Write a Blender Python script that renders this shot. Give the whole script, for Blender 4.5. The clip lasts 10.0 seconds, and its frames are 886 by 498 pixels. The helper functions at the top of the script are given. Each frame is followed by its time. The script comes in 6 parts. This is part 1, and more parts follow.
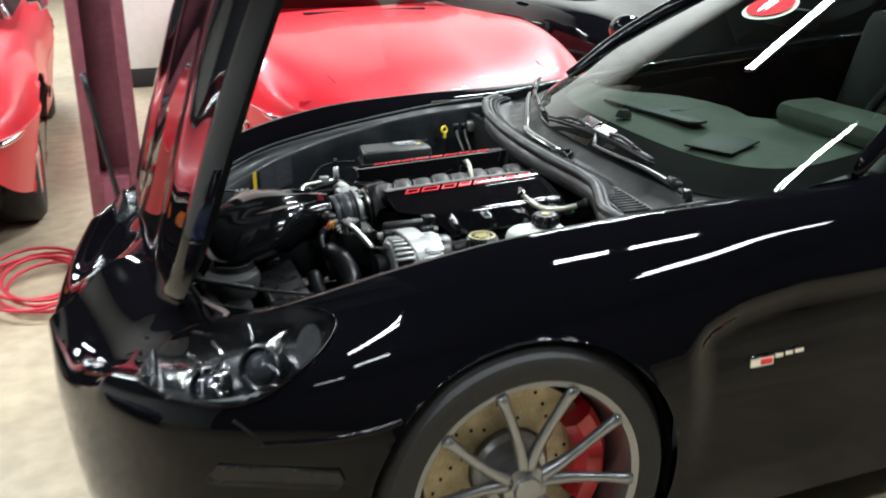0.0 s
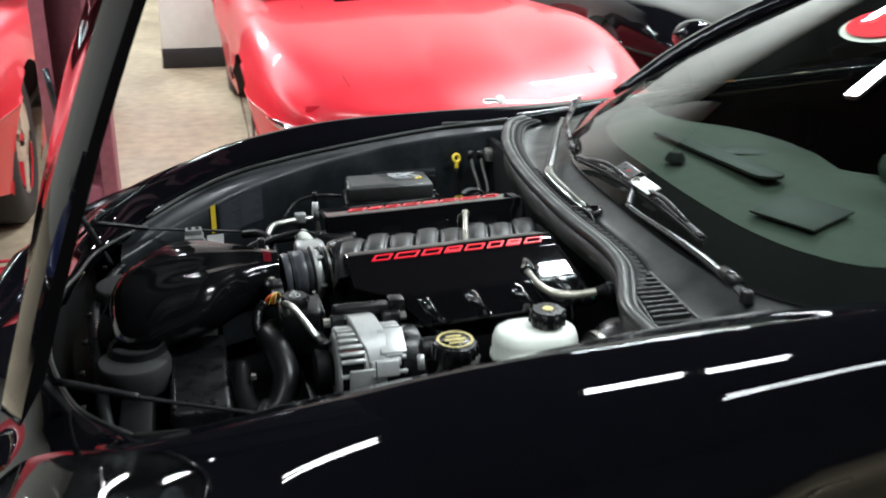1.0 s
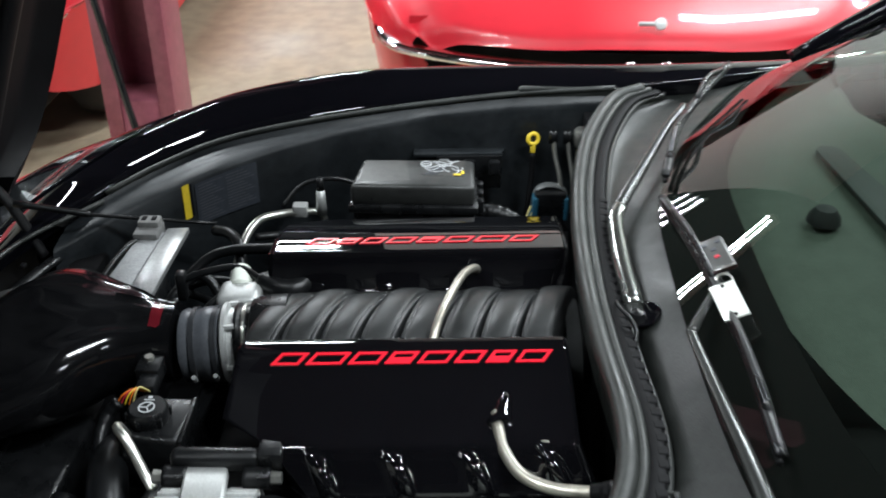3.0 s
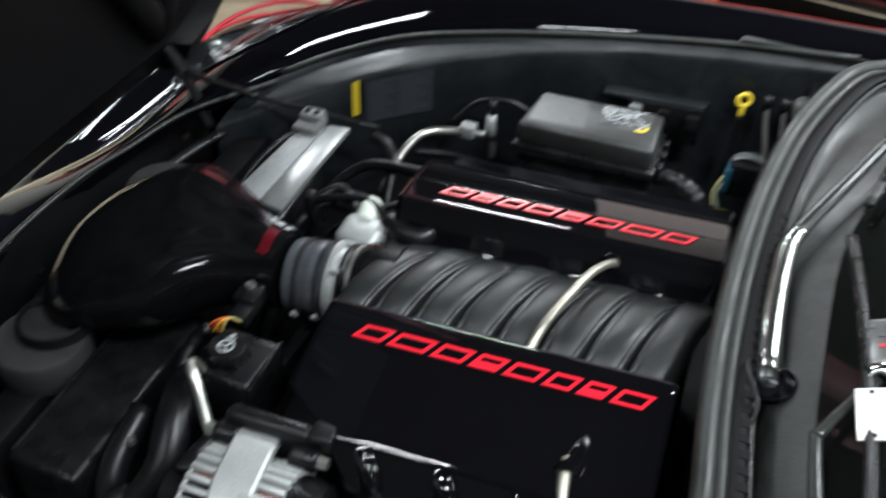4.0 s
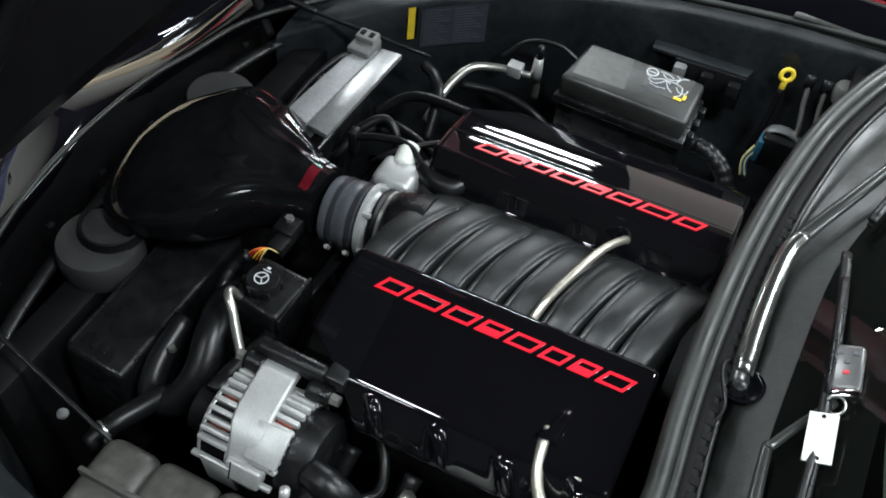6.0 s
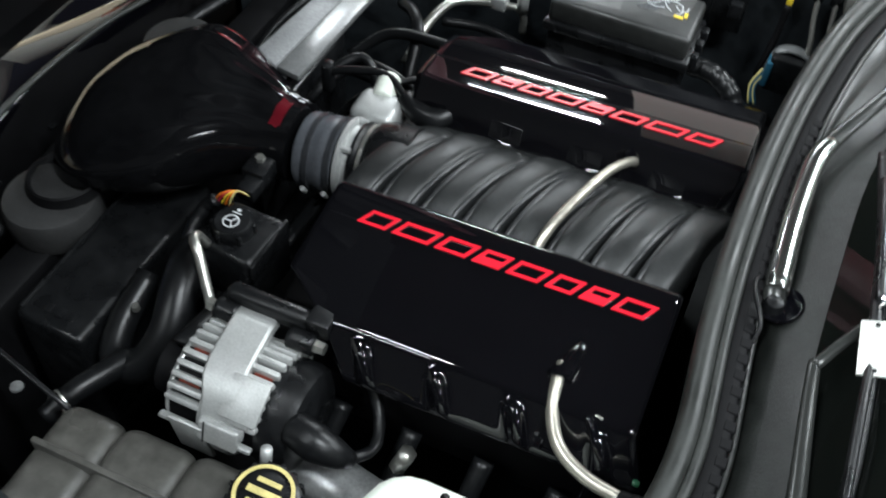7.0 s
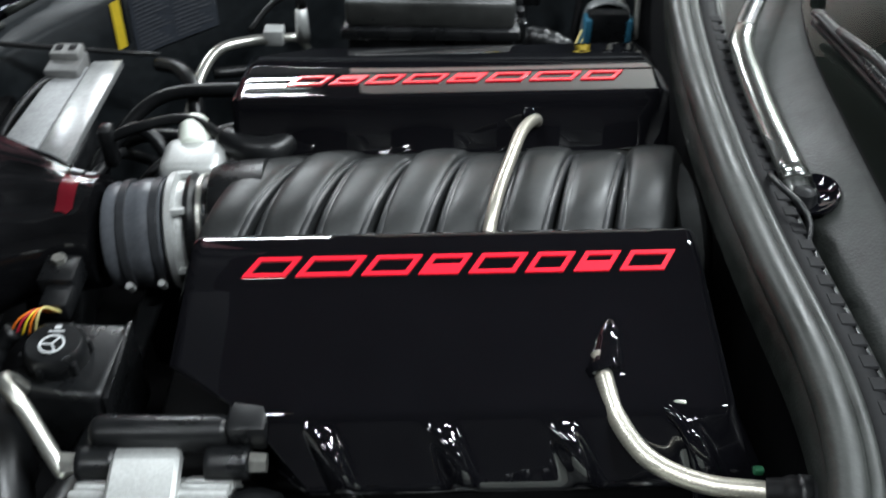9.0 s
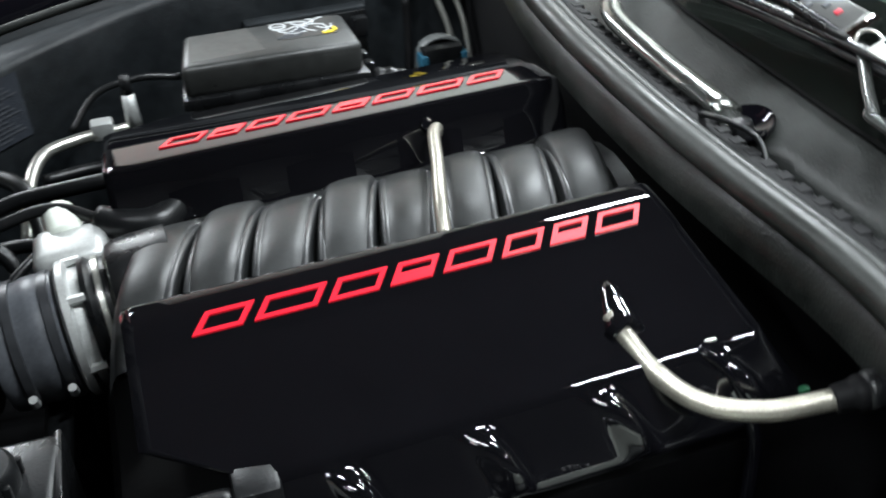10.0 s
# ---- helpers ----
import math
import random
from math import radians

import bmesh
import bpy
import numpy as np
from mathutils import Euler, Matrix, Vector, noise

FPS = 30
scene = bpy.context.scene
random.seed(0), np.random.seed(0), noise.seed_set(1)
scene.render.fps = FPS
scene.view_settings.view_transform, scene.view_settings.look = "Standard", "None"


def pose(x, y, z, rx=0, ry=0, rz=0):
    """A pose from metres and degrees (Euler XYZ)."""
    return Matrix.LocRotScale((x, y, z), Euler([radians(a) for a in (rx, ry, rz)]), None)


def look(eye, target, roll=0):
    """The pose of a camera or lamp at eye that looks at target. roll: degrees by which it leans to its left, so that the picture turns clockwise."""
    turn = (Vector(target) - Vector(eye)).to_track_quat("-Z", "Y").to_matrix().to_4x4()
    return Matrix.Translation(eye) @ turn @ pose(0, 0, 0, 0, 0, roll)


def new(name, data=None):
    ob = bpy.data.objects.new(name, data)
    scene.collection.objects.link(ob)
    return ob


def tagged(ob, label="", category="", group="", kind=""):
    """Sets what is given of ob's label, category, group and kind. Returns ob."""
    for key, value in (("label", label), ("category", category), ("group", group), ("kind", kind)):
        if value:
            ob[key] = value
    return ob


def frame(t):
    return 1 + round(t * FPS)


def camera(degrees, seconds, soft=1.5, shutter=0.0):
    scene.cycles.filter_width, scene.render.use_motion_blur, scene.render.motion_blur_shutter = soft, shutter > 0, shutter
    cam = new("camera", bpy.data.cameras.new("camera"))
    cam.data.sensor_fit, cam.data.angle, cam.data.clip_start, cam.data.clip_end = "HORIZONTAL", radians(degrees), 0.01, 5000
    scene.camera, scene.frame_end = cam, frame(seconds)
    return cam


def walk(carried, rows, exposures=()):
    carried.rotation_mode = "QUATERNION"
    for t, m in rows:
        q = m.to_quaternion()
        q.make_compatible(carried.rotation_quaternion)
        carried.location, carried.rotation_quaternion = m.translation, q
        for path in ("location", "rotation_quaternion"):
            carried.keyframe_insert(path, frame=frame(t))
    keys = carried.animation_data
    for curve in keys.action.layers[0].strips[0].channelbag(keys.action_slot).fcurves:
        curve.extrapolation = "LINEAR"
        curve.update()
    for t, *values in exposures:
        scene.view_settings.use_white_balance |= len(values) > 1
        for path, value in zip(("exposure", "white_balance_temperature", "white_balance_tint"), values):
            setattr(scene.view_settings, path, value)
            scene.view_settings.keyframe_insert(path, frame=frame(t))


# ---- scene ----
cam = camera(49.3, 10.0, soft=1.8, shutter=0.5)
METRES, EYE, TILT, LEAN, TURN = 3.0, 1.51, -20.0, 0.0, -22.0
PATH = [
    (0, (-0.705, -2.416, 1.431), (-0.071, -0.646, 0.75), -0.6),
    (0.5, (-0.551, -2.113, 1.428), (0.109, -0.359, 0.731), -1.6),
    (1, (-0.318, -1.873, 1.428), (0.169, -0.073, 0.704), 0.7),
    (1.5, (-0.16, -1.634, 1.427), (0.205, 0.184, 0.679), -1.3),
    (2, (0.008, -1.429, 1.436), (0.333, 0.36, 0.604), 1.6),
    (2.2, (0.082, -1.378, 1.438), (0.333, 0.414, 0.586), 3.3),
    (3.3, (0.257, -1.042, 1.506), (0.151, 0.63, 0.412), 0.9),
    (3.5, (0.276, -0.984, 1.518), (0.112, 0.652, 0.38), 3.3),
    (4, (0.349, -0.891, 1.564), (-0.115, 0.548, 0.255), 2.3),
    (4.5, (0.353, -0.859, 1.661), (-0.202, 0.345, 0.163), 1.3),
    (5, (0.361, -0.844, 1.747), (-0.158, 0.357, 0.234), 3.1),
    (5.2, (0.371, -0.845, 1.761), (-0.138, 0.344, 0.235), 4.5),
    (6.5, (0.354, -0.841, 1.71), (-0.098, 0.347, 0.166), 7.1),
    (7, (0.359, -0.828, 1.582), (-0.084, 0.379, 0.05), 4.6),
    (7.5, (0.332, -0.798, 1.478), (-0.056, 0.439, -0.045), 3.6),
    (8, (0.289, -0.789, 1.391), (-0.027, 0.518, -0.09), 2.4),
    (8.5, (0.215, -0.772, 1.317), (0.042, 0.64, -0.089), -0.3),
    (9, (0.151, -0.749, 1.265), (0.195, 0.768, -0.038), 1.3),
    (9.5, (0.087, -0.739, 1.21), (0.344, 0.857, 0.032), 0.1),
    (10, (0.013, -0.721, 1.147), (0.511, 0.865, 0.035), -2.6),
]
walk(cam, [(t, look(eye, target, roll)) for t, eye, target, roll in PATH], [(0.0, 0.25), (1.0, 0.13), (2.0, -0.08), (3.5, 0.1), (5.0, 0.07), (7.0, 0.1), (7.5, 0.2), (8.0, 0.3), (9.0, 0.46), (9.5, 0.58), (10.0, 0.54)])

# ---- world and light ----
world = bpy.data.worlds.new("world")
scene.world = world
world.use_nodes = True
world.node_tree.nodes["Background"].inputs[0].default_value = (0.9, 0.95, 1.0, 1)
world.node_tree.nodes["Background"].inputs[1].default_value = 0.006
CEIL = 4.5
# ceiling lights: x, y, watts and, for the short ones, length
LAMPS = [(-4.6, -1.4, 22), (-6.2, -3.6, 22), (-6.4, 0.6, 22), (-3.9, -4.4, 22), (-1.6, -2.9, 50), (3.4, -2.9, 60), (-1.3, -0.9, 95), (1.7, -0.9, 85, 0.66), (2.55, -0.97, 75, 0.66), (-2.9, 1.5, 150), (2.62, 3.45, 165, 1.22, 0.09), (4.9, 1.4, 145), (-4.6, 2.4, 170),
         (-3.5, 4.9, 150), (-1.5, 6.25, 130), (-2.2, 9.6, 150, 1.5), (-2.3, 10.6, 150, 1.5), (-2.4, 11.9, 150, 1.5), (3.9, 5.0, 190), (6.6, 5.0, 190)]
LAMP_TINT = (0.91, 0.985, 1.03)


# ---- materials ----
def mat(name, col, rough=0.5, metal=0.0, coat=0.0, var=0.15, scale=12.0, bump=0.0, bscale=200.0, spec=0.5, trans=0.0, rvar=0.0, random_obj=0.0):
    m = bpy.data.materials.new(name)
    m.use_nodes = True
    nt = m.node_tree
    b = nt.nodes["Principled BSDF"]
    b.inputs["Roughness"].default_value = rough
    b.inputs["Metallic"].default_value = metal
    b.inputs["Coat Weight"].default_value = coat
    b.inputs["Coat Roughness"].default_value = 0.03
    b.inputs["Specular IOR Level"].default_value = spec
    b.inputs["Transmission Weight"].default_value = trans
    b.inputs["Base Color"].default_value = (*col, 1)
    tc = nt.nodes.new("ShaderNodeTexCoord")
    if var > 0 or rvar > 0:
        n1 = nt.nodes.new("ShaderNodeTexNoise")
        n1.inputs["Scale"].default_value = scale
        n1.inputs["Detail"].default_value = 6
        n2 = nt.nodes.new("ShaderNodeTexNoise")
        n2.inputs["Scale"].default_value = scale * 9
        n2.inputs["Detail"].default_value = 3
        nt.links.new(tc.outputs["Object"], n1.inputs["Vector"])
        nt.links.new(tc.outputs["Object"], n2.inputs["Vector"])
        add = nt.nodes.new("ShaderNodeMath")
        add.operation = "ADD"
        nt.links.new(n1.outputs["Fac"], add.inputs[0])
        nt.links.new(n2.outputs["Fac"], add.inputs[1])
        ramp = nt.nodes.new("ShaderNodeMapRange")
        ramp.inputs["From Min"].default_value = 0.7
        ramp.inputs["From Max"].default_value = 1.3
        ramp.inputs["To Min"].default_value = 1 - var
        ramp.inputs["To Max"].default_value = 1 + var
        nt.links.new(add.outputs[0], ramp.inputs["Value"])
        if var > 0:
            mul = nt.nodes.new("ShaderNodeVectorMath")
            mul.operation = "SCALE"
            mul.inputs[0].default_value = col
            nt.links.new(ramp.outputs["Result"], mul.inputs["Scale"])
            nt.links.new(mul.outputs["Vector"], b.inputs["Base Color"])
        if rvar > 0:
            r2 = nt.nodes.new("ShaderNodeMapRange")
            r2.inputs["From Min"].default_value = 0.35
            r2.inputs["From Max"].default_value = 0.65
            r2.inputs["To Min"].default_value = max(0.0, rough - rvar)
            r2.inputs["To Max"].default_value = min(1.0, rough + rvar)
            nt.links.new(n1.outputs["Fac"], r2.inputs["Value"])
            nt.links.new(r2.outputs["Result"], b.inputs["Roughness"])
    if bump > 0:
        n3 = nt.nodes.new("ShaderNodeTexNoise")
        n3.inputs["Scale"].default_value = bscale
        n3.inputs["Detail"].default_value = 4
        nt.links.new(tc.outputs["Object"], n3.inputs["Vector"])
        bp = nt.nodes.new("ShaderNodeBump")
        bp.inputs["Strength"].default_value = bump
        bp.inputs["Distance"].default_value = 0.002
        nt.links.new(n3.outputs["Fac"], bp.inputs["Height"])
        nt.links.new(bp.outputs["Normal"], b.inputs["Normal"])
    return m


def glass_mat(name, tint, gloss_rough=0.0, ior=1.5):
    m = bpy.data.materials.new(name)
    m.use_nodes = True
    nt = m.node_tree
    nt.nodes.clear()
    out = nt.nodes.new("ShaderNodeOutputMaterial")
    tr = nt.nodes.new("ShaderNodeBsdfTransparent")
    tr.inputs[0].default_value = (*tint, 1)
    gl = nt.nodes.new("ShaderNodeBsdfGlossy")
    gl.inputs["Roughness"].default_value = gloss_rough
    fr = nt.nodes.new("ShaderNodeFresnel")
    fr.inputs[0].default_value = ior
    mx = nt.nodes.new("ShaderNodeMixShader")
    nt.links.new(fr.outputs[0], mx.inputs[0])
    nt.links.new(tr.outputs[0], mx.inputs[1])
    nt.links.new(gl.outputs[0], mx.inputs[2])
    nt.links.new(mx.outputs[0], out.inputs[0])
    return m


BLACK = mat("black_paint", (0.0022, 0.0022, 0.0032), 0.02, spec=0.2, var=0.1, scale=3)
COVERM = mat("gloss_cover", (0.0028, 0.0028, 0.0036), 0.025, spec=0.6, var=0.1, scale=3)
RED = mat("red_paint", (0.60, 0.016, 0.030), 0.38, spec=0.4, coat=0.35, var=0.06, scale=2)
SILVERPAINT = mat("silver_paint", (0.33, 0.33, 0.32), 0.3, metal=0.4, coat=0.8, var=0.06, scale=2)
MAROON = mat("maroon_enamel", (0.26, 0.075, 0.10), 0.42, var=0.2, scale=5, bump=0.15, bscale=60)
FLOOR = mat("floor_epoxy", (0.40, 0.325, 0.225), 0.55, var=0.2, scale=1.4, bump=0.04, bscale=30, rvar=0.14, spec=0.3)
WALLW = mat("white_wall", (0.72, 0.73, 0.68), 0.7, var=0.05, scale=2, bump=0.1, bscale=40)
WALLD = mat("charcoal_wall", (0.03, 0.031, 0.034), 0.7, var=0.15, scale=2, bump=0.1, bscale=40)
BASEB = mat("black_base", (0.015, 0.015, 0.016), 0.5, var=0.2)
CEILM = mat("dark_ceiling", (0.004, 0.004, 0.0045), 0.9, var=0.2)
PLASTIC = mat("black_plastic", (0.006, 0.0064, 0.007), 0.33, var=0.3, scale=30, bump=0.12, bscale=500, rvar=0.12, spec=0.36)
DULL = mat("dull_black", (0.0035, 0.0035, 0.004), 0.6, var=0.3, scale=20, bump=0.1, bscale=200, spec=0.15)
LINER = mat("liner_grey", (0.012, 0.0145, 0.0165), 0.44, var=0.35, scale=9, bump=0.2, bscale=300, rvar=0.14, spec=0.5)
COWLM = mat("cowl_grey", (0.0105, 0.012, 0.0108), 0.43, var=0.5, scale=9, bump=0.22, bscale=420, rvar=0.15, spec=0.5)
RUBBER = mat("seal_rubber", (0.019, 0.021, 0.019), 0.45, var=0.3, scale=14, bump=0.12, bscale=300, rvar=0.12, spec=0.45)
HOSE = mat("hose_rubber", (0.006, 0.0064, 0.007), 0.34, var=0.3, scale=25, bump=0.1, bscale=250, spec=0.34)
ALU = mat("cast_aluminium", (0.50, 0.51, 0.50), 0.42, metal=0.5, var=0.14, scale=40, bump=0.12, bscale=500)
STEEL = mat("plated_steel", (0.62, 0.62, 0.57), 0.28, metal=0.9, var=0.1, scale=30)
BLUEPAINT = mat("blue_paint", (0.012, 0.03, 0.16), 0.3, coat=0.6, var=0.06, scale=2)
CHROME = mat("chrome", (0.85, 0.85, 0.86), 0.06, metal=1.0, var=0.03)
BRAID = mat("braided_steel", (0.42, 0.40, 0.34), 0.32, metal=0.75, var=0.15, scale=90)


WHITEP = mat("white_plastic", (0.74, 0.78, 0.70), 0.35, var=0.06, scale=20)
SMOKEP = mat("grey_smoke_plastic", (0.42, 0.44, 0.42), 0.3, var=0.12, scale=20)
YELLOW = mat("yellow_plastic", (0.80, 0.58, 0.04), 0.4, var=0.1)
BEIGE = mat("faded_yellow_label", (0.55, 0.47, 0.18), 0.6, var=0.25, scale=60)
BADGERED = mat("badge_red", (0.80, 0.012, 0.030), 0.28, coat=0.5, var=0.03)
CALRED = mat("caliper_red", (0.62, 0.015, 0.03), 0.35, coat=0.4, var=0.08)
BLUE = mat("blue_plastic", (0.015, 0.075, 0.12), 0.4, var=0.2, scale=60)
ORANGE = mat("orange_lens", (0.75, 0.18, 0.02), 0.3, var=0.1)
LABEL = mat("dark_label", (0.035, 0.04, 0.05), 0.4, var=0.2)
INK = mat("light_ink", (0.55, 0.57, 0.58), 0.5, var=0.1)
INKDIM = mat("dim_ink", (0.07, 0.075, 0.085), 0.5, var=0.3, scale=200)
MANIF = mat("manifold_nylon", (0.0135, 0.0145, 0.0145), 0.43, var=0.3, scale=20, bump=0.1, bscale=600, rvar=0.08, spec=0.42)
RIBM = mat("manifold_ridge", (0.018, 0.019, 0.02), 0.36, var=0.25, scale=25, spec=0.5)
TANKM = mat("dusty_tank", (0.075, 0.073, 0.066), 0.42, var=0.35, scale=7, bump=0.2, bscale=200, rvar=0.15)
TYRE = mat("tyre_rubber", (0.016, 0.016, 0.016), 0.68, var=0.2, scale=15, bump=0.2, bscale=250)
RIMM = mat("wheel_grey", (0.30, 0.31, 0.32), 0.3, metal=0.85, var=0.06)
DISC = mat("brake_disc", (0.42, 0.36, 0.24), 0.42, metal=0.8, var=0.25, scale=30)
TRIM = mat("interior_grey", (0.030, 0.038, 0.030), 0.7, var=0.15, scale=30, bump=0.03, bscale=900, spec=0.15)
GRILLEM = mat("grille_dark", (0.013, 0.016, 0.0145), 0.6, var=0.15, scale=60, spec=0.2)
TRIMD = mat("interior_dark", (0.008, 0.009, 0.009), 0.7, var=0.2, spec=0.15)
TAGM = mat("metal_tag", (0.78, 0.80, 0.74), 0.3, metal=0.3, var=0.08, scale=60)
PAPER = mat("paper", (0.7, 0.7, 0.66), 0.7, var=0.06)
SHIELD = mat("foil_plate", (0.45, 0.46, 0.46), 0.34, metal=0.7, var=0.2, scale=30, bump=0.2, bscale=120)
REDHOSE = mat("red_air_hose", (0.5, 0.02, 0.04), 0.45, var=0.1)
COPPER = mat("copper_winding", (0.20, 0.045, 0.03), 0.4, metal=0.6, var=0.3, scale=80)
WINDSHIELD = glass_mat("green_glass", (0.62, 0.76, 0.66), ior=1.52)
SIDEGLASS = glass_mat("side_glass", (0.25, 0.3, 0.28), ior=1.5)
LENS = glass_mat("clear_lens", (0.95, 0.96, 0.97), ior=1.45)


# ---- mesh tools ----
def cr(pts, n):
    """Smooth curve through the points, n steps a span."""
    p = np.array(pts, float)
    q = np.vstack([2 * p[0] - p[1], p, 2 * p[-1] - p[-2]])
    t = np.linspace(0, 1, n, endpoint=False)[:, None]
    out = []
    for i in range(len(p) - 1):
        a, b, c, d = q[i], q[i + 1], q[i + 2], q[i + 3]
        out.append(0.5 * (2 * b + (c - a) * t + (2 * a - 5 * b + 4 * c - d) * t**2 + (3 * b - a - 3 * c + d) * t**3))
    out.append(p[-1:])
    return np.vstack(out)


def finish(bm, angle=38):
    lim = radians(angle)
    for f in bm.faces:
        f.smooth = True
    for e in bm.edges:
        if len(e.link_faces) == 2 and e.calc_face_angle(0) > lim:
            e.smooth = False


def face_up(bm, out=None):
    """Turns the faces of an open sheet to look up (or along out)."""
    out = Vector(out or (0, 0, 1))
    bm.normal_update()
    if sum(f.normal.dot(out) * f.calc_area() for f in bm.faces) < 0:
        bmesh.ops.reverse_faces(bm, faces=bm.faces)
    return bm


def thing(name, at, label, category, group="", kind=""):
    ob = new(name)
    ob.empty_display_size = 0.05
    ob.location = at
    return tagged(ob, label, category, group, kind)


def top_of(ob):
    p = Vector((0, 0, 0))
    while ob is not None:
        p += ob.location
        ob = ob.parent
    return p


def part(name, bm, material, parent=None, label="", angle=38, shift=True):
    """Links a mesh in world places as one object under a thing or part."""
    finish(bm, angle)
    if parent is not None and shift:
        bm.transform(Matrix.Translation(-top_of(parent)))
    me = bpy.data.meshes.new(name)
    bm.to_mesh(me)
    bm.free()
    me.materials.append(material)
    ob = new(name, me)
    ob.parent = parent
    return tagged(ob, label)


def solo(name, bm, material, label, category, group="", kind="", angle=38):
    """A one-mesh thing."""
    return tagged(part(name, bm, material, None, "", angle), label, category, group, kind)


def grid(rows, closed=False, cap=False, bm=None):
    """Faces over rows of points; closed: each row is a ring; cap: close the two end rings."""
    bm = bm or bmesh.new()
    vs = [[bm.verts.new(p) for p in r] for r in rows]
    n = len(rows[0])
    for a, b in zip(vs[:-1], vs[1:]):
        for j in range(n if closed else n - 1):
            k = (j + 1) % n
            bm.faces.new((a[j], a[k], b[k], b[j]))
    if cap:
        bm.faces.new(vs[0][::-1])
        bm.faces.new(vs[-1])
    return bm


def sweep(pts, r, seg=10, n=6, rb=None, raw=False, up=None, bm=None, cap=True, wave=0.0, waves=0):
    """A tube along a smooth curve. r: a radius or one for each point; rb: the other half-axis."""
    path = np.array(pts, float) if raw else cr(pts, n)
    m = len(path)
    if np.ndim(r):
        rr = np.interp(np.linspace(0, 1, m), np.linspace(0, 1, len(r)), r)
    else:
        rr = np.full(m, float(r))
    if waves:
        rr = rr * (1 + wave * np.sin(np.linspace(0, waves * 2 * np.pi, m)))
    k = 1.0 if rb is None else rb / (r if not np.ndim(r) else r[0])
    d = np.gradient(path, axis=0)
    d /= np.linalg.norm(d, axis=1)[:, None] + 1e-12
    a = np.array(up if up is not None else ((0, 0, 1) if abs(d[0][2]) < 0.9 else (1, 0, 0)), float)
    rows = []
    ang = np.linspace(0, 2 * np.pi, seg, endpoint=False)
    for i in range(m):
        s = np.cross(d[i], a)
        s /= np.linalg.norm(s) + 1e-12
        a2 = np.cross(s, d[i])
        if up is None:
            a = a2
        rows.append([path[i] + rr[i] * (np.cos(t) * s + k * np.sin(t) * a2) for t in ang])
    return grid(rows, closed=True, cap=cap, bm=bm)


def box(cx, cy, cz, sx, sy, sz, bev=0.004, m=None, seg=2, bm=None):
    b2 = bmesh.new()
    bmesh.ops.create_cube(b2, size=1.0)
    bmesh.ops.scale(b2, vec=(sx, sy, sz), verts=b2.verts)
    if bev > 0:
        bmesh.ops.bevel(b2, geom=b2.edges[:], offset=bev, segments=seg, affect="EDGES", profile=0.5)
    bmesh.ops.translate(b2, vec=(cx, cy, cz), verts=b2.verts)
    if m is not None:
        b2.transform(m)
    return merge(bm, b2)


def merge(bm, b2):
    if bm is None:
        return b2
    me = bpy.data.meshes.new("tmp")
    b2.to_mesh(me)
    b2.free()
    bm.from_mesh(me)
    bpy.data.meshes.remove(me)
    return bm


def prism(poly, z0, z1, bev=0.0, m=None, bm=None, seg=2):
    """An upright block over a plan outline."""
    b2 = bmesh.new()
    lo = [b2.verts.new((x, y, z0)) for x, y in poly]
    hi = [b2.verts.new((x, y, z1)) for x, y in poly]
    n = len(poly)
    for i in range(n):
        j = (i + 1) % n
        b2.faces.new((lo[i], lo[j], hi[j], hi[i]))
    b2.faces.new(hi)
    b2.faces.new(lo[::-1])
    bmesh.ops.recalc_face_normals(b2, faces=b2.faces)
    if bev > 0:
        bmesh.ops.bevel(b2, geom=b2.edges[:], offset=bev, segments=seg, affect="EDGES", profile=0.5)
    if m is not None:
        b2.transform(m)
    return merge(bm, b2)


def lathe(prof, seg=24, m=None, bm=None, cap=True):
    """A turned shape round z from (radius, height) pairs."""
    ang = np.linspace(0, 2 * np.pi, seg, endpoint=False)
    rows = [[(max(r, 1e-4) * np.cos(t), max(r, 1e-4) * np.sin(t), h) for t in ang] for r, h in prof]
    b2 = grid(rows, closed=True, cap=cap)
    bmesh.ops.recalc_face_normals(b2, faces=b2.faces)
    if m is not None:
        b2.transform(m)
    return merge(bm, b2)


def bolt(p, r=0.006, h=0.006, m=None, bm=None):
    b2 = bmesh.new()
    bmesh.ops.create_cone(b2, cap_ends=True, segments=6, radius1=r, radius2=r * 0.9, depth=h)
    if m is not None:
        b2.transform(m)
    bmesh.ops.translate(b2, vec=p, verts=b2.verts)
    return merge(bm, b2)


AX = pose(0, 0, 0, 0, 90, 0)   # z axis laid along x

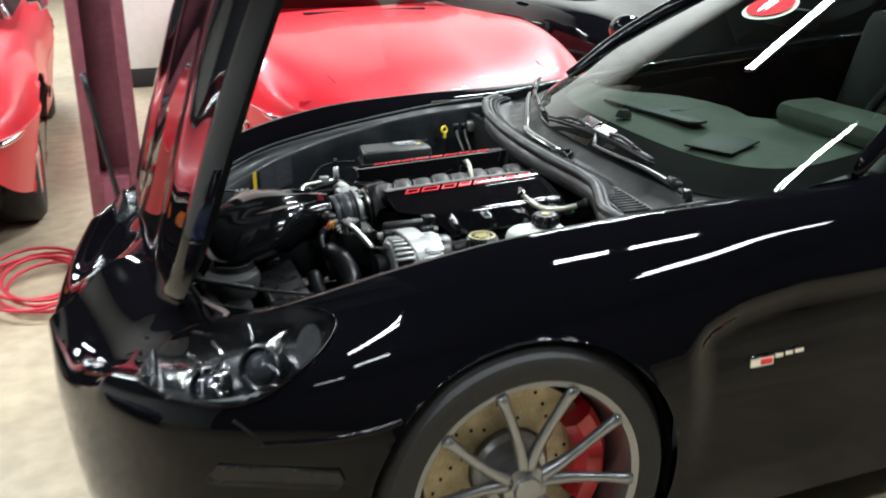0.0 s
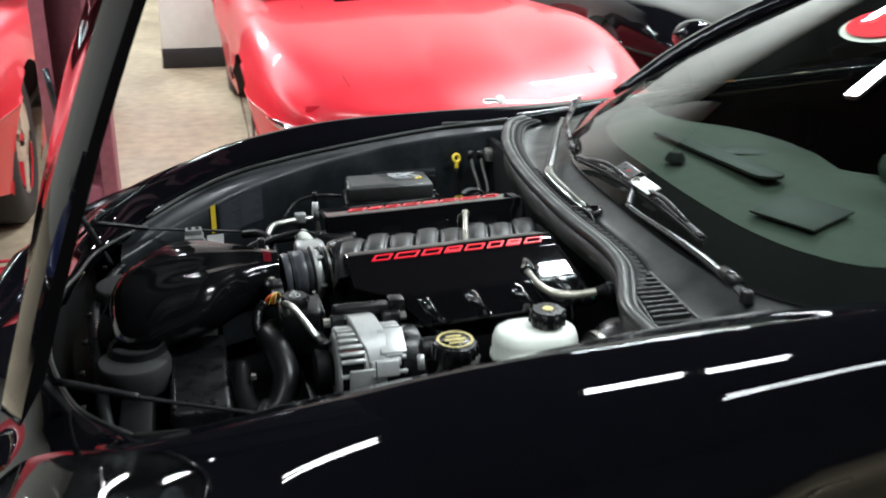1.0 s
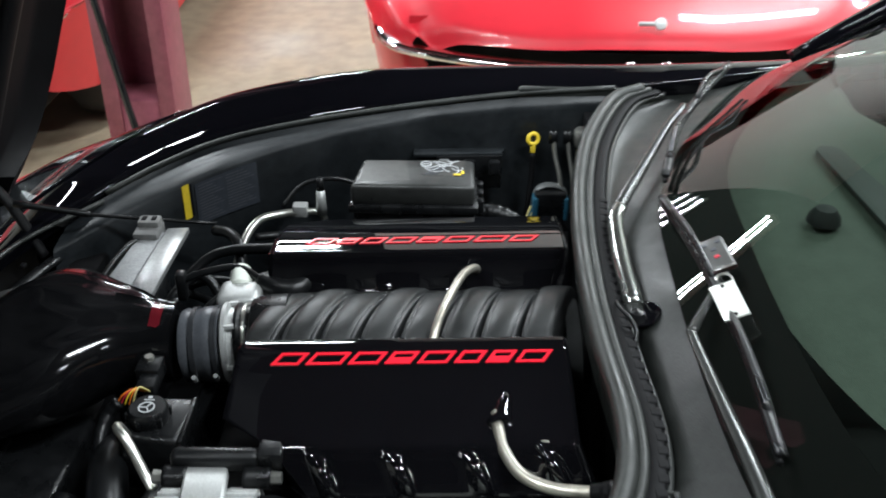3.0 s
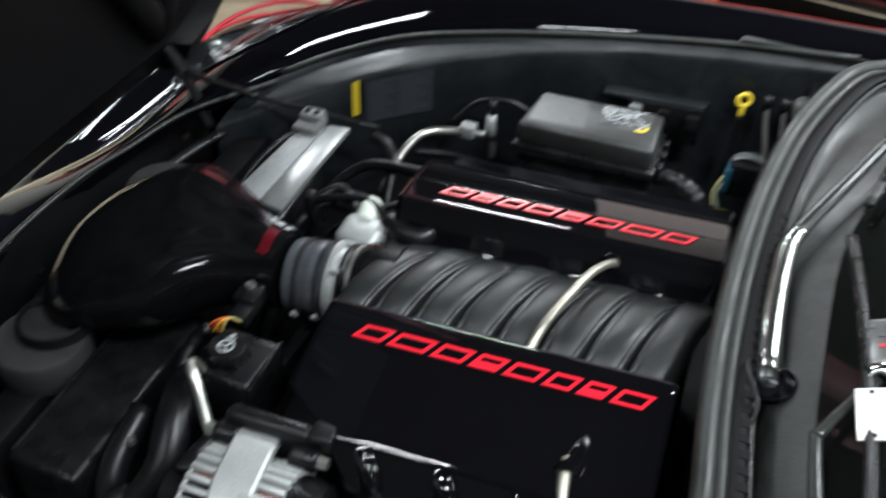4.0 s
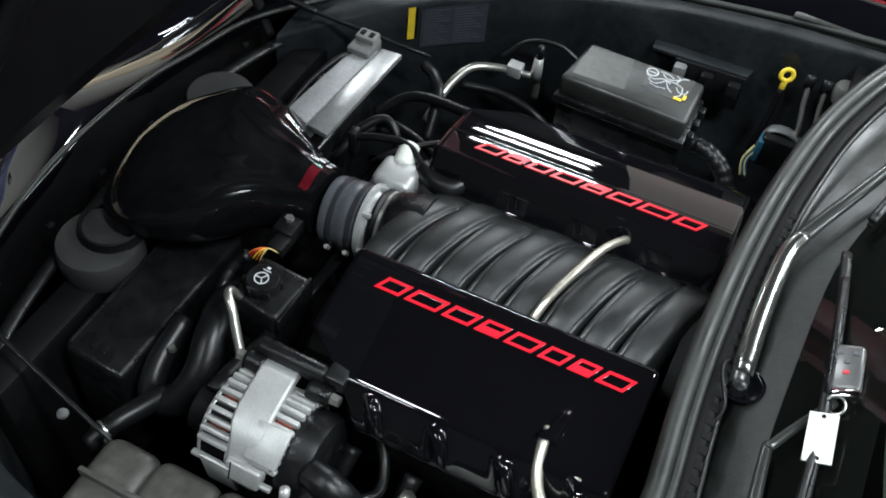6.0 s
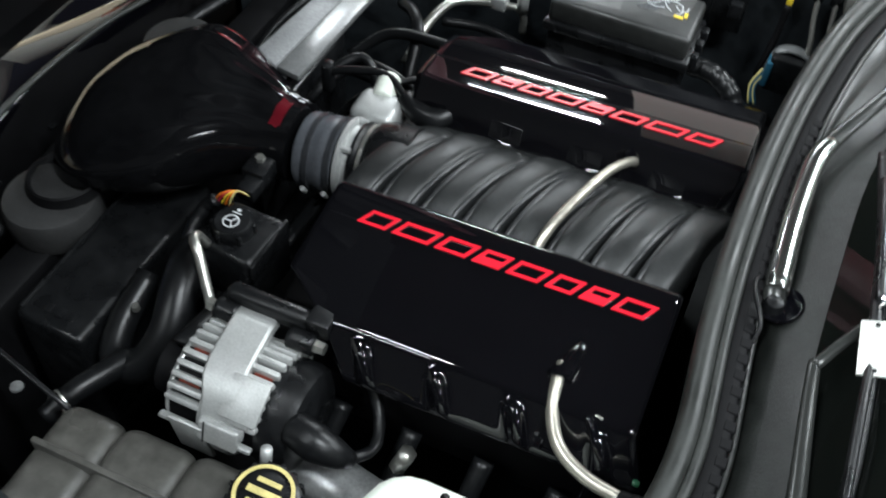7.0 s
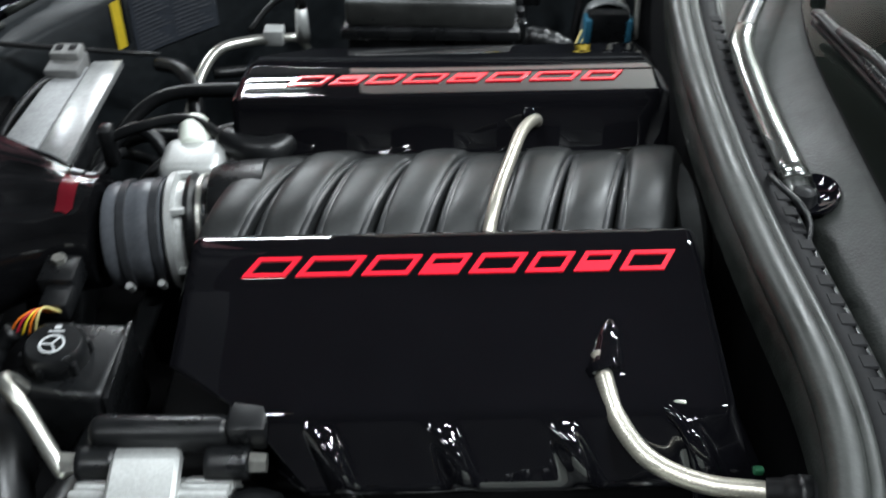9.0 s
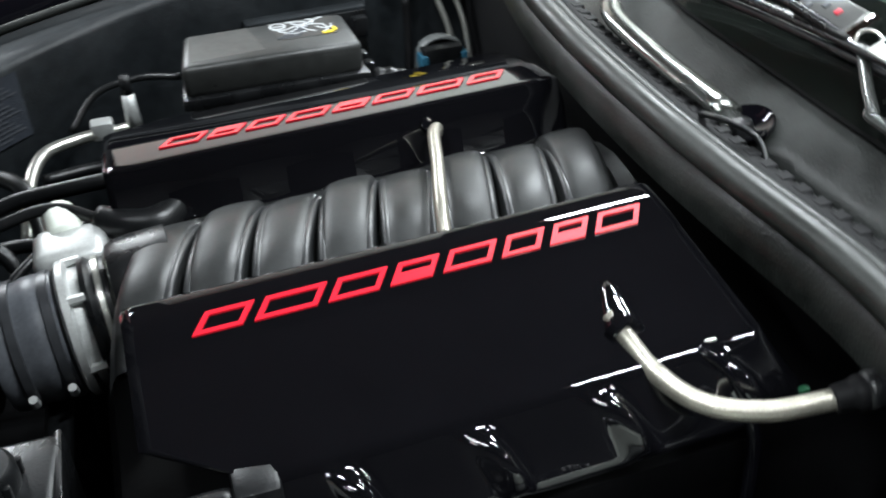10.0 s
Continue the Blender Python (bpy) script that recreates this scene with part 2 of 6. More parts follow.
# ---- the room ----
X0, X1, Y0, Y1 = -8.0, 9.0, -6.0, 15.0
solo("floor", box((X0 + X1) / 2, (Y0 + Y1) / 2, -0.05, X1 - X0, Y1 - Y0, 0.1, 0), FLOOR, "polished tan epoxy floor of the showroom", "floor", kind="structure")
solo("ceiling", box((X0 + X1) / 2, (Y0 + Y1) / 2, CEIL + 0.05, X1 - X0, Y1 - Y0, 0.1, 0), CEILM, "dark painted showroom ceiling", "ceiling", kind="structure")
# north and south walls are unseen, made charcoal to darken what black gloss reflects
for nm, b in (("wall_north", (0.5, Y1 + 0.1, CEIL / 2, X1 - X0 + 0.4, 0.2, CEIL)), ("wall_south", (0.5, Y0 - 0.1, CEIL / 2, X1 - X0 + 0.4, 0.2, CEIL)),
              ("wall_east", (X1 + 0.1, (Y0 + Y1) / 2, CEIL / 2, 0.2, Y1 - Y0, CEIL)), ("wall_west", (X0 - 0.1, (Y0 + Y1) / 2, CEIL / 2, 0.2, Y1 - Y0, CEIL))):
    dark = nm in ("wall_south", "wall_north")
    solo(nm, box(*b, 0), WALLD if dark else WALLW, "unseen wall closing the room, made charcoal to keep reflections dark" if dark else "plain white painted showroom wall", "wall", kind="structure")
solo("baseboard", box(0.5, Y1 - 0.012, 0.075, X1 - X0, 0.024, 0.15, 0.004), BASEB, "black baseboard along the charcoal wall", "baseboard", kind="structure")
# white partition with a black foot behind the red car
PX0, PX1, PY = -0.47, 1.75, 5.90
partition = thing("wall_partition", (0.6, PY, 0), "white painted partition wall with a black painted foot", "wall", kind="structure")
part("wall_face", box((PX0 + PX1) / 2, PY + 0.10, 0.15 + (CEIL - 0.15) / 2, PX1 - PX0, 0.20, CEIL - 0.15, 0.006), WALLW, partition)
part("wall_return", box(PX1 - 0.1, PY + 0.65, 0.15 + (CEIL - 0.15) / 2, 0.194, 0.90, CEIL - 0.15, 0.004), WALLW, partition)
part("wall_face", box((PX1 + X1) / 2, PY + 1.20, CEIL / 2, X1 - PX1 + 0.18, 0.20, CEIL, 0.004), WALLW, partition)
part("foot", box((PX0 + PX1) / 2, PY + 0.10, 0.075, PX1 - PX0 + 0.012, 0.212, 0.15, 0.004), BASEB, partition, "black painted foot")


def tube_light(x, y, power, ln=1.22, wd=0.045):
    """A ceiling fixture: housing, end caps and its glowing trough."""
    t = thing("ceiling_light", (x, y, CEIL), "white twin-tube fluorescent ceiling light", "light", "ceiling lights")
    part("housing", box(x, y, CEIL - 0.04, ln + 0.06, 0.24, 0.06, 0.008), WALLW, t)
    for dy in (-0.07, 0.07):
        lamp = bpy.data.lights.new("tube_lamp", "AREA")
        lamp.shape, lamp.size, lamp.size_y = "RECTANGLE", ln, wd
        lamp.energy, lamp.color = power / 2, LAMP_TINT
        lo = new("tube_lamp", lamp)
        lo.parent = t
        lo.location = (0, dy, -0.1)
        for e in (-1, 1):
            part("end_socket", box(x + e * (ln / 2 + 0.01), y + dy, CEIL - 0.085, 0.02, 0.05, 0.04, 0.004), WALLW, t)


for row in LAMPS:
    tube_light(*row)

# lift post
post_at = Vector((-0.675, 1.56, 0))
lift = thing("lift_post", post_at, "maroon steel post of a two-post car lift", "lift post")
px = post_at.x
part("channel", prism([(px - 0.103, 1.636), (px - 0.103, 1.461), (px - 0.056, 1.461), (px - 0.056, 1.473), (px - 0.091, 1.473), (px - 0.091, 1.624),
                       (px + 0.091, 1.624), (px + 0.091, 1.473), (px + 0.056, 1.473), (px + 0.056, 1.461), (px + 0.103, 1.461), (px + 0.103, 1.636)], 0.02, 3.0, 0.003), MAROON, lift)
part("base_plate", box(post_at.x, 1.56, 0.01, 0.46, 0.4, 0.02, 0.004), MAROON, lift)
part("carriage", box(post_at.x, 1.545, 0.22, 0.17, 0.15, 0.4, 0.01), MAROON, lift)
part("locking_rod", sweep([(-0.745, 1.40, 0.84), (-0.69, 1.40, 0.45), (-0.64, 1.41, 0.12)], 0.011, 8), mat("dark_rod", (0.05, 0.055, 0.06), 0.25, metal=0.8, var=0.3, scale=20), lift, "dark steel rod leaning across the post")

# ---- black sports car: outer body ----
LAMPBOWL = mat("lamp_bowl", (0.010, 0.011, 0.012), 0.22, var=0.2, scale=20)
LENS2 = mat("projector_glass", (0.02, 0.022, 0.026), 0.05, var=0.05)
CAR = thing("sports_car", (1.25, 0, 0), "black low sports car with its hood raised", "car")
WX, WZ, WR = 0.005, 0.318, 0.320   # front axle and tyre radius
RX = 2.73                          # rear axle
# stations round the half body: outer x y, crest x y z, inner edge x y z
FRONT = [(-0.89, 0.0, -0.74, 0.0, 0.575, -0.615, 0.0, 0.60), (-0.86, 0.33, -0.69, 0.28, 0.535, -0.588, 0.22, 0.60),
         (-0.78, 0.57, -0.615, 0.47, 0.58, -0.535, 0.39, 0.605), (-0.65, 0.755, -0.50, 0.615, 0.64, -0.44, 0.525, 0.625),
         (-0.45, 0.87, -0.36, 0.69, 0.695, -0.34, 0.585, 0.66), (-0.27, 0.935, -0.20, 0.73, 0.745, -0.20, 0.62, 0.70),
         (0.045, 0.96, 0.04, 0.745, 0.785, 0.04, 0.648, 0.74), (0.35, 0.945, 0.33, 0.75, 0.798, 0.33, 0.66, 0.775),
         (0.60, 0.918, 0.60, 0.76, 0.798, 0.60, 0.67, 0.79), (0.855, 0.905, 0.855, 0.775, 0.80, 0.855, 0.70, 0.81)]
REAR = [(1.3, 0.895, 1.3, 0.785, 0.82, 1.3, 0.74, 0.845), (1.8, 0.905, 1.8, 0.80, 0.85, 1.8, 0.72, 0.88), (2.0, 0.92, 2.0, 0.81, 0.87, 2.0, 0.70, 0.90),
        (2.4, 0.965, 2.4, 0.83, 0.90, 2.4, 0.62, 0.935), (2.73, 0.975, 2.73, 0.83, 0.915, 2.73, 0.56, 0.95), (3.1, 0.93, 3.1, 0.80, 0.925, 3.08, 0.48, 0.955),
        (3.36, 0.74, 3.33, 0.66, 0.925, 3.25, 0.36, 0.955), (3.46, 0.36, 3.42, 0.33, 0.925, 3.30, 0.2, 0.955), (3.49, 0.0, 3.44, 0.0, 0.925, 3.32, 0.0, 0.955)]


def body_rows(stations, nu, nv):
    """Profile rows along the stations, on the driver's side (y < 0)."""
    rows = []
    for ox, oy, cx, cy, cz, ix, iy, iz in cr(stations, nu):
        o, c, i = np.array((ox, oy)), np.array((cx, cy)), np.array((ix, iy))
        lerp = lambda k: c + (o - c) * k
        f = min(1.0, oy / 0.57) if ox < 0 else 1.0
        zo = 0.37 + 0.13 * f * f + 0.07 * (1 - f) ** 2
        prof = [(*i, iz - 0.03), (*i, iz), (*(i * 0.5 + c * 0.5), (iz + cz) / 2 + 0.008), (*c, cz), (*lerp(0.42), cz - 0.045 - 0.12 * max(0, 0.7 - cz)),
                (*lerp(0.80), zo + (cz - zo) * (0.24 + 0.28 * f)), (*lerp(1.0), zo), (*lerp(0.99), 0.30 + 0.06 * f), (*lerp(0.93), 0.22), (*lerp(0.86), 0.13)]
        p = cr(prof, nv)
        p[:, 1] *= -1
        rows.append(p)
    return np.array(rows)


def side_of(rows, s):
    r = rows.copy()
    r[:, :, 1] *= -s
    return r


def open_arch(rows, cx, cz, ra):
    """Face list over rows with the wheel arch cut out and its rim drawn onto the circle."""
    d = np.hypot(rows[:, :, 0] - cx, rows[:, :, 2] - cz)
    outer = np.abs(rows[:, :, 1]) > 0.70
    low = rows[:, :, 2] < cz + ra + 0.05
    ins = (d < ra) & outer & low
    nu, nv = ins.shape
    keep = np.ones((nu - 1, nv - 1), bool)
    for a in range(nu - 1):
        for b in range(nv - 1):
            if ins[a:a + 2, b:b + 2].all():
                keep[a, b] = False
    for a in range(nu):
        for b in range(nv):
            if ins[a, b]:
                dx, dz = rows[a, b, 0] - cx, rows[a, b, 2] - cz
                k = ra / max(d[a, b], 1e-3)
                if k < 1.25:
                    rows[a, b, 0], rows[a, b, 2] = cx + dx * k, cz + dz * k
    return rows, keep


def skin(rows, keep=None, thick=0.0):
    bm = bmesh.new()
    vs = [[bm.verts.new(p) for p in r] for r in rows]
    for a in range(len(rows) - 1):
        for b in range(len(rows[0]) - 1):
            if keep is None or keep[a][b]:
                f = (vs[a][b], vs[a][b + 1], vs[a + 1][b + 1], vs[a + 1][b])
                bm.faces.new(f)
    for v in [v for v in bm.verts if not v.link_faces]:
        bm.verts.remove(v)
    return bm


NU, NV = 12, 6


def uv_near(rows, p):
    d = ((rows - np.array(p)) ** 2).sum(2)
    return np.array(np.unravel_index(d.argmin(), d.shape), float)


def on_body(rows, u, v, off=0.0):
    nu, nv = rows.shape[:2]
    u, v = min(max(u, 0), nu - 1.001), min(max(v, 0), nv - 1.001)
    a, b = int(u), int(v)
    fu, fv = u - a, v - b
    p = (rows[a, b] * (1 - fu) + rows[a + 1, b] * fu) * (1 - fv) + (rows[a, b + 1] * (1 - fu) + rows[a + 1, b + 1] * fu) * fv
    n = np.cross(rows[min(a + 1, nu - 1), b] - rows[a, b], rows[a, min(b + 1, nv - 1)] - rows[a, b])
    n = n / (np.linalg.norm(n) + 1e-9)
    return p - n * off if np.dot(n, p - np.array((0.2, 0, 0.3))) < 0 else p + n * off


def cove(rows):
    """Presses the concave scoop behind the front wheel into the side."""
    x, z = rows[:, :, 0], rows[:, :, 2]
    top = np.interp(x, [0.33, 0.40, 0.50, 0.66, 1.2, 1.9], [0.56, 0.615, 0.645, 0.662, 0.66, 0.60])
    d = np.clip((top - z) / 0.055, 0, 1)
    d = d * d * (3 - 2 * d) * np.clip((z - 0.24) / 0.28, 0, 1)
    a = np.clip((x - 0.345) / 0.09, 0, 1)
    a = a * a * (3 - 2 * a)
    d = d * a * np.interp(x, [0.34, 0.45, 0.9, 1.6, 1.9], [1, 1, 0.7, 0.25, 0]) * (np.abs(rows[:, :, 1]) > 0.8)
    rows[:, :, 1] -= np.sign(rows[:, :, 1]) * 0.026 * d
    return rows


fine = cove(body_rows(FRONT, 24, 12))
rear = cove(body_rows([FRONT[-1]] + REAR, 16, 10))
HT = [uv_near(fine, p) for p in ((-0.71, -0.53, 0.545), (-0.67, -0.475, 0.565), (-0.60, -0.50, 0.60), (-0.53, -0.555, 0.635), (-0.47, -0.605, 0.655), (-0.41, -0.66, 0.68), (-0.36, -0.72, 0.69), (-0.32, -0.77, 0.69), (-0.335, -0.795, 0.67),
                                 (-0.43, -0.83, 0.61), (-0.50, -0.82, 0.57), (-0.56, -0.80, 0.55), (-0.64, -0.73, 0.55), (-0.70, -0.63, 0.555))]


def almond(k, side):
    """Boundary of the lamp in surface steps: k runs 0..1 round."""
    h = np.array(HT)
    h = 0.5 * h + 0.25 * (np.roll(h, 1, 0) + np.roll(h, -1, 0)) * 1.0
    return cr(list(h) + [h[0]], 5)


LOOP = almond(0, 1)
cen = LOOP.mean(0)


def inside_loop(u, v):
    c = False
    for (x1, y1), (x2, y2) in zip(LOOP, np.roll(LOOP, -1, 0)):
        if (y1 > v) != (y2 > v) and u < (x2 - x1) * (v - y1) / (y2 - y1 + 1e-9) + x1:
            c = not c
    return c


u0_, u1_, v0_, v1_ = int(LOOP[:, 0].min()), int(LOOP[:, 0].max()) + 1, int(LOOP[:, 1].min()), int(LOOP[:, 1].max()) + 1
LAMP_CELLS = [(a, b) for a in range(u0_, u1_) for b in range(v0_, v1_) if all(inside_loop(a + i, b + j) for i in (0, 1) for j in (0, 1))]
for s in (-1, 1):
    rows = side_of(fine, s) if s > 0 else fine.copy()
    rows, keep = open_arch(rows, WX, WZ, 0.330)
    for a, b in LAMP_CELLS:
        keep[a, b] = False
    seam = 3 * 24 + 14
    bum = keep.copy()
    bum[seam:, :] = False
    bum[3 * 24:, :40] = False
    fen = keep & ~bum
    part("front_bumper", skin(rows, bum), BLACK, CAR, "glossy black bumper cover", 60)
    part("front_fender", skin(rows, fen), BLACK, CAR, "glossy black front fender", 60)
    # headlight
    lamp_base = side_of(fine, s) if s > 0 else fine
    rim = [on_body(lamp_base, u, v, 0.002) for u, v in LOOP]
    head = part("headlight", sweep(rim[:-1] + rim[:1], 0.0032, 8, raw=True), BLACK, CAR, "dark headlight under a clear almond lens")
    for nm, mt, off, k2 in (("lens", LENS, 0.004, 1.0), ("bowl", LAMPBOWL, -0.07, 0.98)):
        rws = []
        for k in np.linspace(0.02, 1, 13):
            sag = 0.005 + 0.012 * (1 - k * k) if nm == "lens" else off * (1 - k**6)
            rws.append([on_body(lamp_base, *(cen + (q - cen) * k * k2), sag) for q in LOOP[:-1]])
        ln_ = part(nm, face_up(grid(rws, closed=True), (-0.7, s * 0.6, 0.5)), mt, head, "", 80)
        if nm == "lens":
            ln_.visible_shadow = False
    face = Vector((-0.62, s * 0.62, 0.48)).to_track_quat("Z", "Y").to_matrix().to_4x4()
    # grey lower reflector, chromed projectors with bezels, bright rear reflector
    nl = len(LOOP) - 1
    low = [on_body(lamp_base, *(cen + (LOOP[(int(0.70 * nl) + q) % nl] - cen) * kk), -0.012 - 0.03 * (1 - kk)) for kk in (0.96,) for q in range(int(0.29 * nl))]
    up_ = [on_body(lamp_base, *(cen + (LOOP[(int(0.70 * nl) + q) % nl] - cen) * 0.62), -0.05) for q in range(int(0.29 * nl))]
    part("lower_reflector", face_up(grid([low, up_]), (-0.7, s * 0.5, 0.5)), mat("lamp_reflector", (0.22, 0.23, 0.23), 0.3, metal=0.5, var=0.15), head, "grey lower reflector", 80)
    for fu, rr in ((0.36, 0.040), (0.60, 0.046)):
        c = Vector(on_body(lamp_base, *(LOOP[0] * (1 - fu) + LOOP[int(0.5 * nl)] * fu), -0.045))
        pr = part("projector", lathe([(0.0, 0.022), (rr * 0.4, 0.019), (rr * 0.7, 0.008), (rr * 0.8, -0.006), (0.0, -0.01)], 24, Matrix.Translation(c) @ face), LENS2, head, "glassy projector lamp")
        part("bezel", lathe([(rr * 0.82, -0.02), (rr * 0.82, 0.006), (rr * 0.92, 0.012), (rr * 1.02, 0.010), (rr * 1.1, -0.02)], 28, Matrix.Translation(c) @ face, cap=False), LAMPBOWL, head, "dark gloss ring")
        for q in range(3):
            part("fin", box(0.012 * (q - 1), rr * 1.05, 0.004 - 0.003 * q, 0.0035, 0.040 - 0.006 * q, 0.010, 0.0012, m=Matrix.Translation(c) @ face @ pose(0, 0, 0, 0, 0, 28 * s)), CHROME, head, "bright reflector fin")
    # bright slanted facets behind the lens
    for q, (fa, fk, tw, fl) in enumerate(((0.02, 0.55, 20, 0.05), (0.10, 0.60, 25, 0.04), (0.18, 0.45, 30, 0.05), (0.30, 0.55, 62, 0.045), (0.62, 0.50, 24, 0.05), (0.70, 0.62, 30, 0.045), (0.80, 0.60, 34, 0.04), (0.90, 0.35, 75, 0.06))):
        c = Vector(on_body(lamp_base, *(cen + (LOOP[int(fa * nl)] - cen) * fk), -0.018))
        part("facet", box(0, 0, 0, 0.0045, fl, 0.004, 0.0012, m=Matrix.Translation(c) @ face @ pose(0, 0, 0, 0, 14 * math.sin(q * 2.3), tw * s + 90)), CHROME, head, "bright slanted facet")
    c = Vector(on_body(lamp_base, *(cen + (LOOP[int(0.55 * nl)] - cen) * 0.70), -0.022))
    rear_ = part("turn_reflector", lathe([(0.0, -0.02), (0.018, -0.014), (0.030, -0.002), (0.034, 0.004)], 20, Matrix.Translation(c) @ face @ Matrix.Diagonal((0.8, 1.3, 1, 1))), mat("turn_reflector", (0.16, 0.17, 0.18), 0.22, metal=0.9, var=0.3, scale=60), head, "faceted turn lamp reflector", 5)
    # wheel well
    well = []
    for k in np.linspace(-0.25, math.pi + 0.25, 28):
        r = 0.329
        x, z = WX + r * math.cos(k), WZ + r * math.sin(k)
        well.append([(x, s * yy, z) for yy in (0.925, 0.82, 0.72, 0.668)])
    part("wheel_well", grid(well), DULL, CAR, "dull black wheel well lining")
    # rear quarter and door
    rr_ = side_of(rear, s) if s > 0 else rear.copy()
    rr_, keep = open_arch(rr_, RX, 0.34, 0.37)
    dr = keep.copy()
    dr[33:, :] = False
    dr[:1, :] = False
    door = part("door", skin(rr_, dr), BLACK, CAR, "glossy black door", 60)
    edge = keep & ~dr
    edge[1:, :] = False
    quart = keep & ~dr
    quart[:1, :] = False
    part("shut_line_edge", skin(rr_, edge), BLACK, CAR, "", 60)
    part("rear_quarter", skin(rr_, quart), BLACK, CAR, "glossy black rear quarter", 60)
    part("sill", box(1.3, s * 0.80, 0.14, 1.8, 0.12, 0.06, 0.015), DULL, CAR)
    well = []
    for k in np.linspace(-0.25, math.pi + 0.25, 24):
        well.append([(RX + 0.369 * math.cos(k), s * yy, 0.34 + 0.369 * math.sin(k)) for yy in (0.935, 0.75, 0.6)])
    part("rear_wheel_well", grid(well), DULL, CAR)
    # mirror
    mb = bmesh.new()
    bmesh.ops.create_uvsphere(mb, u_segments=20, v_segments=12, radius=1)
    bmesh.ops.scale(mb, vec=(0.07, 0.105, 0.06), verts=mb.verts)
    bmesh.ops.translate(mb, vec=(1.30, s * 0.98, 0.94), verts=mb.verts)
    mir = part("door_mirror", mb, BLACK, CAR, "black door mirror")
    part("stalk", sweep([(1.24, s * 0.79, 0.84), (1.25, s * 0.87, 0.88), (1.28, s * 0.94, 0.92)], 0.022, 8), BLACK, mir)


def wheel(x, y, s, r, rim, w):
    """Tyre, ten-spoke rim, drilled disc and red caliper; s: which way the outer face looks."""
    c = Vector((x, y, r))
    t = part("wheel", lathe([(rim - 0.012, -w / 2 + 0.02), (rim - 0.004, -w / 2), (rim + 0.02, -w / 2 - 0.006), (rim + 0.05, -w / 2 - 0.004), (r - 0.012, -w / 2 + 0.012),
                             (r, -w / 2 + 0.035), (r + 0.001, -0.03), (r - 0.006, -0.028), (r - 0.006, -0.02), (r + 0.001, -0.018), (r + 0.001, 0.03), (r, w / 2 - 0.035),
                             (r - 0.012, w / 2 - 0.012), (rim + 0.05, w / 2 + 0.004), (rim + 0.035, w / 2 + 0.008), (rim + 0.02, w / 2 + 0.006), (rim - 0.004, w / 2), (rim - 0.012, w / 2 - 0.02)], 56,
                            Matrix.Translation(c) @ pose(0, 0, 0, -90 * s, 0, 0), cap=False), TYRE, CAR, "black low-profile tyre on a grey wheel")
    M = Matrix.Translation(c) @ pose(0, 0, 0, -90 * s, 0, 0)
    part("rim", lathe([(rim - 0.022, -w / 2 + 0.01), (rim - 0.03, 0.0), (rim - 0.02, w / 2 - 0.02), (rim - 0.014, w / 2 - 0.004), (rim, w / 2 + 0.002), (rim + 0.004, w / 2 - 0.006), (rim - 0.004, -w / 2 + 0.01)], 56, M, cap=False), RIMM, t, "grey painted rim")
    for k in range(10):
        mid, e = math.radians(14 + 72 * (k // 2)), (1 if k % 2 else -1)
        pts = [(rr * math.cos(mid + e * da), rr * math.sin(mid + e * da), zz) for rr, da, zz in ((0.035, 0.12, w / 2 - 0.03), (0.10, 0.23, w / 2 - 0.022), (0.17, 0.30, w / 2 - 0.014), (rim - 0.012, 0.34, w / 2 - 0.006))]
        sp = sweep(pts, [0.016, 0.0115, 0.0105, 0.0135], 8, 4, up=(0, 0, 1))
        sp.transform(M)
        part("spoke", sp, RIMM, t)
    part("hub", lathe([(0.0, w / 2 - 0.004), (0.026, w / 2 - 0.006), (0.03, w / 2 - 0.014), (0.048, w / 2 - 0.02), (0.055, w / 2 - 0.06), (0.0, w / 2 - 0.06)], 24, M), RIMM, t)
    for k in range(5):
        a = k * math.tau / 5
        nb = bolt((0.057 * math.cos(a), 0.057 * math.sin(a), w / 2 - 0.03), 0.010, 0.02)
        nb.transform(M)
        part("lug_nut", nb, CHROME, t)
    disc = part("brake_disc", lathe([(0.085, 0.02), (0.09, 0.028), (rim - 0.058, 0.028), (rim - 0.055, 0.024), (rim - 0.055, 0.0), (0.085, 0.0)], 48, M), DISC, t, "drilled steel brake disc")
    for k in range(36):
        a = k * math.tau / 36
        rr = (0.11, 0.13, 0.15, 0.17)[k % 4]
        hb = bmesh.new()
        bmesh.ops.create_cone(hb, cap_ends=True, segments=8, radius1=0.004, radius2=0.004, depth=0.002, matrix=Matrix.Translation((rr * math.cos(a), rr * math.sin(a), 0.0285)))
        hb.transform(M)
        part("drill_hole", hb, DULL, t)
    part("hat", lathe([(0.0, 0.05), (0.075, 0.05), (0.085, 0.04), (0.088, 0.0), (0.0, 0.0)], 32, M), SHIELD, t, "bare metal disc hat")
    cal = bmesh.new()
    rows = []
    for a in np.linspace(-0.55, 0.62, 12):
        a2 = a if s < 0 else math.pi - a
        rows.append([(rr * math.cos(a2), rr * math.sin(a2), zz) for rr, zz in ((rim - 0.105, 0.005), (rim - 0.105, 0.055), (rim - 0.085, 0.075), (rim - 0.05, 0.075), (rim - 0.036, 0.06), (rim - 0.036, 0.005))])
    grid(rows, closed=True, cap=True, bm=cal)
    bmesh.ops.recalc_face_normals(cal, faces=cal.faces)
    cal.transform(M)
    part("caliper", cal, CALRED, t, "red painted brake caliper")


for s in (-1, 1):
    wheel(WX, s * 0.795, s, WR, 0.246, 0.272)
    wheel(RX, s * 0.80, s, 0.34, 0.258, 0.30)

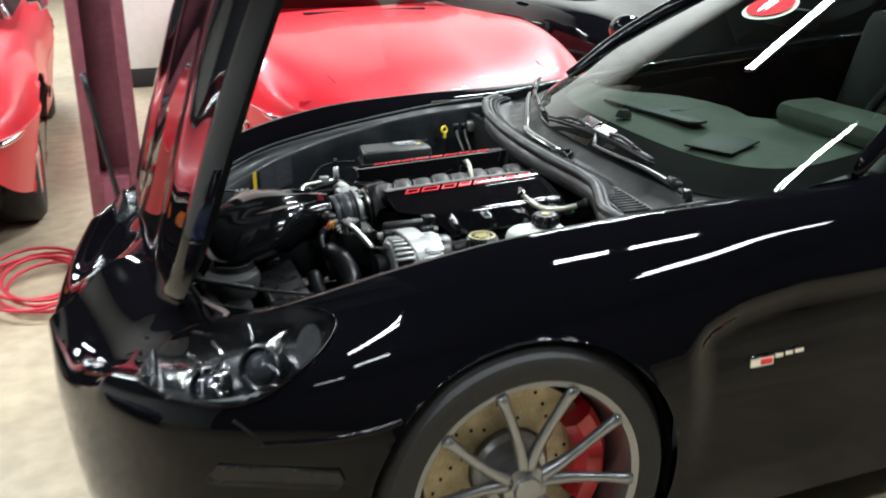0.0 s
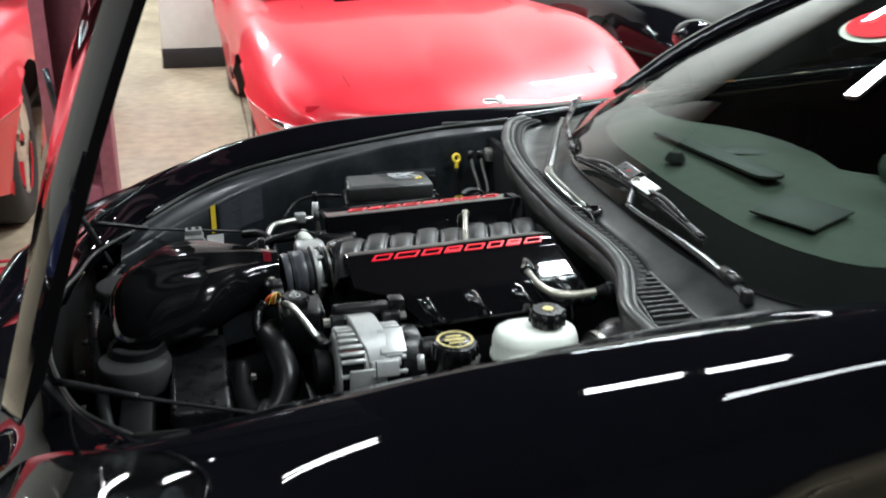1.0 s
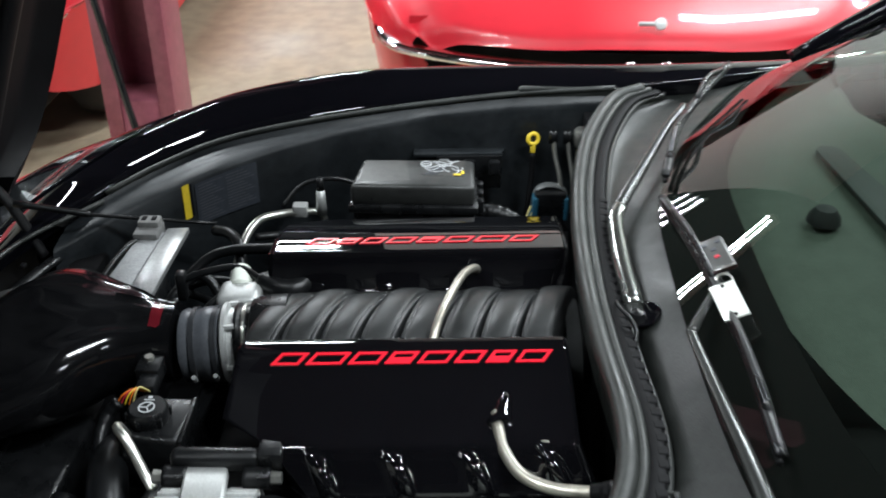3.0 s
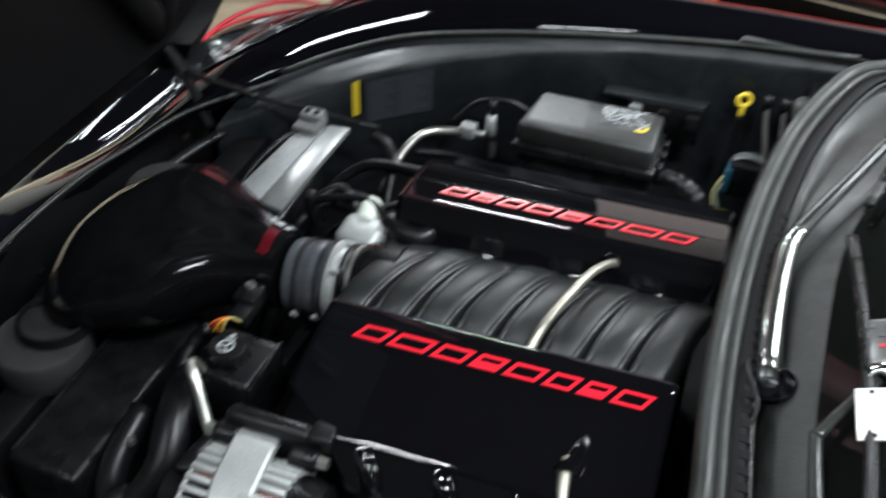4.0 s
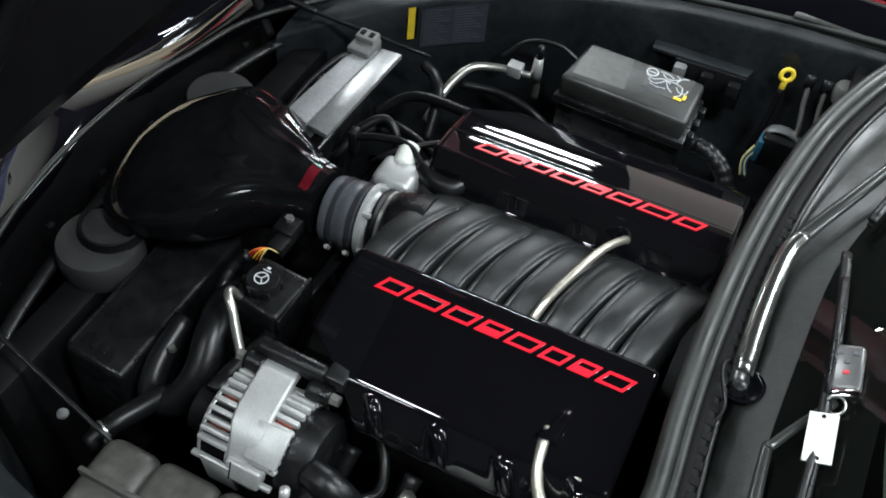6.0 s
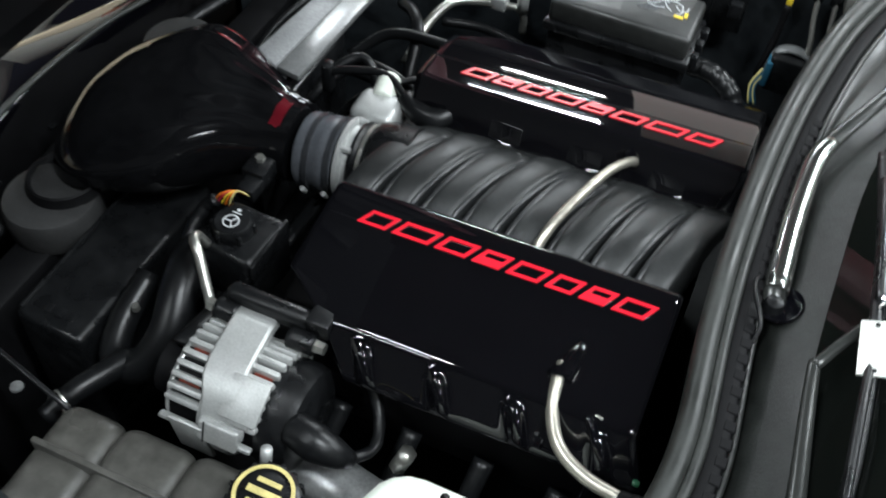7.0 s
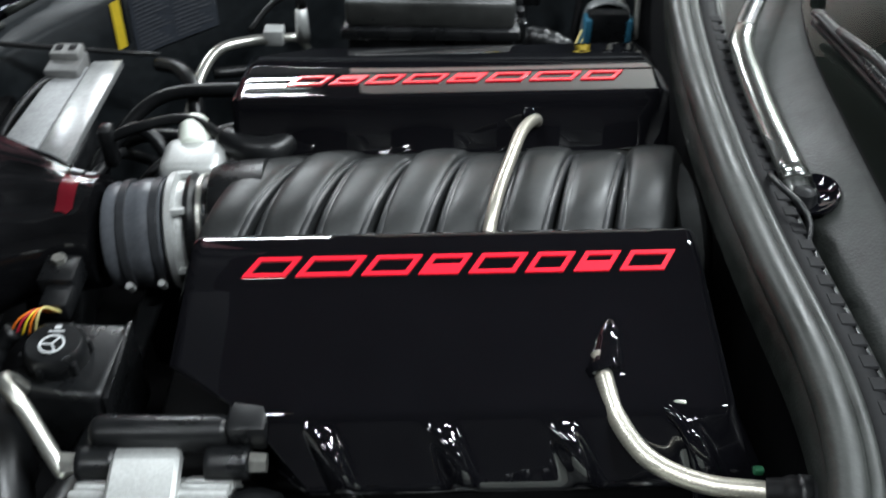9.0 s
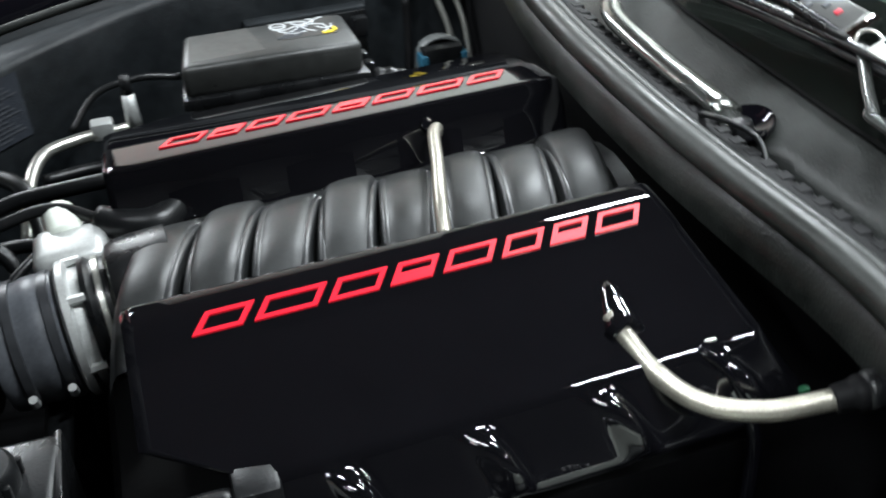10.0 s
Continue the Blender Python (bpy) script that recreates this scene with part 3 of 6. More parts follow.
# floor pan, firewall, bay sides
part("underbody", box(1.25, 0, 0.13, 4.1, 1.5, 0.04, 0.01), DULL, CAR)
part("firewall", box(0.50, 0, 0.45, 0.02, 1.34, 0.58, 0.004), DULL, CAR)
for s in (-1, 1):
    rowsl = []
    wide = [0.085, 0.082, 0.045, 0.012, 0.0] if s > 0 else [0.02, 0.02, 0.01, 0.0, 0.0]
    for x, y, z in cr([(-0.50, 0.47, 0.59), (-0.34, 0.575, 0.645), (-0.2, 0.612, 0.688), (0.04, 0.641, 0.728), (0.33, 0.654, 0.763), (0.58, 0.664, 0.776)], 6):
        w = float(np.interp(x, [-0.5, -0.28, -0.15, 0.0, 0.2], wide))
        rowsl.append([(x, s * y, z), (x, s * (y - 0.006), z - 0.010), (x, s * (y - 0.010 - w * 0.5), z - 0.013), (x, s * (y - 0.012 - w * 0.93), z - 0.018), (x, s * (y - 0.014 - w), z - 0.026), (x, s * (y - 0.015 - w), z - 0.07), (x, s * (y - 0.017 - w), z - 0.16), (x, s * (y - 0.019 - w), 0.42), (x, s * (y - 0.022 - w), 0.25)])
    part("bay_liner", grid(rowsl), LINER, CAR, "dark grey inner fender panel of the engine bay", 60)
    # channel between fender edge and liner
    part("fender_seal", sweep([(x, s * (y + 0.002), z + 0.006) for x, y, z in ((-0.44, 0.515, 0.61), (-0.34, 0.577, 0.645), (-0.2, 0.614, 0.688), (0.04, 0.642, 0.728), (0.33, 0.655, 0.764), (0.55, 0.662, 0.778))], 0.006, 8), RUBBER, CAR)

# roof, glass, tail
WS_B = [(0.90, -0.73, 0.84), (0.71, -0.715, 0.802), (0.600, -0.65, 0.792), (0.540, -0.50, 0.792), (0.522, -0.30, 0.796), (0.526, -0.05, 0.80), (0.544, 0.15, 0.80), (0.604, 0.33, 0.80), (0.695, 0.50, 0.80), (0.80, 0.65, 0.805), (0.92, 0.73, 0.82)]
WS_T = [(1.35 + 0.15 * abs(q) ** 2.5, 0.53 * q, 1.206 - 0.04 * q * q) for q in np.linspace(-1, 1, 11)]
wb, wt = cr(WS_B, 5), cr(WS_T, 5)
ws_rows = []
for k in np.linspace(0, 1, 27):
    r = wb * (1 - k) + wt * k
    r[:, 2] += 0.018 * np.sin(np.pi * k)
    ws_rows.append(r)
ws = part("windshield", face_up(grid(ws_rows)), WINDSHIELD, CAR, "green-tinted raked windshield", 60)
ws.visible_shadow = False
frit = np.array(ws_rows)
fb = [[frit[k, j] + np.array((0, 0, -0.004)) for k in range(4)] for j in range(frit.shape[1])]


def on_glass(k, q, dz):
    """A place on the windshield: k up from its foot, q across."""
    n, m_ = frit.shape[:2]
    a, b = k * (n - 1), q * (m_ - 1)
    return frit[int(a), int(b)] * (1 - a % 1) * (1 - b % 1) + frit[int(a) + 1, int(b)] * (a % 1) * (1 - b % 1) + frit[int(a), int(b) + 1] * (1 - a % 1) * (b % 1) + frit[int(a) + 1, int(b) + 1] * (a % 1) * (b % 1) + np.array((0, 0, dz))


for rr_k, zz in ((1.0, -0.010), (0.86, -0.004)):
    ov = [on_glass(0.80 + 0.085 * rr_k * math.sin(q), 0.5 + 0.075 * rr_k * math.cos(q), zz) for q in np.linspace(0, math.tau, 40, endpoint=False)]
    bb_ = bmesh.new()
    bb_.faces.new([bb_.verts.new(p) for p in ov])
    part("oval_sticker", bb_, PAPER if rr_k == 1.0 else mat("sticker_red", (0.70, 0.02, 0.04), 0.7, spec=0.1, var=0.05), ws, "oval sticker, red with a pale rim")
part("frit_band", grid(fb), mat("frit_black", (0.002, 0.002, 0.002), 0.6, spec=0.04, var=0.1), ws, "black band along the windshield foot", 60)
roof_rows = [wt + np.array((0.0, 0, 0.002))]
for x, z, k in ((1.7, 1.235, 1.0), (2.0, 1.23, 0.98), (2.3, 1.19, 0.93)):
    r = wt.copy()
    r[:, 0] = x + (wt[:, 0] - 1.35) * 0.4
    r[:, 1] *= k
    r[:, 2] = z - (1.206 - wt[:, 2]) * 0.9
    roof_rows.append(r)
part("roof", grid(cr(np.array(roof_rows).reshape(4, -1), 5).reshape(-1, *wt.shape)), BLACK, CAR, "glossy black roof", 60)
tl = roof_rows[-1]
tail = [tl]
for x, z, w in ((2.6, 1.10, 0.9), (2.9, 1.00, 0.95), (3.1, 0.955, 0.92)):
    r = tl.copy()
    r[:, 0] = x
    r[:, 1] *= w
    r[:, 2] = z - (1.19 - tl[:, 2] - 0.0) * 0.6
    tail.append(r)
part("rear_glass", face_up(grid(cr(np.array(tail).reshape(4, -1), 4).reshape(-1, *tl.shape))), SIDEGLASS, CAR, "dark rear hatch glass", 60)
part("rear_deck", box(3.2, 0, 0.93, 0.32, 0.9, 0.05, 0.02), BLACK, CAR)
for s in (-1, 1):
    a = [(0.905, s * 0.715, 0.825), (1.10, s * 0.68, 0.965), (1.30, s * 0.605, 1.085), (1.50, s * 0.53, 1.165), (1.8, s * 0.525, 1.195), (2.3, s * 0.50, 1.14)]
    part("roof_pillar", sweep(a, [0.02, 0.024, 0.026, 0.028, 0.026, 0.02], 10, 5), BLACK, CAR, "black windshield pillar and roof rail")
    lo = cr([(0.98, s * 0.735, 0.83), (1.3, s * 0.745, 0.85), (1.8, s * 0.74, 0.88), (2.25, s * 0.66, 0.92)], 5)
    hi = cr([(1.04, s * 0.69, 0.93), (1.32, s * 0.60, 1.085), (1.8, s * 0.535, 1.18), (2.25, s * 0.52, 1.13)], 5)
    g = part("side_window", face_up(grid([lo, lo * 0.5 + hi * 0.5 + np.array((0, s * 0.015, 0)), hi]), (0, s, 0.3)), SIDEGLASS, CAR, "dark side window", 60)
    g.visible_shadow = False
    part("quarter_panel", grid([cr([(2.2, s * 0.68, 0.92), (2.6, s * 0.62, 0.95), (3.05, s * 0.5, 0.955)], 4), cr([(2.2, s * 0.52, 1.15), (2.6, s * 0.47, 1.07), (3.05, s * 0.45, 0.97)], 4)]), BLACK, CAR, "", 60)

# dashboard and seats seen through the glass
dash_rows = []
for k in np.linspace(-1, 1, 49):
    y = 0.68 * k
    x0 = 0.64 + 0.27 * abs(k) ** 2.2
    xr = float(np.interp(y, [-0.68, -0.55, -0.22, -0.12, 0.0, 0.12, 0.24, 0.32, 0.40, 0.50, 0.68], [1.0, 1.17, 1.20, 1.075, 1.095, 1.10, 1.085, 1.05, 0.985, 0.955, 0.98]))
    dash_rows.append([(x0, y, 0.79), (x0 + 0.10, y, 0.808), (max(xr - 0.12, x0 + 0.11), y, 0.830 - 0.02 * abs(k)), (xr - 0.012, y, 0.833 - 0.022 * abs(k)), (xr + 0.006, y, 0.822 - 0.022 * abs(k)), (xr + 0.012, y, 0.79), (xr + 0.03, y, 0.55)])
part("dashboard", grid(dash_rows), TRIM, CAR, "grey-green textured dashboard", 60)
# two rounded defroster grilles that meet
for (ax, ay, aw), (bx, by, bw) in (((0.842, 0.295, 0.020), (0.872, -0.130, 0.036)), ((0.872, 0.120, 0.034), (0.972, 0.068, 0.034))):
    ln_ = math.hypot(bx - ax, by - ay)
    face_ = pose(ax, ay, 0.8235, 0, -2, math.degrees(math.atan2(by - ay, bx - ax)))
    outline = [(aw * math.cos(q), aw * math.sin(q)) for q in np.linspace(math.pi / 2, 1.5 * math.pi, 12)] + [(ln_ + bw * math.cos(q), bw * math.sin(q)) for q in np.linspace(-math.pi / 2, math.pi / 2, 12)]
    part("defrost_grille", prism(outline, -0.006, 0.0010, 0.0008, m=face_), GRILLEM, CAR, "dark rounded defroster grille")
part("dash_recess", box(0, 0, 0, 0.135, 0.145, 0.006, 0.002, m=pose(0.828, -0.325, 0.819, 0, -5, 22)), GRILLEM, CAR, "dark recessed panel on the dashboard")
part("sun_sensor", lathe([(0.0, 0.020), (0.014, 0.017), (0.022, 0.006), (0.024, -0.004)], 20, Matrix.Translation((0.760, 0.068, 0.822))), TRIMD, CAR, "round black dash sensor")
part("instrument_hood", box(1.19, -0.36, 0.85, 0.16, 0.40, 0.07, 0.03), TRIM, CAR)
part("steering_wheel", lathe([(0.17 + 0.016 * math.cos(q), 0.016 * math.sin(q)) for q in np.linspace(0, math.tau, 13)], 32, pose(1.42, -0.36, 0.80, 0, -68, 0), cap=False), TRIMD, CAR)
for s in (-1, 1):
    seat = part("seat", box(1.75, s * 0.36, 0.42, 0.50, 0.50, 0.16, 0.05), TRIMD, CAR, "black bucket seat")
    part("backrest", box(0, 0, 0.30, 0.14, 0.48, 0.66, 0.06, m=pose(1.98, s * 0.36, 0.42, 0, 18, 0)), TRIMD, seat)
    part("headrest", box(0, 0, 0.70, 0.10, 0.28, 0.16, 0.04, m=pose(1.98, s * 0.36, 0.42, 0, 18, 0)), TRIMD, seat)
part("rear_view_mirror", box(1.27, 0.0, 1.09, 0.03, 0.24, 0.06, 0.015), TRIMD, CAR)
part("cabin_floor", box(1.7, 0, 0.22, 1.5, 1.4, 0.04, 0.01), TRIMD, CAR)

# raised hood, hinged at the nose
HINGE, HANG = Vector((-0.65, 0, 0.60)), 68.5
HM = Matrix.Translation(HINGE) @ pose(0, 0, 0, 0, -HANG, 0)


def hood_rows(dz, shrink=0.0, foot=0.04):
    rows = []
    for k in np.linspace(0, 1, 24) ** 1.6:
        x = foot + (1.13 - foot) * k
        hw = np.interp(k, [0, 0.015, 0.04, 0.08, 0.16, 0.3, 0.5, 0.75, 1.0], [0.44, 0.49, 0.535, 0.565, 0.592, 0.61, 0.628, 0.645, 0.652]) - shrink
        r = []
        for q in np.linspace(-1, 1, 33):
            bulge = 0.045 * math.exp(-abs((abs(q) - 0.58) / 0.13) ** 1.5) * min(1, k * 2)
            dome = (0.010 + 0.012 * k) * (1 - q * q) + 0.022 * math.sin(math.pi * k)
            rim_ = -0.03 * max(0, (abs(q) - 0.93) / 0.07) ** 2
            r.append((x - 0.05 * k * (1 - q * q), q * hw, dz + dome + bulge * 0.45 + rim_))
        rows.append(r)
    return rows


hb = grid(hood_rows(0.0))
hb.transform(HM)
hood = part("hood", hb, BLACK, CAR, "raised glossy black hood, tilted forward on its nose hinges", 60)
ub = grid(hood_rows(-0.015, 0.012, 0.12))
ub.transform(HM)
part("hood_liner", ub, DULL, hood, "dull black underside panel", 60)
eb = bmesh.new()
o, i_ = hood_rows(0.0), hood_rows(-0.015, 0.012, 0.12)
for j in (0, -1):
    grid([[o[k][j] for k in range(24)], [i_[k][j] for k in range(24)]], bm=eb)
grid([o[-1], i_[-1]], bm=eb)
grid([o[0], i_[0]], bm=eb)
bmesh.ops.recalc_face_normals(eb, faces=eb.faces)
eb.transform(HM)
part("hood_edge", eb, mat("edge_black", (0.003, 0.003, 0.0035), 0.5, spec=0.05, var=0.2), hood, "black turned edge")
for s in (-1, 1):
    rb = bmesh.new()
    sweep([(0.17, s * 0.36, -0.012), (0.45, s * 0.40, 0.0), (0.9, s * 0.44, 0.002), (1.05, s * 0.46, 0.0)], 0.03, 8, rb=0.014, bm=rb)
    sweep([(0.17, s * 0.36, -0.012), (0.5, s * 0.12, 0.005), (0.95, s * 0.08, 0.005)], 0.028, 8, rb=0.014, bm=rb)
    rb.transform(HM)
    part("hood_brace", rb, DULL, hood)
    hg = sweep([(-0.60, s * 0.40, 0.70), (-0.575, s * 0.40, 0.66), (-0.55, s * 0.395, 0.61), (-0.525, s * 0.39, 0.55)], 0.013, 8, rb=0.007)
    part("hinge", hg, DULL, hood, "black steel hood hinge")
    st = sweep([(-0.56, s * 0.39, 0.66), (-0.44, s * 0.412, 0.628), (-0.43, s * 0.414, 0.625), (-0.215, s * 0.457, 0.585)], [0.0065, 0.0065, 0.0038, 0.0035], 8)
    part("gas_strut", st, HOSE, hood, "thin black gas strut")

# ---- engine bay ----
EM = Matrix.Translation((0, 0, 0.7255)) @ pose(0, 0, 0, 0, -1.8, 0)   # engine frame: u along the block, v across, w up


def eng(bm, side=-1):
    """Into the engine frame; the passenger's cover leans a little more outward."""
    if side > 0:
        bm.transform(Matrix.Translation((0, 0.110, -0.003)) @ pose(0, 0, 0, -3, 0, 0) @ Matrix.Translation((0, -0.100, 0.0)))
    bm.transform(EM)
    return bm


def pulse(u, c, h, soft=0.008):
    """1 within h of c, falling off smoothly."""
    return 1 / (1 + math.exp((abs(u - c) - h) / (soft * 0.5)))


def cover_rings(s):
    """Closed profiles of a coil cover along the engine; s: -1 driver's side, 1 passenger's."""
    rings = []
    ribs = (0.069, 0.160, 0.250, 0.342)
    for u in sorted(list(np.linspace(-0.045, 0.385, 173)) + [-0.0445, -0.043, 0.383, 0.3845]):
        end = min(u + 0.045, 0.385 - u)
        ins = 0.008 * max(0, 1 - end / 0.008) ** 2
        rib = 0.0075 * min(1, sum(pulse(u, c, 0.0085, 0.005) for c in ribs))
        scal = sum(pulse(u, c, 0.024, 0.016) for c in (0.035, 0.14, 0.245, 0.350))
        wi = -0.056 + (0.015 if s < 0 else 0.008) * scal
        prof = [(0.092, wi - 0.007), (0.085, wi - 0.005), (0.0815, wi - 0.001), (0.0835, wi + 0.004), (0.0875, wi + 0.006), (0.0945, -0.019), (0.104, -0.006), (0.108, 0.003), (0.114, 0.005), (0.135, 0.002), (0.164, -0.003), (0.1665, -0.0045), (0.170, -0.005), (0.24, -0.017),
                (0.276, -0.0235), (0.2815, -0.0243), (0.286, -0.0268), (0.289, -0.0305), (0.292 + rib * 0.5, -0.0345 + rib * 0.4), (0.301 + rib, -0.0455 + rib), (0.311 + rib, -0.0575 + rib), (0.3175 + rib * 0.7, -0.0655 + rib * 0.7), (0.3205 + rib * 0.3, -0.0695), (0.3212, -0.0735), (0.318, -0.0775), (0.285, -0.07), (0.12, -0.035)]
        if s > 0:
            # flatter strip along the edge, the top falling away behind it
            top = [(0.1125, 0.0037), (0.115, 0.0038), (0.118, 0.0037), (0.140, 0.0027), (0.160, 0.0018), (0.1635, 0.0015), (0.1665, 0.0002), (0.170, -0.0012), (0.173, -0.0016), (0.205, -0.0058), (0.240, -0.0125)]
            prof = prof[:8] + top + prof[14:]
        cu, cw = 0.19, -0.05
        back = max(0, 1 - (u + 0.045) / 0.105)
        ring = []
        for v, w in prof:
            k = min(1, max(0, (v - 0.248) / 0.038))
            k2 = min(1, max(0, (v - 0.287) / 0.034))
            ring.append(((u if s < 0 else 1.065 * u) + (0.066 * k * k * (3 - 2 * k) * 0.5 + 0.033 * k + 0.022 * k2) * back + 0.022 * k2, s * (v + (cu - v) * ins * 4), w + (cw - w) * ins * 8))
        rings.append(ring)
    return rings


def logo_bars(s, parent):
    """Eight slanted hollow red shapes in a row on the cover, no letters."""
    x, h, t, sl = 0.002, 0.0205, 0.0038, 0.62
    for k, wd in enumerate((0.0445, 0.0545, 0.047, 0.0415, 0.047, 0.040, 0.038, 0.0455)):
        b = bmesh.new()
        w0 = wd - 0.0085

        def at(a, bb, lift):
            v = 0.1575 - bb
            w = -0.003 + (0.164 - v) / 0.029 * 0.005 if s < 0 else 0.0016 + (0.164 - v) / 0.029 * 0.0013
            return (x + a + sl * bb, -v, w + lift) if s < 0 else (0.370 - x - a - sl * bb, v, w + lift)
        outer = [(0.0, 0.0), (w0, 0.0), (w0, h), (0.0, h)]
        inner = [(t * 1.2, t), (w0 - t * 1.2, t), (w0 - t * 1.2, h - t), (t * 1.2, h - t)]
        if k in (3, 6):
            inner = [(t * 1.2, h * 0.5), (w0 - t * 1.2, h * 0.5), (w0 - t * 1.2, h - t), (t * 1.2, h - t)]
        for (p, q) in ((0, 1), (1, 2), (2, 3), (3, 0)):
            top = [b.verts.new(at(*outer[p], 0.0016)), b.verts.new(at(*outer[q], 0.0016)), b.verts.new(at(*inner[q], 0.0016)), b.verts.new(at(*inner[p], 0.0016))]
            b.faces.new(top)
            for m_, n_ in ((0, 1), (2, 3)):
                e = [top[m_], top[n_]]
                lo = [b.verts.new((v.co.x, v.co.y, v.co.z - 0.003)) for v in e]
                b.faces.new((e[0], e[1], lo[1], lo[0]))
        bmesh.ops.recalc_face_normals(b, faces=b.faces)
        part("logo_bar", eng(b, s), BADGERED, parent, "", 30)
        x += wd


for s in (-1, 1):
    cb = grid(cover_rings(s), closed=True, cap=True)
    bmesh.ops.recalc_face_normals(cb, faces=cb.faces)
    base = EM @ Vector((0.17, s * 0.19, 0))
    cov = thing("coil_cover", base, "glossy black engine coil cover with a row of red slanted shapes", "engine cover", "engine covers")
    part("shell", eng(cb, s), COVERM, cov, "", 50)
    logo_bars(s, cov)
    if s < 0:
        # collar where the braided hose leaves the cover
        col = sweep([(0.301, -0.200, -0.0135), (0.300, -0.210, -0.0155), (0.298, -0.222, -0.0175), (0.295, -0.237, -0.0198), (0.292, -0.252, -0.0215)], [0.003, 0.0075, 0.0105, 0.0130, 0.0145], 22, rb=0.0022)
        mouth = lathe([(0.0, -0.010), (0.0100, -0.008), (0.0115, 0.0015), (0.0125, 0.0022), (0.0140, 0.001), (0.0146, -0.006)], 26, Matrix.Translation((0.2915, -0.2525, -0.0210)) @ pose(0, 0, 0, 98, 0, 14) @ Matrix.Diagonal((1, 0.86, 1, 1)))
        part("hose_mouth", eng(mouth), COVERM, cov, "open lip round the hose")
        part("hose_collar", eng(col), COVERM, cov, "raised black bulge over the hose fitting")
    else:
        part("hose_grommet", eng(lathe([(0.0062, 0), (0.0074, 0.003), (0.0066, 0.006), (0.005, 0.0065)], 16, pose(0.262, 0.108, -0.018, 50, 0, 0))), BLACK, cov)

# intake manifold
man_at = EM @ Vector((0.17, 0, -0.1))
man = thing("intake_manifold", man_at, "dull black ribbed intake manifold between the coil covers", "manifold")
part("plenum", eng(box(0.175, 0, -0.10, 0.42, 0.20, 0.11, 0.03, seg=4)), MANIF, man)
arch_ = cr([(0, -0.094), (0.06, -0.072), (0.16, -0.049), (0.32, -0.028), (0.5, -0.016), (0.7, -0.013), (0.85, -0.022), (1.0, -0.045)], 6)
arch_q, arch_w = arch_[:, 0], arch_[:, 1]
for k in range(8):
    u0 = -0.012 + 0.0545 * k
    hi = k % 2
    rows = []
    for q in np.linspace(0, 1, 22):
        v = 0.116 - 0.24 * q
        w = float(np.interp(q, arch_q, arch_w)) + 0.009 * hi * max(0, 1 - 1.25 * q) + 0.002
        lean = 0.062 * (0.5 - q)
        pin = 0.0235 - 0.0055 * q
        ring = []
        for a, bb in ((-1.5, -0.026), (-1.34, -0.016), (-1.16, -0.0092), (-1.05, -0.0052), (-0.96, -0.0022), (-0.84, -0.0006), (-0.5, 0.0008), (0.0, 0.0014), (0.5, 0.0008), (0.84, -0.0006), (0.96, -0.0022), (1.05, -0.0052), (1.16, -0.0092), (1.34, -0.016), (1.5, -0.026)):
            ring.append((u0 + a * pin + lean, v, w + bb))
        rows.append(ring)
    rb = grid(rows)
    grid([rows[0], [(p[0], p[1] + 0.001, -0.16) for p in rows[0]]], bm=rb)
    part("runner", face_up(eng(rb)), MANIF, man, "", 50)
    if k < 7:
        for j in (-1, 1):
            rg = sweep([(u0 + 0.02725 + 0.062 * (0.5 - q) + (0.0026 + 0.0068 * q) * j, 0.110 - 0.232 * q, float(np.interp(q, arch_q, arch_w)) - 0.0052 + 0.004 * hi * max(0, 1 - 1.25 * q) + 0.0025 * q) for q in np.linspace(0, 1, 16)], 0.0046, 10, raw=True)
            part("rib", eng(rg), RIBM, man)
part("rear_end", eng(lathe([(0.0, 0.03), (0.06, 0.026), (0.088, 0.01), (0.095, -0.01), (0.0, -0.01)], 20, pose(0.402, 0, -0.105, 0, 90, 0) @ Matrix.Diagonal((0.85, 1.1, 1, 1)))), MANIF, man)

# braided hoses
def braid(pts, r, pitch=0.0034, seg=20, turns=6):
    """A hose whose skin is woven from two crossing sets of strands."""
    path = cr(pts, 40)
    d = np.concatenate([[0], np.cumsum(np.linalg.norm(np.diff(path, axis=0), axis=1))])
    n = int(d[-1] / pitch * 5)
    s_ = np.linspace(0, d[-1], n)
    path = np.stack([np.interp(s_, d, path[:, k]) for k in range(3)], 1)
    t = np.gradient(path, axis=0)
    t /= np.linalg.norm(t, axis=1)[:, None]
    a = np.array((0.2, 0.1, 1.0))
    ang = np.linspace(0, math.tau, seg, endpoint=False)
    rows = []
    for i in range(n):
        e = np.cross(t[i], a)
        e /= np.linalg.norm(e)
        a = np.cross(e, t[i])
        ph = s_[i] / pitch * math.tau
        rows.append([path[i] + r * (1 + 0.055 * max(math.sin(ph + turns * q), math.sin(ph - turns * q))) * (math.cos(q) * e + math.sin(q) * a) for q in ang])
    return grid(rows, closed=True, cap=True)


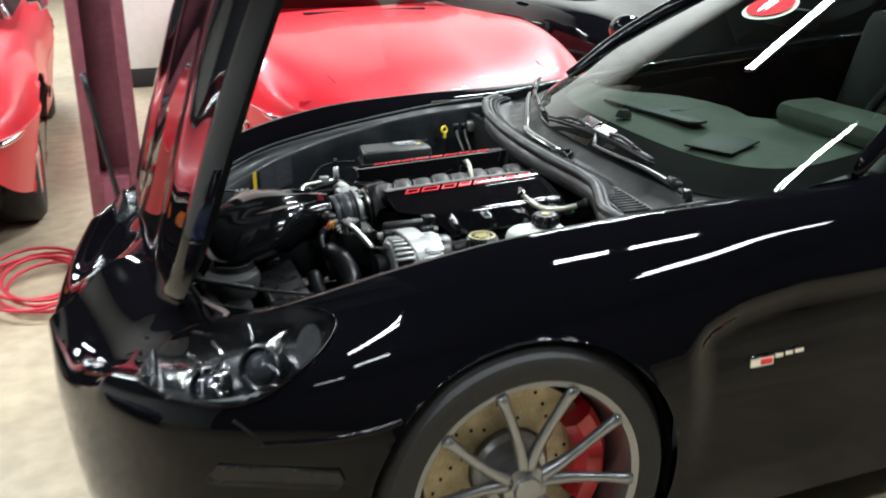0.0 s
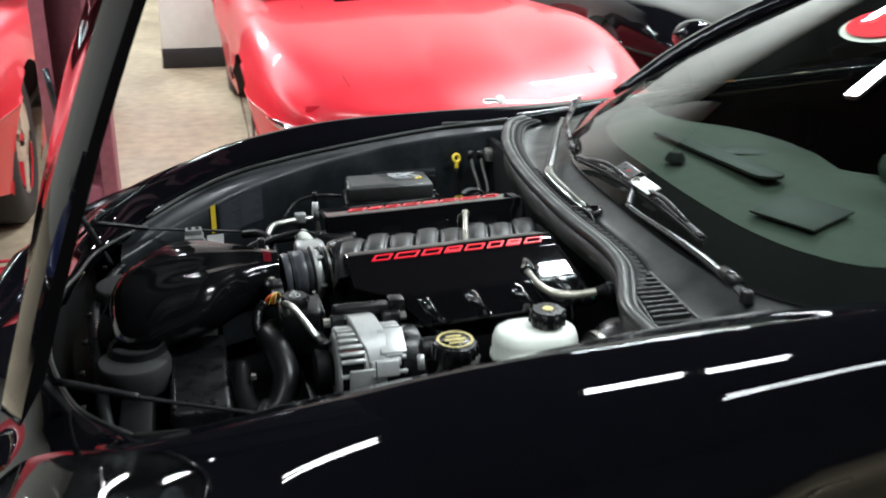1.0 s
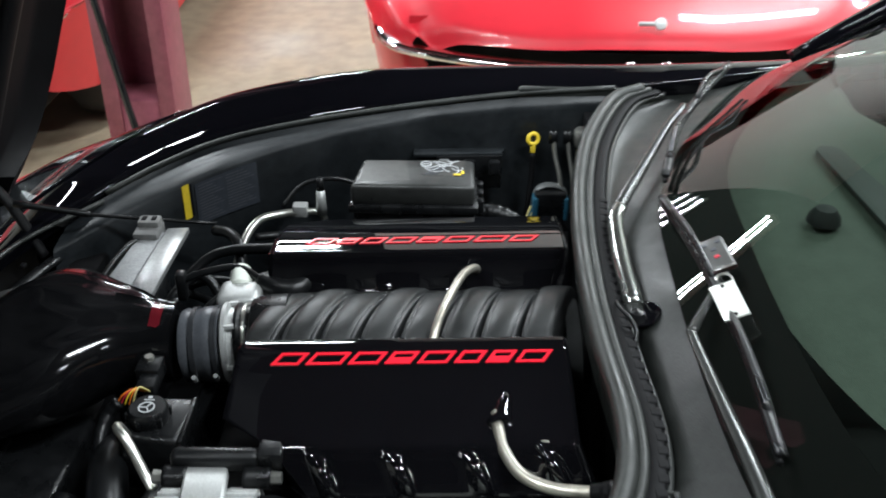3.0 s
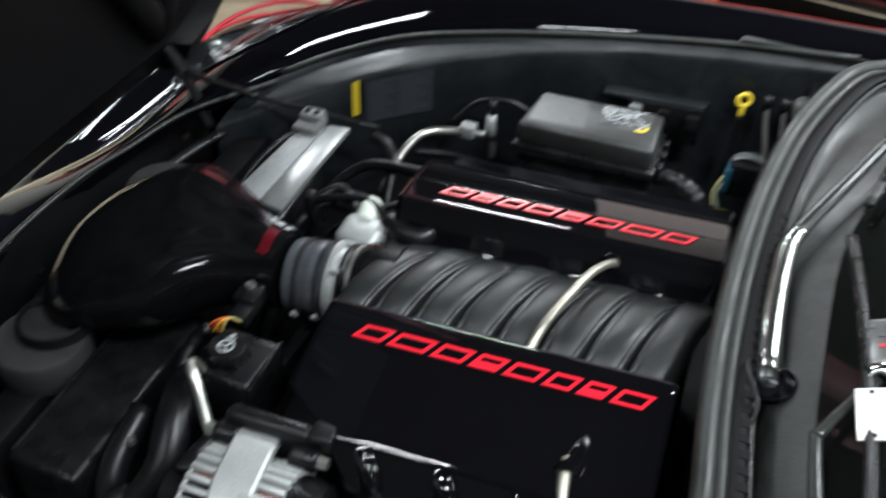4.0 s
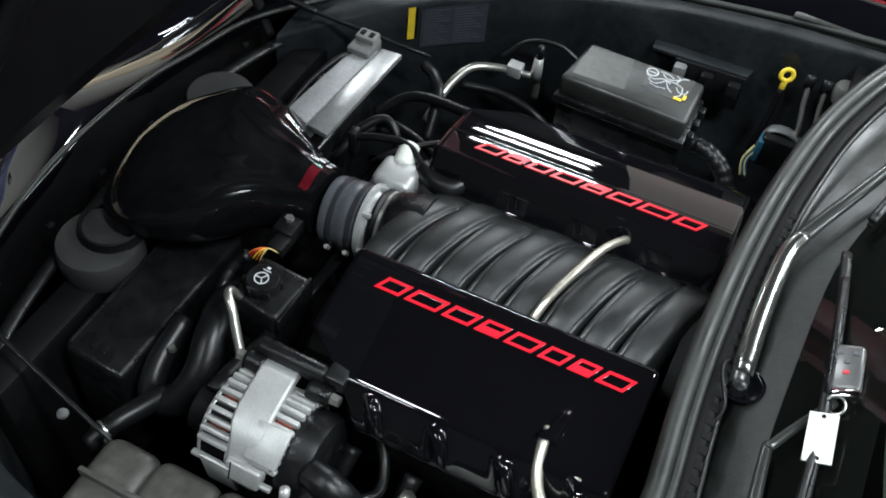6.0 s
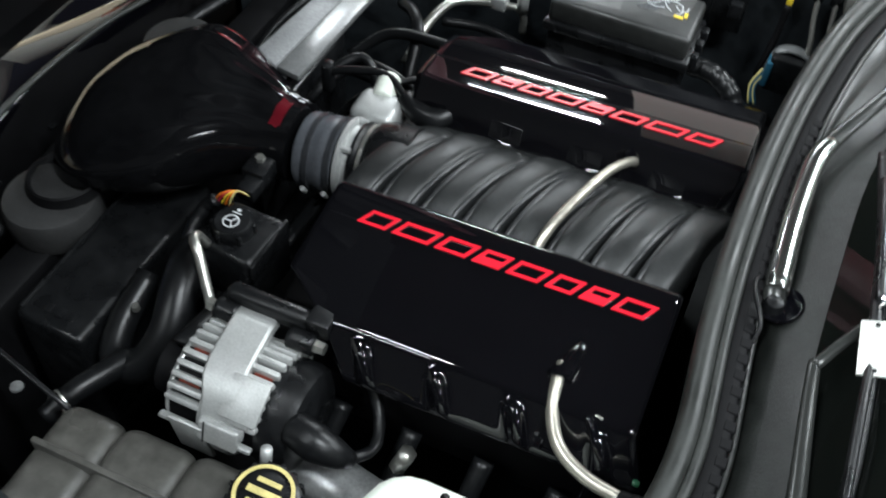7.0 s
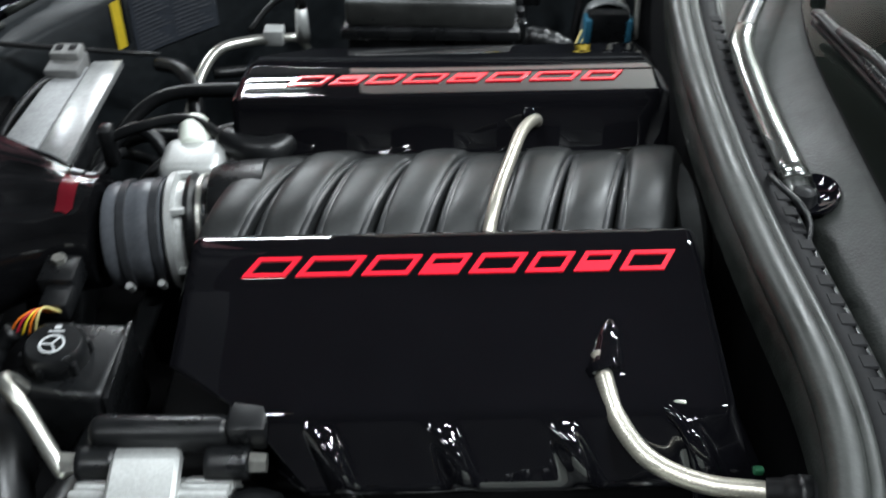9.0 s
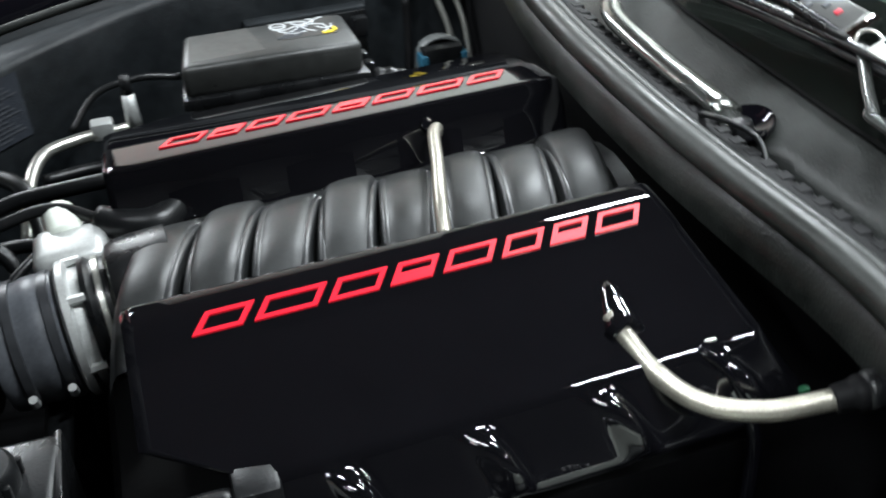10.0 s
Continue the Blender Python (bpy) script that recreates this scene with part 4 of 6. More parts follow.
solo("braided_hose", eng(braid([(0.272, 0.118, -0.044), (0.268, 0.094, -0.016), (0.250, 0.045, 0.004), (0.232, -0.02, 0.012), (0.216, -0.075, 0.007), (0.205, -0.12, -0.016)], 0.0058)), BRAID,
          "thin steel-braided hose crossing the intake manifold", "hose", "braided hoses", angle=80)
hz_ = thing("braided_hose", (0.35, -0.31, 0.69), "curved steel-braided hose leaving the cover towards the firewall", "hose", "braided hoses")
part("braid", braid([(0.289, -0.236, 0.716), (0.290, -0.256, 0.7135), (0.297, -0.288, 0.704), (0.316, -0.320, 0.697), (0.350, -0.342, 0.698), (0.392, -0.355, 0.706)], 0.0071), BRAID, hz_, "", 80)
part("end_fitting", sweep([(0.390, -0.3545, 0.7055), (0.400, -0.357, 0.708), (0.406, -0.3585, 0.709), (0.425, -0.363, 0.711)], [0.0095, 0.0105, 0.013, 0.012], 8), DULL, hz_, "black hose end fitting")
part("end_nut", sweep([(0.409, -0.359, 0.7095), (0.418, -0.361, 0.7105)], 0.0145, 6, 2), HOSE, hz_)

wl = thing("spark_plug_lead", (0.325, -0.28, 0.70), "red-tipped black plug lead tucked under the braided hose", "lead")
part("lead", sweep([(0.322, -0.272, 0.702), (0.338, -0.285, 0.706), (0.352, -0.305, 0.690), (0.358, -0.325, 0.655), (0.352, -0.338, 0.60)], 0.0055, 10), BLACK, wl)
part("red_tip", sweep([(0.311, -0.266, 0.700), (0.324, -0.273, 0.703)], 0.0045, 10, 2), CALRED, wl, "red rubber tip")
part("bright_clip", box(0.0, 0.0, 0.0, 0.022, 0.003, 0.002, 0.0008, m=pose(0.338, -0.278, 0.711, 0, -8, -12)), STEEL, wl, "thin bright clip")
part("green_plug", box(0.402, -0.315, 0.676, 0.008, 0.006, 0.007, 0.002), mat("green_plastic", (0.012, 0.08, 0.035), 0.4, var=0.2), wl, "small green plug")

# throttle body and coupling
tb = thing("throttle_body", (-0.10, 0.02, 0.60), "cast aluminium throttle body with a grey rubber coupling", "throttle body")
TM = Matrix.Translation((-0.110, 0.002, 0.640)) @ pose(0, 0, 0, 0, 86, 3)
part("coupling", lathe([(0.046, -0.045), (0.053, -0.044), (0.055, -0.038), (0.0535, -0.032), (0.0535, -0.018), (0.0555, -0.012), (0.0555, -0.002), (0.054, 0.002), (0.054, 0.012), (0.046, 0.014)], 40, TM, cap=False), mat("coupling_rubber", (0.075, 0.080, 0.090), 0.36, var=0.2, scale=30), tb, "dark grey rubber coupling")
for h in (-0.025, 0.006):
    cl = part("clamp", lathe([(0.0545, h - 0.004), (0.0563, h - 0.0036), (0.0563, h + 0.0036), (0.0545, h + 0.004)], 40, TM, cap=False), mat("clamp_band", (0.035, 0.037, 0.041), 0.35, metal=0.2, var=0.2), tb, "thin hose clamp")
    cb = bmesh.new()
    bolt((0.0, 0.0, 0.0), 0.0042, 0.012, m=pose(0, 0, 0, 30, 0, 0), bm=cb)
    bmesh.ops.translate(cb, vec=TM @ Vector((0.016, -0.060, h)), verts=cb.verts)
    part("clamp_screw", cb, ALU, cl, "small clamp screw")
part("flange", lathe([(0.046, 0.014), (0.056, 0.015), (0.060, 0.018), (0.060, 0.024), (0.052, 0.026), (0.051, 0.034), (0.04, 0.036)], 40, TM), ALU, tb)
for a in (0.4, 1.5, 2.6, 3.7, 4.8, 5.9):
    b = bolt((0, 0, 0), 0.0045, 0.014)
    b.transform(TM @ Matrix.Translation((0.056 * math.cos(a), 0.056 * math.sin(a), 0.030)))
    part("flange_rib", b, ALU, tb)
iac = box(-0.088, 0.082, 0.662, 0.066, 0.060, 0.044, 0.012, seg=3)
box(-0.088, 0.070, 0.640, 0.082, 0.020, 0.030, 0.006, bm=iac)
part("motor_housing", iac, ALU, tb, "pale cast motor housing")
part("motor_cap", sweep([(-0.090, 0.10, 0.672), (-0.094, 0.122, 0.676), (-0.097, 0.140, 0.679)], [0.018, 0.0172, 0.0165], 16), WHITEP, tb, "pale round motor cap")
part("black_ring", lathe([(0.045, 0.034), (0.056, 0.035), (0.058, 0.040), (0.054, 0.044), (0.054, 0.056), (0.062, 0.060), (0.066, 0.072), (0.066, 0.112), (0.05, 0.114)], 40, TM, cap=False), PLASTIC, tb)
part("bright_band", lathe([(0.0545, 0.046), (0.0562, 0.047), (0.0562, 0.051), (0.0545, 0.052)], 40, TM, cap=False), STEEL, tb)

# vent pipe with rubber elbow
vp = thing("vent_hose", (-0.06, 0.10, 0.70), "thin black vent pipe ending in a rubber elbow", "hose")
part("pipe", sweep([(-0.185, 0.115, 0.70), (-0.15, 0.12, 0.712), (-0.10, 0.125, 0.718), (-0.055, 0.10, 0.708)], 0.006, 8), HOSE, vp)
part("elbow", sweep([(-0.06, 0.103, 0.709), (-0.035, 0.088, 0.706), (-0.01, 0.085, 0.704), (0.008, 0.10, 0.708), (0.012, 0.125, 0.718)], [0.014, 0.016, 0.017, 0.016, 0.014], 14), HOSE, vp)
part("tee", box(-0.188, 0.115, 0.69, 0.016, 0.02, 0.05, 0.005), PLASTIC, vp)

# air intake duct
duct = thing("intake_duct", (-0.34, 0, 0.55), "large glossy black air intake duct fanning out to two filters", "intake duct")
secs = cr([(-0.165, 0.002, 0.056, 0.700, 0.115, 2.0), (-0.195, 0.0, 0.060, 0.703, 0.12, 2.1), (-0.245, 0.004, 0.086, 0.706, 0.125, 2.3), (-0.305, -0.006, 0.136, 0.714, 0.145, 2.5), (-0.37, -0.006, 0.160, 0.711, 0.155, 2.5),
           (-0.43, -0.022, 0.152, 0.695, 0.155, 2.4), (-0.48, -0.028, 0.124, 0.664, 0.14, 2.3), (-0.513, -0.024, 0.080, 0.610, 0.08, 2.0), (-0.528, -0.02, 0.035, 0.580, 0.03, 2.0)], 6)
rows = []
for x, cy, hw, zt, h, pw in secs:
    ring = []
    fan = min(1, max(0, (-0.175 - x) / 0.05)) * min(1, max(0, (x + 0.46) / 0.12))
    for a in np.linspace(0, math.tau, 64, endpoint=False):
        c, sn = math.cos(a), math.sin(a)
        y = hw * math.copysign(abs(c) ** (2 / pw), c)
        z = 0.5 * h * math.copysign(abs(sn) ** (2 / pw), sn)
        if sn > 0:
            q = y / hw
            z -= fan * 0.010 * math.exp(-((q + 0.38) / 0.16) ** 2)
            z += fan * (0.004 + 0.006 * max(0, 1 - abs(x + 0.215) / 0.06)) * (math.exp(-((q - 0.25) / 0.05) ** 2) + math.exp(-((q - 0.55) / 0.05) ** 2) + math.exp(-((q + 0.05) / 0.05) ** 2) + math.exp(-((q - 0.8) / 0.05) ** 2))
            z -= 0.022 * max(0, -q - 0.1) * min(1, max(0, (-0.26 - x) / 0.1))
        ring.append((x, cy + y, zt - h / 2 + z))
    rows.append(ring)
db = grid(rows, closed=True, cap=True)
bmesh.ops.recalc_face_normals(db, faces=db.faces)
part("duct_shell", db, mat("duct_plastic", (0.0045, 0.0046, 0.0052), 0.10, spec=0.38, var=0.25, scale=8, rvar=0.05), duct, "", 60)


def duct_at(x, a, off=0.0012):
    """A place on the duct's skin: a in degrees round its section, 90 on top."""
    k = int(np.argmin(np.abs(secs[:, 0] - x)))
    ring, n = np.array(rows[k]), 64
    f = (a / 360 * n) % n
    p = ring[int(f)] * (1 - f % 1) + ring[(int(f) + 1) % n] * (f % 1)
    c = ring.mean(0)
    d = (p - c) / np.linalg.norm(p - c)
    return tuple(p + d * off)


dec_x = [v for v in secs[:, 0] if -0.200 < v < -0.176]
part("red_flag_decal", grid([[duct_at(x, a + 3 * math.sin(400 * x)) for a in np.linspace(80, 122, 10)] for x in dec_x]), mat("decal_red", (0.10, 0.004, 0.009), 0.22, coat=0.6, var=0.1), duct, "dark red flag decal")
for a in range(4):
    for b_ in range(2):
        if (a + b_) % 2 == 0:
            xs = [v for v in secs[:, 0] if -0.205 + 0.016 * b_ < v < -0.183 + 0.016 * b_][:3]
            part("checker_decal", grid([[duct_at(x, q) for q in (46 + 6 * a, 52 + 6 * a)] for x in xs]), INK, duct)
for fx, fy, rr in ((-0.452, -0.195, 0.066), (-0.485, 0.172, 0.060)):
    f = thing("air_filter", (fx, fy, 0.42), "round dark grey pleated air filter with a rubber top", "air filter", "air filters")
    part("top", lathe([(0.0, 0.592), (rr * 0.8, 0.591), (rr * 0.95, 0.588), (rr, 0.582), (rr, 0.545), (rr * 0.96, 0.535), (0.0, 0.535)], 36, Matrix.Translation((fx, fy, 0))), mat("filter_rubber", (0.028, 0.028, 0.028), 0.5, var=0.25, scale=25), f)
    pl = bmesh.new()
    ang = np.linspace(0, math.tau, 96, endpoint=False)
    grid([[(fx + (rr * (0.93 if k % 2 else 0.84)) * math.cos(t), fy + (rr * (0.93 if k % 2 else 0.84)) * math.sin(t), z) for k, t in enumerate(ang)] for z in (0.54, 0.42)], closed=True, bm=pl)
    part("pleats", pl, DULL, f)

part("filter_neck", lathe([(0.044, 0.600), (0.047, 0.606), (0.050, 0.604), (0.052, 0.596), (0.055, 0.590)], 30, Matrix.Translation((-0.447, -0.166, 0)), cap=False), DULL, duct, "dull ring onto the filter")

# fan shroud and radiator
shr = thing("fan_shroud", (-0.34, -0.2, 0.3), "flat black plastic radiator fan shroud", "shroud")
part("cover_panel", prism([(-0.392, -0.358), (-0.285, -0.364), (-0.283, -0.06), (-0.392, -0.06)], 0.34, 0.558, 0.010, seg=3), PLASTIC, shr)
part("cover_panel", prism([(-0.392, 0.05), (-0.283, 0.05), (-0.285, 0.36), (-0.392, 0.36)], 0.34, 0.55, 0.010, seg=3), PLASTIC, shr)
part("mid_panel", box(-0.34, 0, 0.44, 0.09, 0.16, 0.18, 0.01), DULL, shr)
part("ridge", box(-0.384, -0.21, 0.560, 0.006, 0.28, 0.006, 0.002), PLASTIC, shr)
for q in range(3):
    part("moulded_mark", box(-0.352 + 0.018 * q, -0.335, 0.5595, 0.010, 0.014, 0.002, 0.0008), PLASTIC, shr)
rad = thing("radiator", (-0.46, 0, 0.2), "dark radiator core and support panel at the front of the bay", "radiator")
part("core", box(-0.45, 0, 0.36, 0.06, 0.92, 0.36, 0.01), DULL, rad)
part("support_bar", sweep([(-0.42, -0.50, 0.52), (-0.49, -0.37, 0.535), (-0.52, -0.14, 0.555), (-0.538, 0.02, 0.56), (-0.54, 0.16, 0.56), (-0.50, 0.38, 0.55), (-0.42, 0.50, 0.54)], 0.012, 8, rb=0.008), PLASTIC, rad, "black support rail behind the nose")
part("seal_strip", sweep([(-0.44, -0.50, 0.605), (-0.53, -0.385, 0.598), (-0.579, -0.255, 0.600), (-0.605, -0.125, 0.602), (-0.609, 0.0, 0.603), (-0.602, 0.125, 0.602), (-0.581, 0.22, 0.600), (-0.545, 0.36, 0.60), (-0.44, 0.50, 0.608)], 0.0045, 8), RUBBER, rad, "thin grey weatherstrip")
part("air_dam", grid([[(x, y, z) for x, y in ((-0.57, -0.45), (-0.60, -0.2), (-0.605, 0), (-0.60, 0.2), (-0.57, 0.45))] for z in (0.60, 0.45, 0.15)]), DULL, rad)
part("lower_tray", box(-0.3, 0, 0.17, 0.75, 1.2, 0.02, 0), DULL, rad)
for k in range(6):
    y = -0.33 + 0.13 * k
    part("clip", box(-0.55 + 0.9 * (y * 0.42) ** 2, y, 0.572, 0.010, 0.014, 0.006, 0.002), PLASTIC, rad)
part("bolt_cap", lathe([(0.0, 0.004), (0.008, 0.003), (0.009, 0.0)], 12, pose(-0.35, -0.425, 0.50)), SHIELD, rad, "pale round cap")
cn = thing("wiring_plug", (-0.46, -0.33, 0.50), "small yellow and white wiring plug with red wires", "plug")
part("plug_body", box(-0.472, -0.325, 0.51, 0.022, 0.016, 0.016, 0.002), YELLOW, cn)
part("plug_label", box(-0.472, -0.338, 0.512, 0.02, 0.01, 0.014, 0.001), WHITEP, cn)
part("red_wire", sweep([(-0.458, -0.327, 0.512), (-0.445, -0.335, 0.515), (-0.435, -0.345, 0.505)], 0.004, 6), REDHOSE, cn)

# coolant tank along the driver's side
tank = thing("coolant_tank", (-0.08, -0.52, 0.45), "dusty dark plastic coolant tank with moulded pillows", "coolant tank")
for a, b, zt in ((-0.225, -0.14, 0.600), (-0.145, -0.045, 0.608), (-0.05, 0.035, 0.618)):
    part("tank_pillow", box((a + b) / 2, -0.522, zt - 0.075, b - a, 0.155, 0.15, 0.022, seg=4), TANKM, tank)
part("tank_ridge", box(-0.095, -0.512, 0.60, 0.25, 0.008, 0.028, 0.003), TANKM, tank)
part("neck", lathe([(0.05, 0.56), (0.048, 0.62), (0.034, 0.65), (0.026, 0.67), (0.026, 0.69), (0.0, 0.69)], 28, Matrix.Translation((0.076, -0.505, 0))), PLASTIC, tank)
cap = part("pressure_cap", lathe([(0.034, 0.682), (0.036, 0.686), (0.0365, 0.70), (0.035, 0.709), (0.030, 0.713), (0.0, 0.714)], 32, Matrix.Translation((0.076, -0.50, 0))), PLASTIC, tank, "black pressure cap")
for k in range(16):
    a = k * math.tau / 16
    part("cap_rib", box(0.076 + 0.0365 * math.cos(a), -0.50 + 0.0365 * math.sin(a), 0.696, 0.005, 0.005, 0.02, 0.001), PLASTIC, cap)
part("cap_ring", lathe([(0.0265, 0.7142), (0.0305, 0.7142), (0.0305, 0.7150), (0.0265, 0.7150)], 32, Matrix.Translation((0.076, -0.50, 0)), cap=False), BEIGE, cap, "worn yellow printed ring")
part("cap_bars", box(0.076, -0.50, 0.7143, 0.036, 0.007, 0.0012, 0), BEIGE, cap)
part("cap_bars", box(0.076, -0.488, 0.7143, 0.026, 0.005, 0.0012, 0), BEIGE, cap)
part("cap_bars", box(0.076, -0.512, 0.7143, 0.026, 0.005, 0.0012, 0), BEIGE, cap)

# alternator
alt = thing("alternator", (-0.035, -0.36, 0.55), "cast aluminium alternator with cooling fins and a black rear cover", "alternator")
AC = Vector((-0.04, -0.362, 0.612))
AM = Matrix.Translation(AC) @ AX
part("body", lathe([(0.04, -0.068), (0.060, -0.066), (0.063, -0.062), (0.060, -0.058), (0.060, -0.022), (0.0695, -0.020), (0.071, -0.017), (0.071, 0.013), (0.0695, 0.016), (0.060, 0.018), (0.060, 0.05), (0.058, 0.053), (0.0, 0.053)], 48, AM), ALU, alt)
for x0, x1 in ((-0.062, -0.019), (0.015, 0.052)):
    # black ring over the drum puts shade into the gaps by colour
    part("fin_shade", lathe([(0.05, x0), (0.0615, x0 + 0.001), (0.0615, x1 - 0.001), (0.05, x1)], 40, AM, cap=False), DULL, alt, "dull black ring painting the shade between the fins")
    for k in range(21):
        deg = -78 + k * 11.2
        M = Matrix.Translation(AC) @ pose(0, 0, 0, deg - 90, 0, 0)
        part("fin", box((x0 + x1) / 2, 0, 0.0655, x1 - x0, 0.0072, 0.0135, 0.0026, m=M, seg=2), ALU, alt)
        if k % 3 == 1:
            part("winding", box((x0 + x1) / 2, 0.0068, 0.0615, (x1 - x0) * 0.6, 0.004, 0.003, 0.0, m=M), COPPER, alt)
# mounting web: rises over the drum and runs level to the lug
web = [(AC.y + r_ * math.cos(math.radians(a)), AC.z + r_ * math.sin(math.radians(a))) for r_, a in ((0.0735, 168), (0.0745, 150), (0.0755, 132), (0.0765, 115), (0.0775, 100))] + [(-0.345, 0.690), (-0.318, 0.689), (-0.300, 0.684), (-0.292, 0.674)]
wrows = []
for i_w, (y, z) in enumerate(web):
    hw_ = 0.019 if i_w < 3 else 0.025
    cx_ = -0.034 - 0.0026 * i_w
    e = Vector((0, y, z)) - Vector((0, AC.y if i_w < 5 else y, AC.z if i_w < 5 else z - 1))
    e = e.normalized() * 0.014
    wrows.append([(cx_ - hw_, y - e.y, z - e.z), (cx_ - hw_, y - e.y * 0.2, z - e.z * 0.2), (cx_ - hw_ + 0.003, y, z), (cx_ + hw_ - 0.003, y, z), (cx_ + hw_, y - e.y * 0.2, z - e.z * 0.2), (cx_ + hw_, y - e.y, z - e.z)])
wb_ = grid(wrows, closed=True, cap=True)
bmesh.ops.recalc_face_normals(wb_, faces=wb_.faces)
part("top_web", wb_, ALU, alt, "flat cast mounting web")
part("clamp_block", box(0.012, 0, 0.073, 0.050, 0.030, 0.014, 0.004, m=Matrix.Translation(AC) @ pose(0, 0, 0, 160 - 90, 0, 0), seg=3), ALU, alt, "split cast boss")
part("clamp_slit", box(-0.004, 0, 0.0802, 0.0016, 0.029, 0.001, 0, m=Matrix.Translation(AC) @ pose(0, 0, 0, 160 - 90, 0, 0)), DULL, alt)
part("clamp_lug", sweep([(0.034, -0.4385, 0.632), (0.034, -0.4325, 0.656)], 0.0065, 12, 2), ALU, alt)
part("flat_band", box(-0.027, 0, 0.0705, 0.046, 0.075, 0.006, 0.003, m=Matrix.Translation(AC) @ pose(0, 0, 0, 186 - 90, 0, 0)), ALU, alt, "smooth cast flat")
for a_, x_ in ((152, 0.026), (140, 0.030)):
    part("cast_step", box(x_, 0, 0.0735, 0.030, 0.014, 0.006, 0.002, m=Matrix.Translation(AC) @ pose(0, 0, 0, a_ - 90, 0, 0)), ALU, alt)
part("parting_lip", box(-0.006, 0, 0.0725, 0.116, 0.006, 0.009, 0.002, m=Matrix.Translation(AC) @ pose(0, 0, 0, 166 - 90, 0, 0)), ALU, alt, "cast parting lip")
part("cast_flat", box(0.030, 0, 0.0715, 0.046, 0.050, 0.006, 0.002, m=Matrix.Translation(AC) @ pose(0, 0, 0, 122 - 90, 0, 0)), ALU, alt, "smooth cast flat")
part("side_plug", box(0.022, -0.283, 0.690, 0.030, 0.030, 0.026, 0.004), PLASTIC, alt, "black connector")
part("bracket_arm", box(-0.043, -0.287, 0.685, 0.108, 0.024, 0.028, 0.010, seg=3), PLASTIC, alt, "black bracket arm")
part("bracket_bush", sweep([(-0.102, -0.306, 0.674), (-0.074, -0.306, 0.674)], 0.013, 14), PLASTIC, alt)
part("bracket_bush", sweep([(-0.008, -0.306, 0.674), (0.024, -0.306, 0.674)], 0.013, 14), PLASTIC, alt)
for x in (-0.108, 0.030):
    b = bolt((0, 0, 0), 0.0085, 0.013, m=AX)
    bmesh.ops.translate(b, vec=(x, -0.306, 0.674), verts=b.verts)
    part("bracket_bolt", b, STEEL, alt, "plated steel bolt")
part("rear_cover", lathe([(0.0, 0.095), (0.045, 0.093), (0.060, 0.085), (0.064, 0.07), (0.064, 0.048), (0.0, 0.048)], 32, AM), PLASTIC, alt, "black plastic rear cover")
part("terminal_boot", sweep([(0.045, -0.395, 0.648), (0.075, -0.402, 0.650), (0.098, -0.40, 0.640), (0.11, -0.39, 0.62)], [0.020, 0.022, 0.017, 0.010], 12), HOSE, alt, "black rubber terminal boot")
part("pulley", lathe([(0.03, -0.10), (0.036, -0.098), (0.036, -0.075), (0.03, -0.07)], 28, AM), DULL, alt)
part("cable", sweep([(0.11, -0.39, 0.62), (0.125, -0.36, 0.61), (0.11, -0.32, 0.62), (0.07, -0.285, 0.66), (0.045, -0.272, 0.672), (0.01, -0.262, 0.664)], 0.007, 8, wave=0.06, waves=40), HOSE, alt)

# power steering reservoir
ps = thing("steering_fluid_reservoir", (-0.143, -0.188, 0.58), "black plastic power steering fluid reservoir", "reservoir")
part("tank", prism([(-0.186, -0.226), (-0.106, -0.234), (-0.098, -0.148), (-0.184, -0.144)], 0.57, 0.664, 0.009, seg=3), PLASTIC, ps)
part("tank_rim", box(-0.104, -0.19, 0.648, 0.006, 0.088, 0.03, 0.002), PLASTIC, ps)
pc = part("cap", lathe([(0.020, 0.660), (0.0255, 0.664), (0.0262, 0.672), (0.0255, 0.680), (0.022, 0.684), (0.0, 0.6845)], 28, Matrix.Translation((-0.152, -0.192, 0))), PLASTIC, ps, "black cap with a white symbol")
for k in range(6):
    a = k * math.tau / 6 + 0.3
    part("cap_grip", box(-0.152 + 0.026 * math.cos(a), -0.192 + 0.026 * math.sin(a), 0.672, 0.006, 0.006, 0.014, 0.002), PLASTIC, pc)
part("symbol_ring", lathe([(0.0088, 0.6848), (0.0106, 0.6848), (0.0106, 0.6855), (0.0088, 0.6855)], 28, Matrix.Translation((-0.152, -0.195, 0)), cap=False), INK, pc)
sym = bmesh.new()
for a in (90, 210, 330):
    box(0, 0.0045, 0.0, 0.0016, 0.009, 0.0007, 0, m=Matrix.Translation((-0.152, -0.195, 0.6851)) @ pose(0, 0, 0, 0, 0, a), bm=sym)
part("symbol_spokes", sym, INK, pc)
part("symbol_waves", box(-0.152, -0.1805, 0.6851, 0.013, 0.0015, 0.0007, 0), INK, pc)
part("symbol_mark", box(-0.152, -0.1755, 0.6851, 0.005, 0.004, 0.0007, 0), INK, pc)
solo("steel_pipe", sweep([(-0.172, -0.222, 0.66), (-0.176, -0.232, 0.684), (-0.172, -0.244, 0.690), (-0.158, -0.257, 0.682), (-0.134, -0.282, 0.652), (-0.122, -0.295, 0.64)], 0.0065, 10), STEEL,
          "bent bare steel fluid pipe beside the reservoir", "pipe")

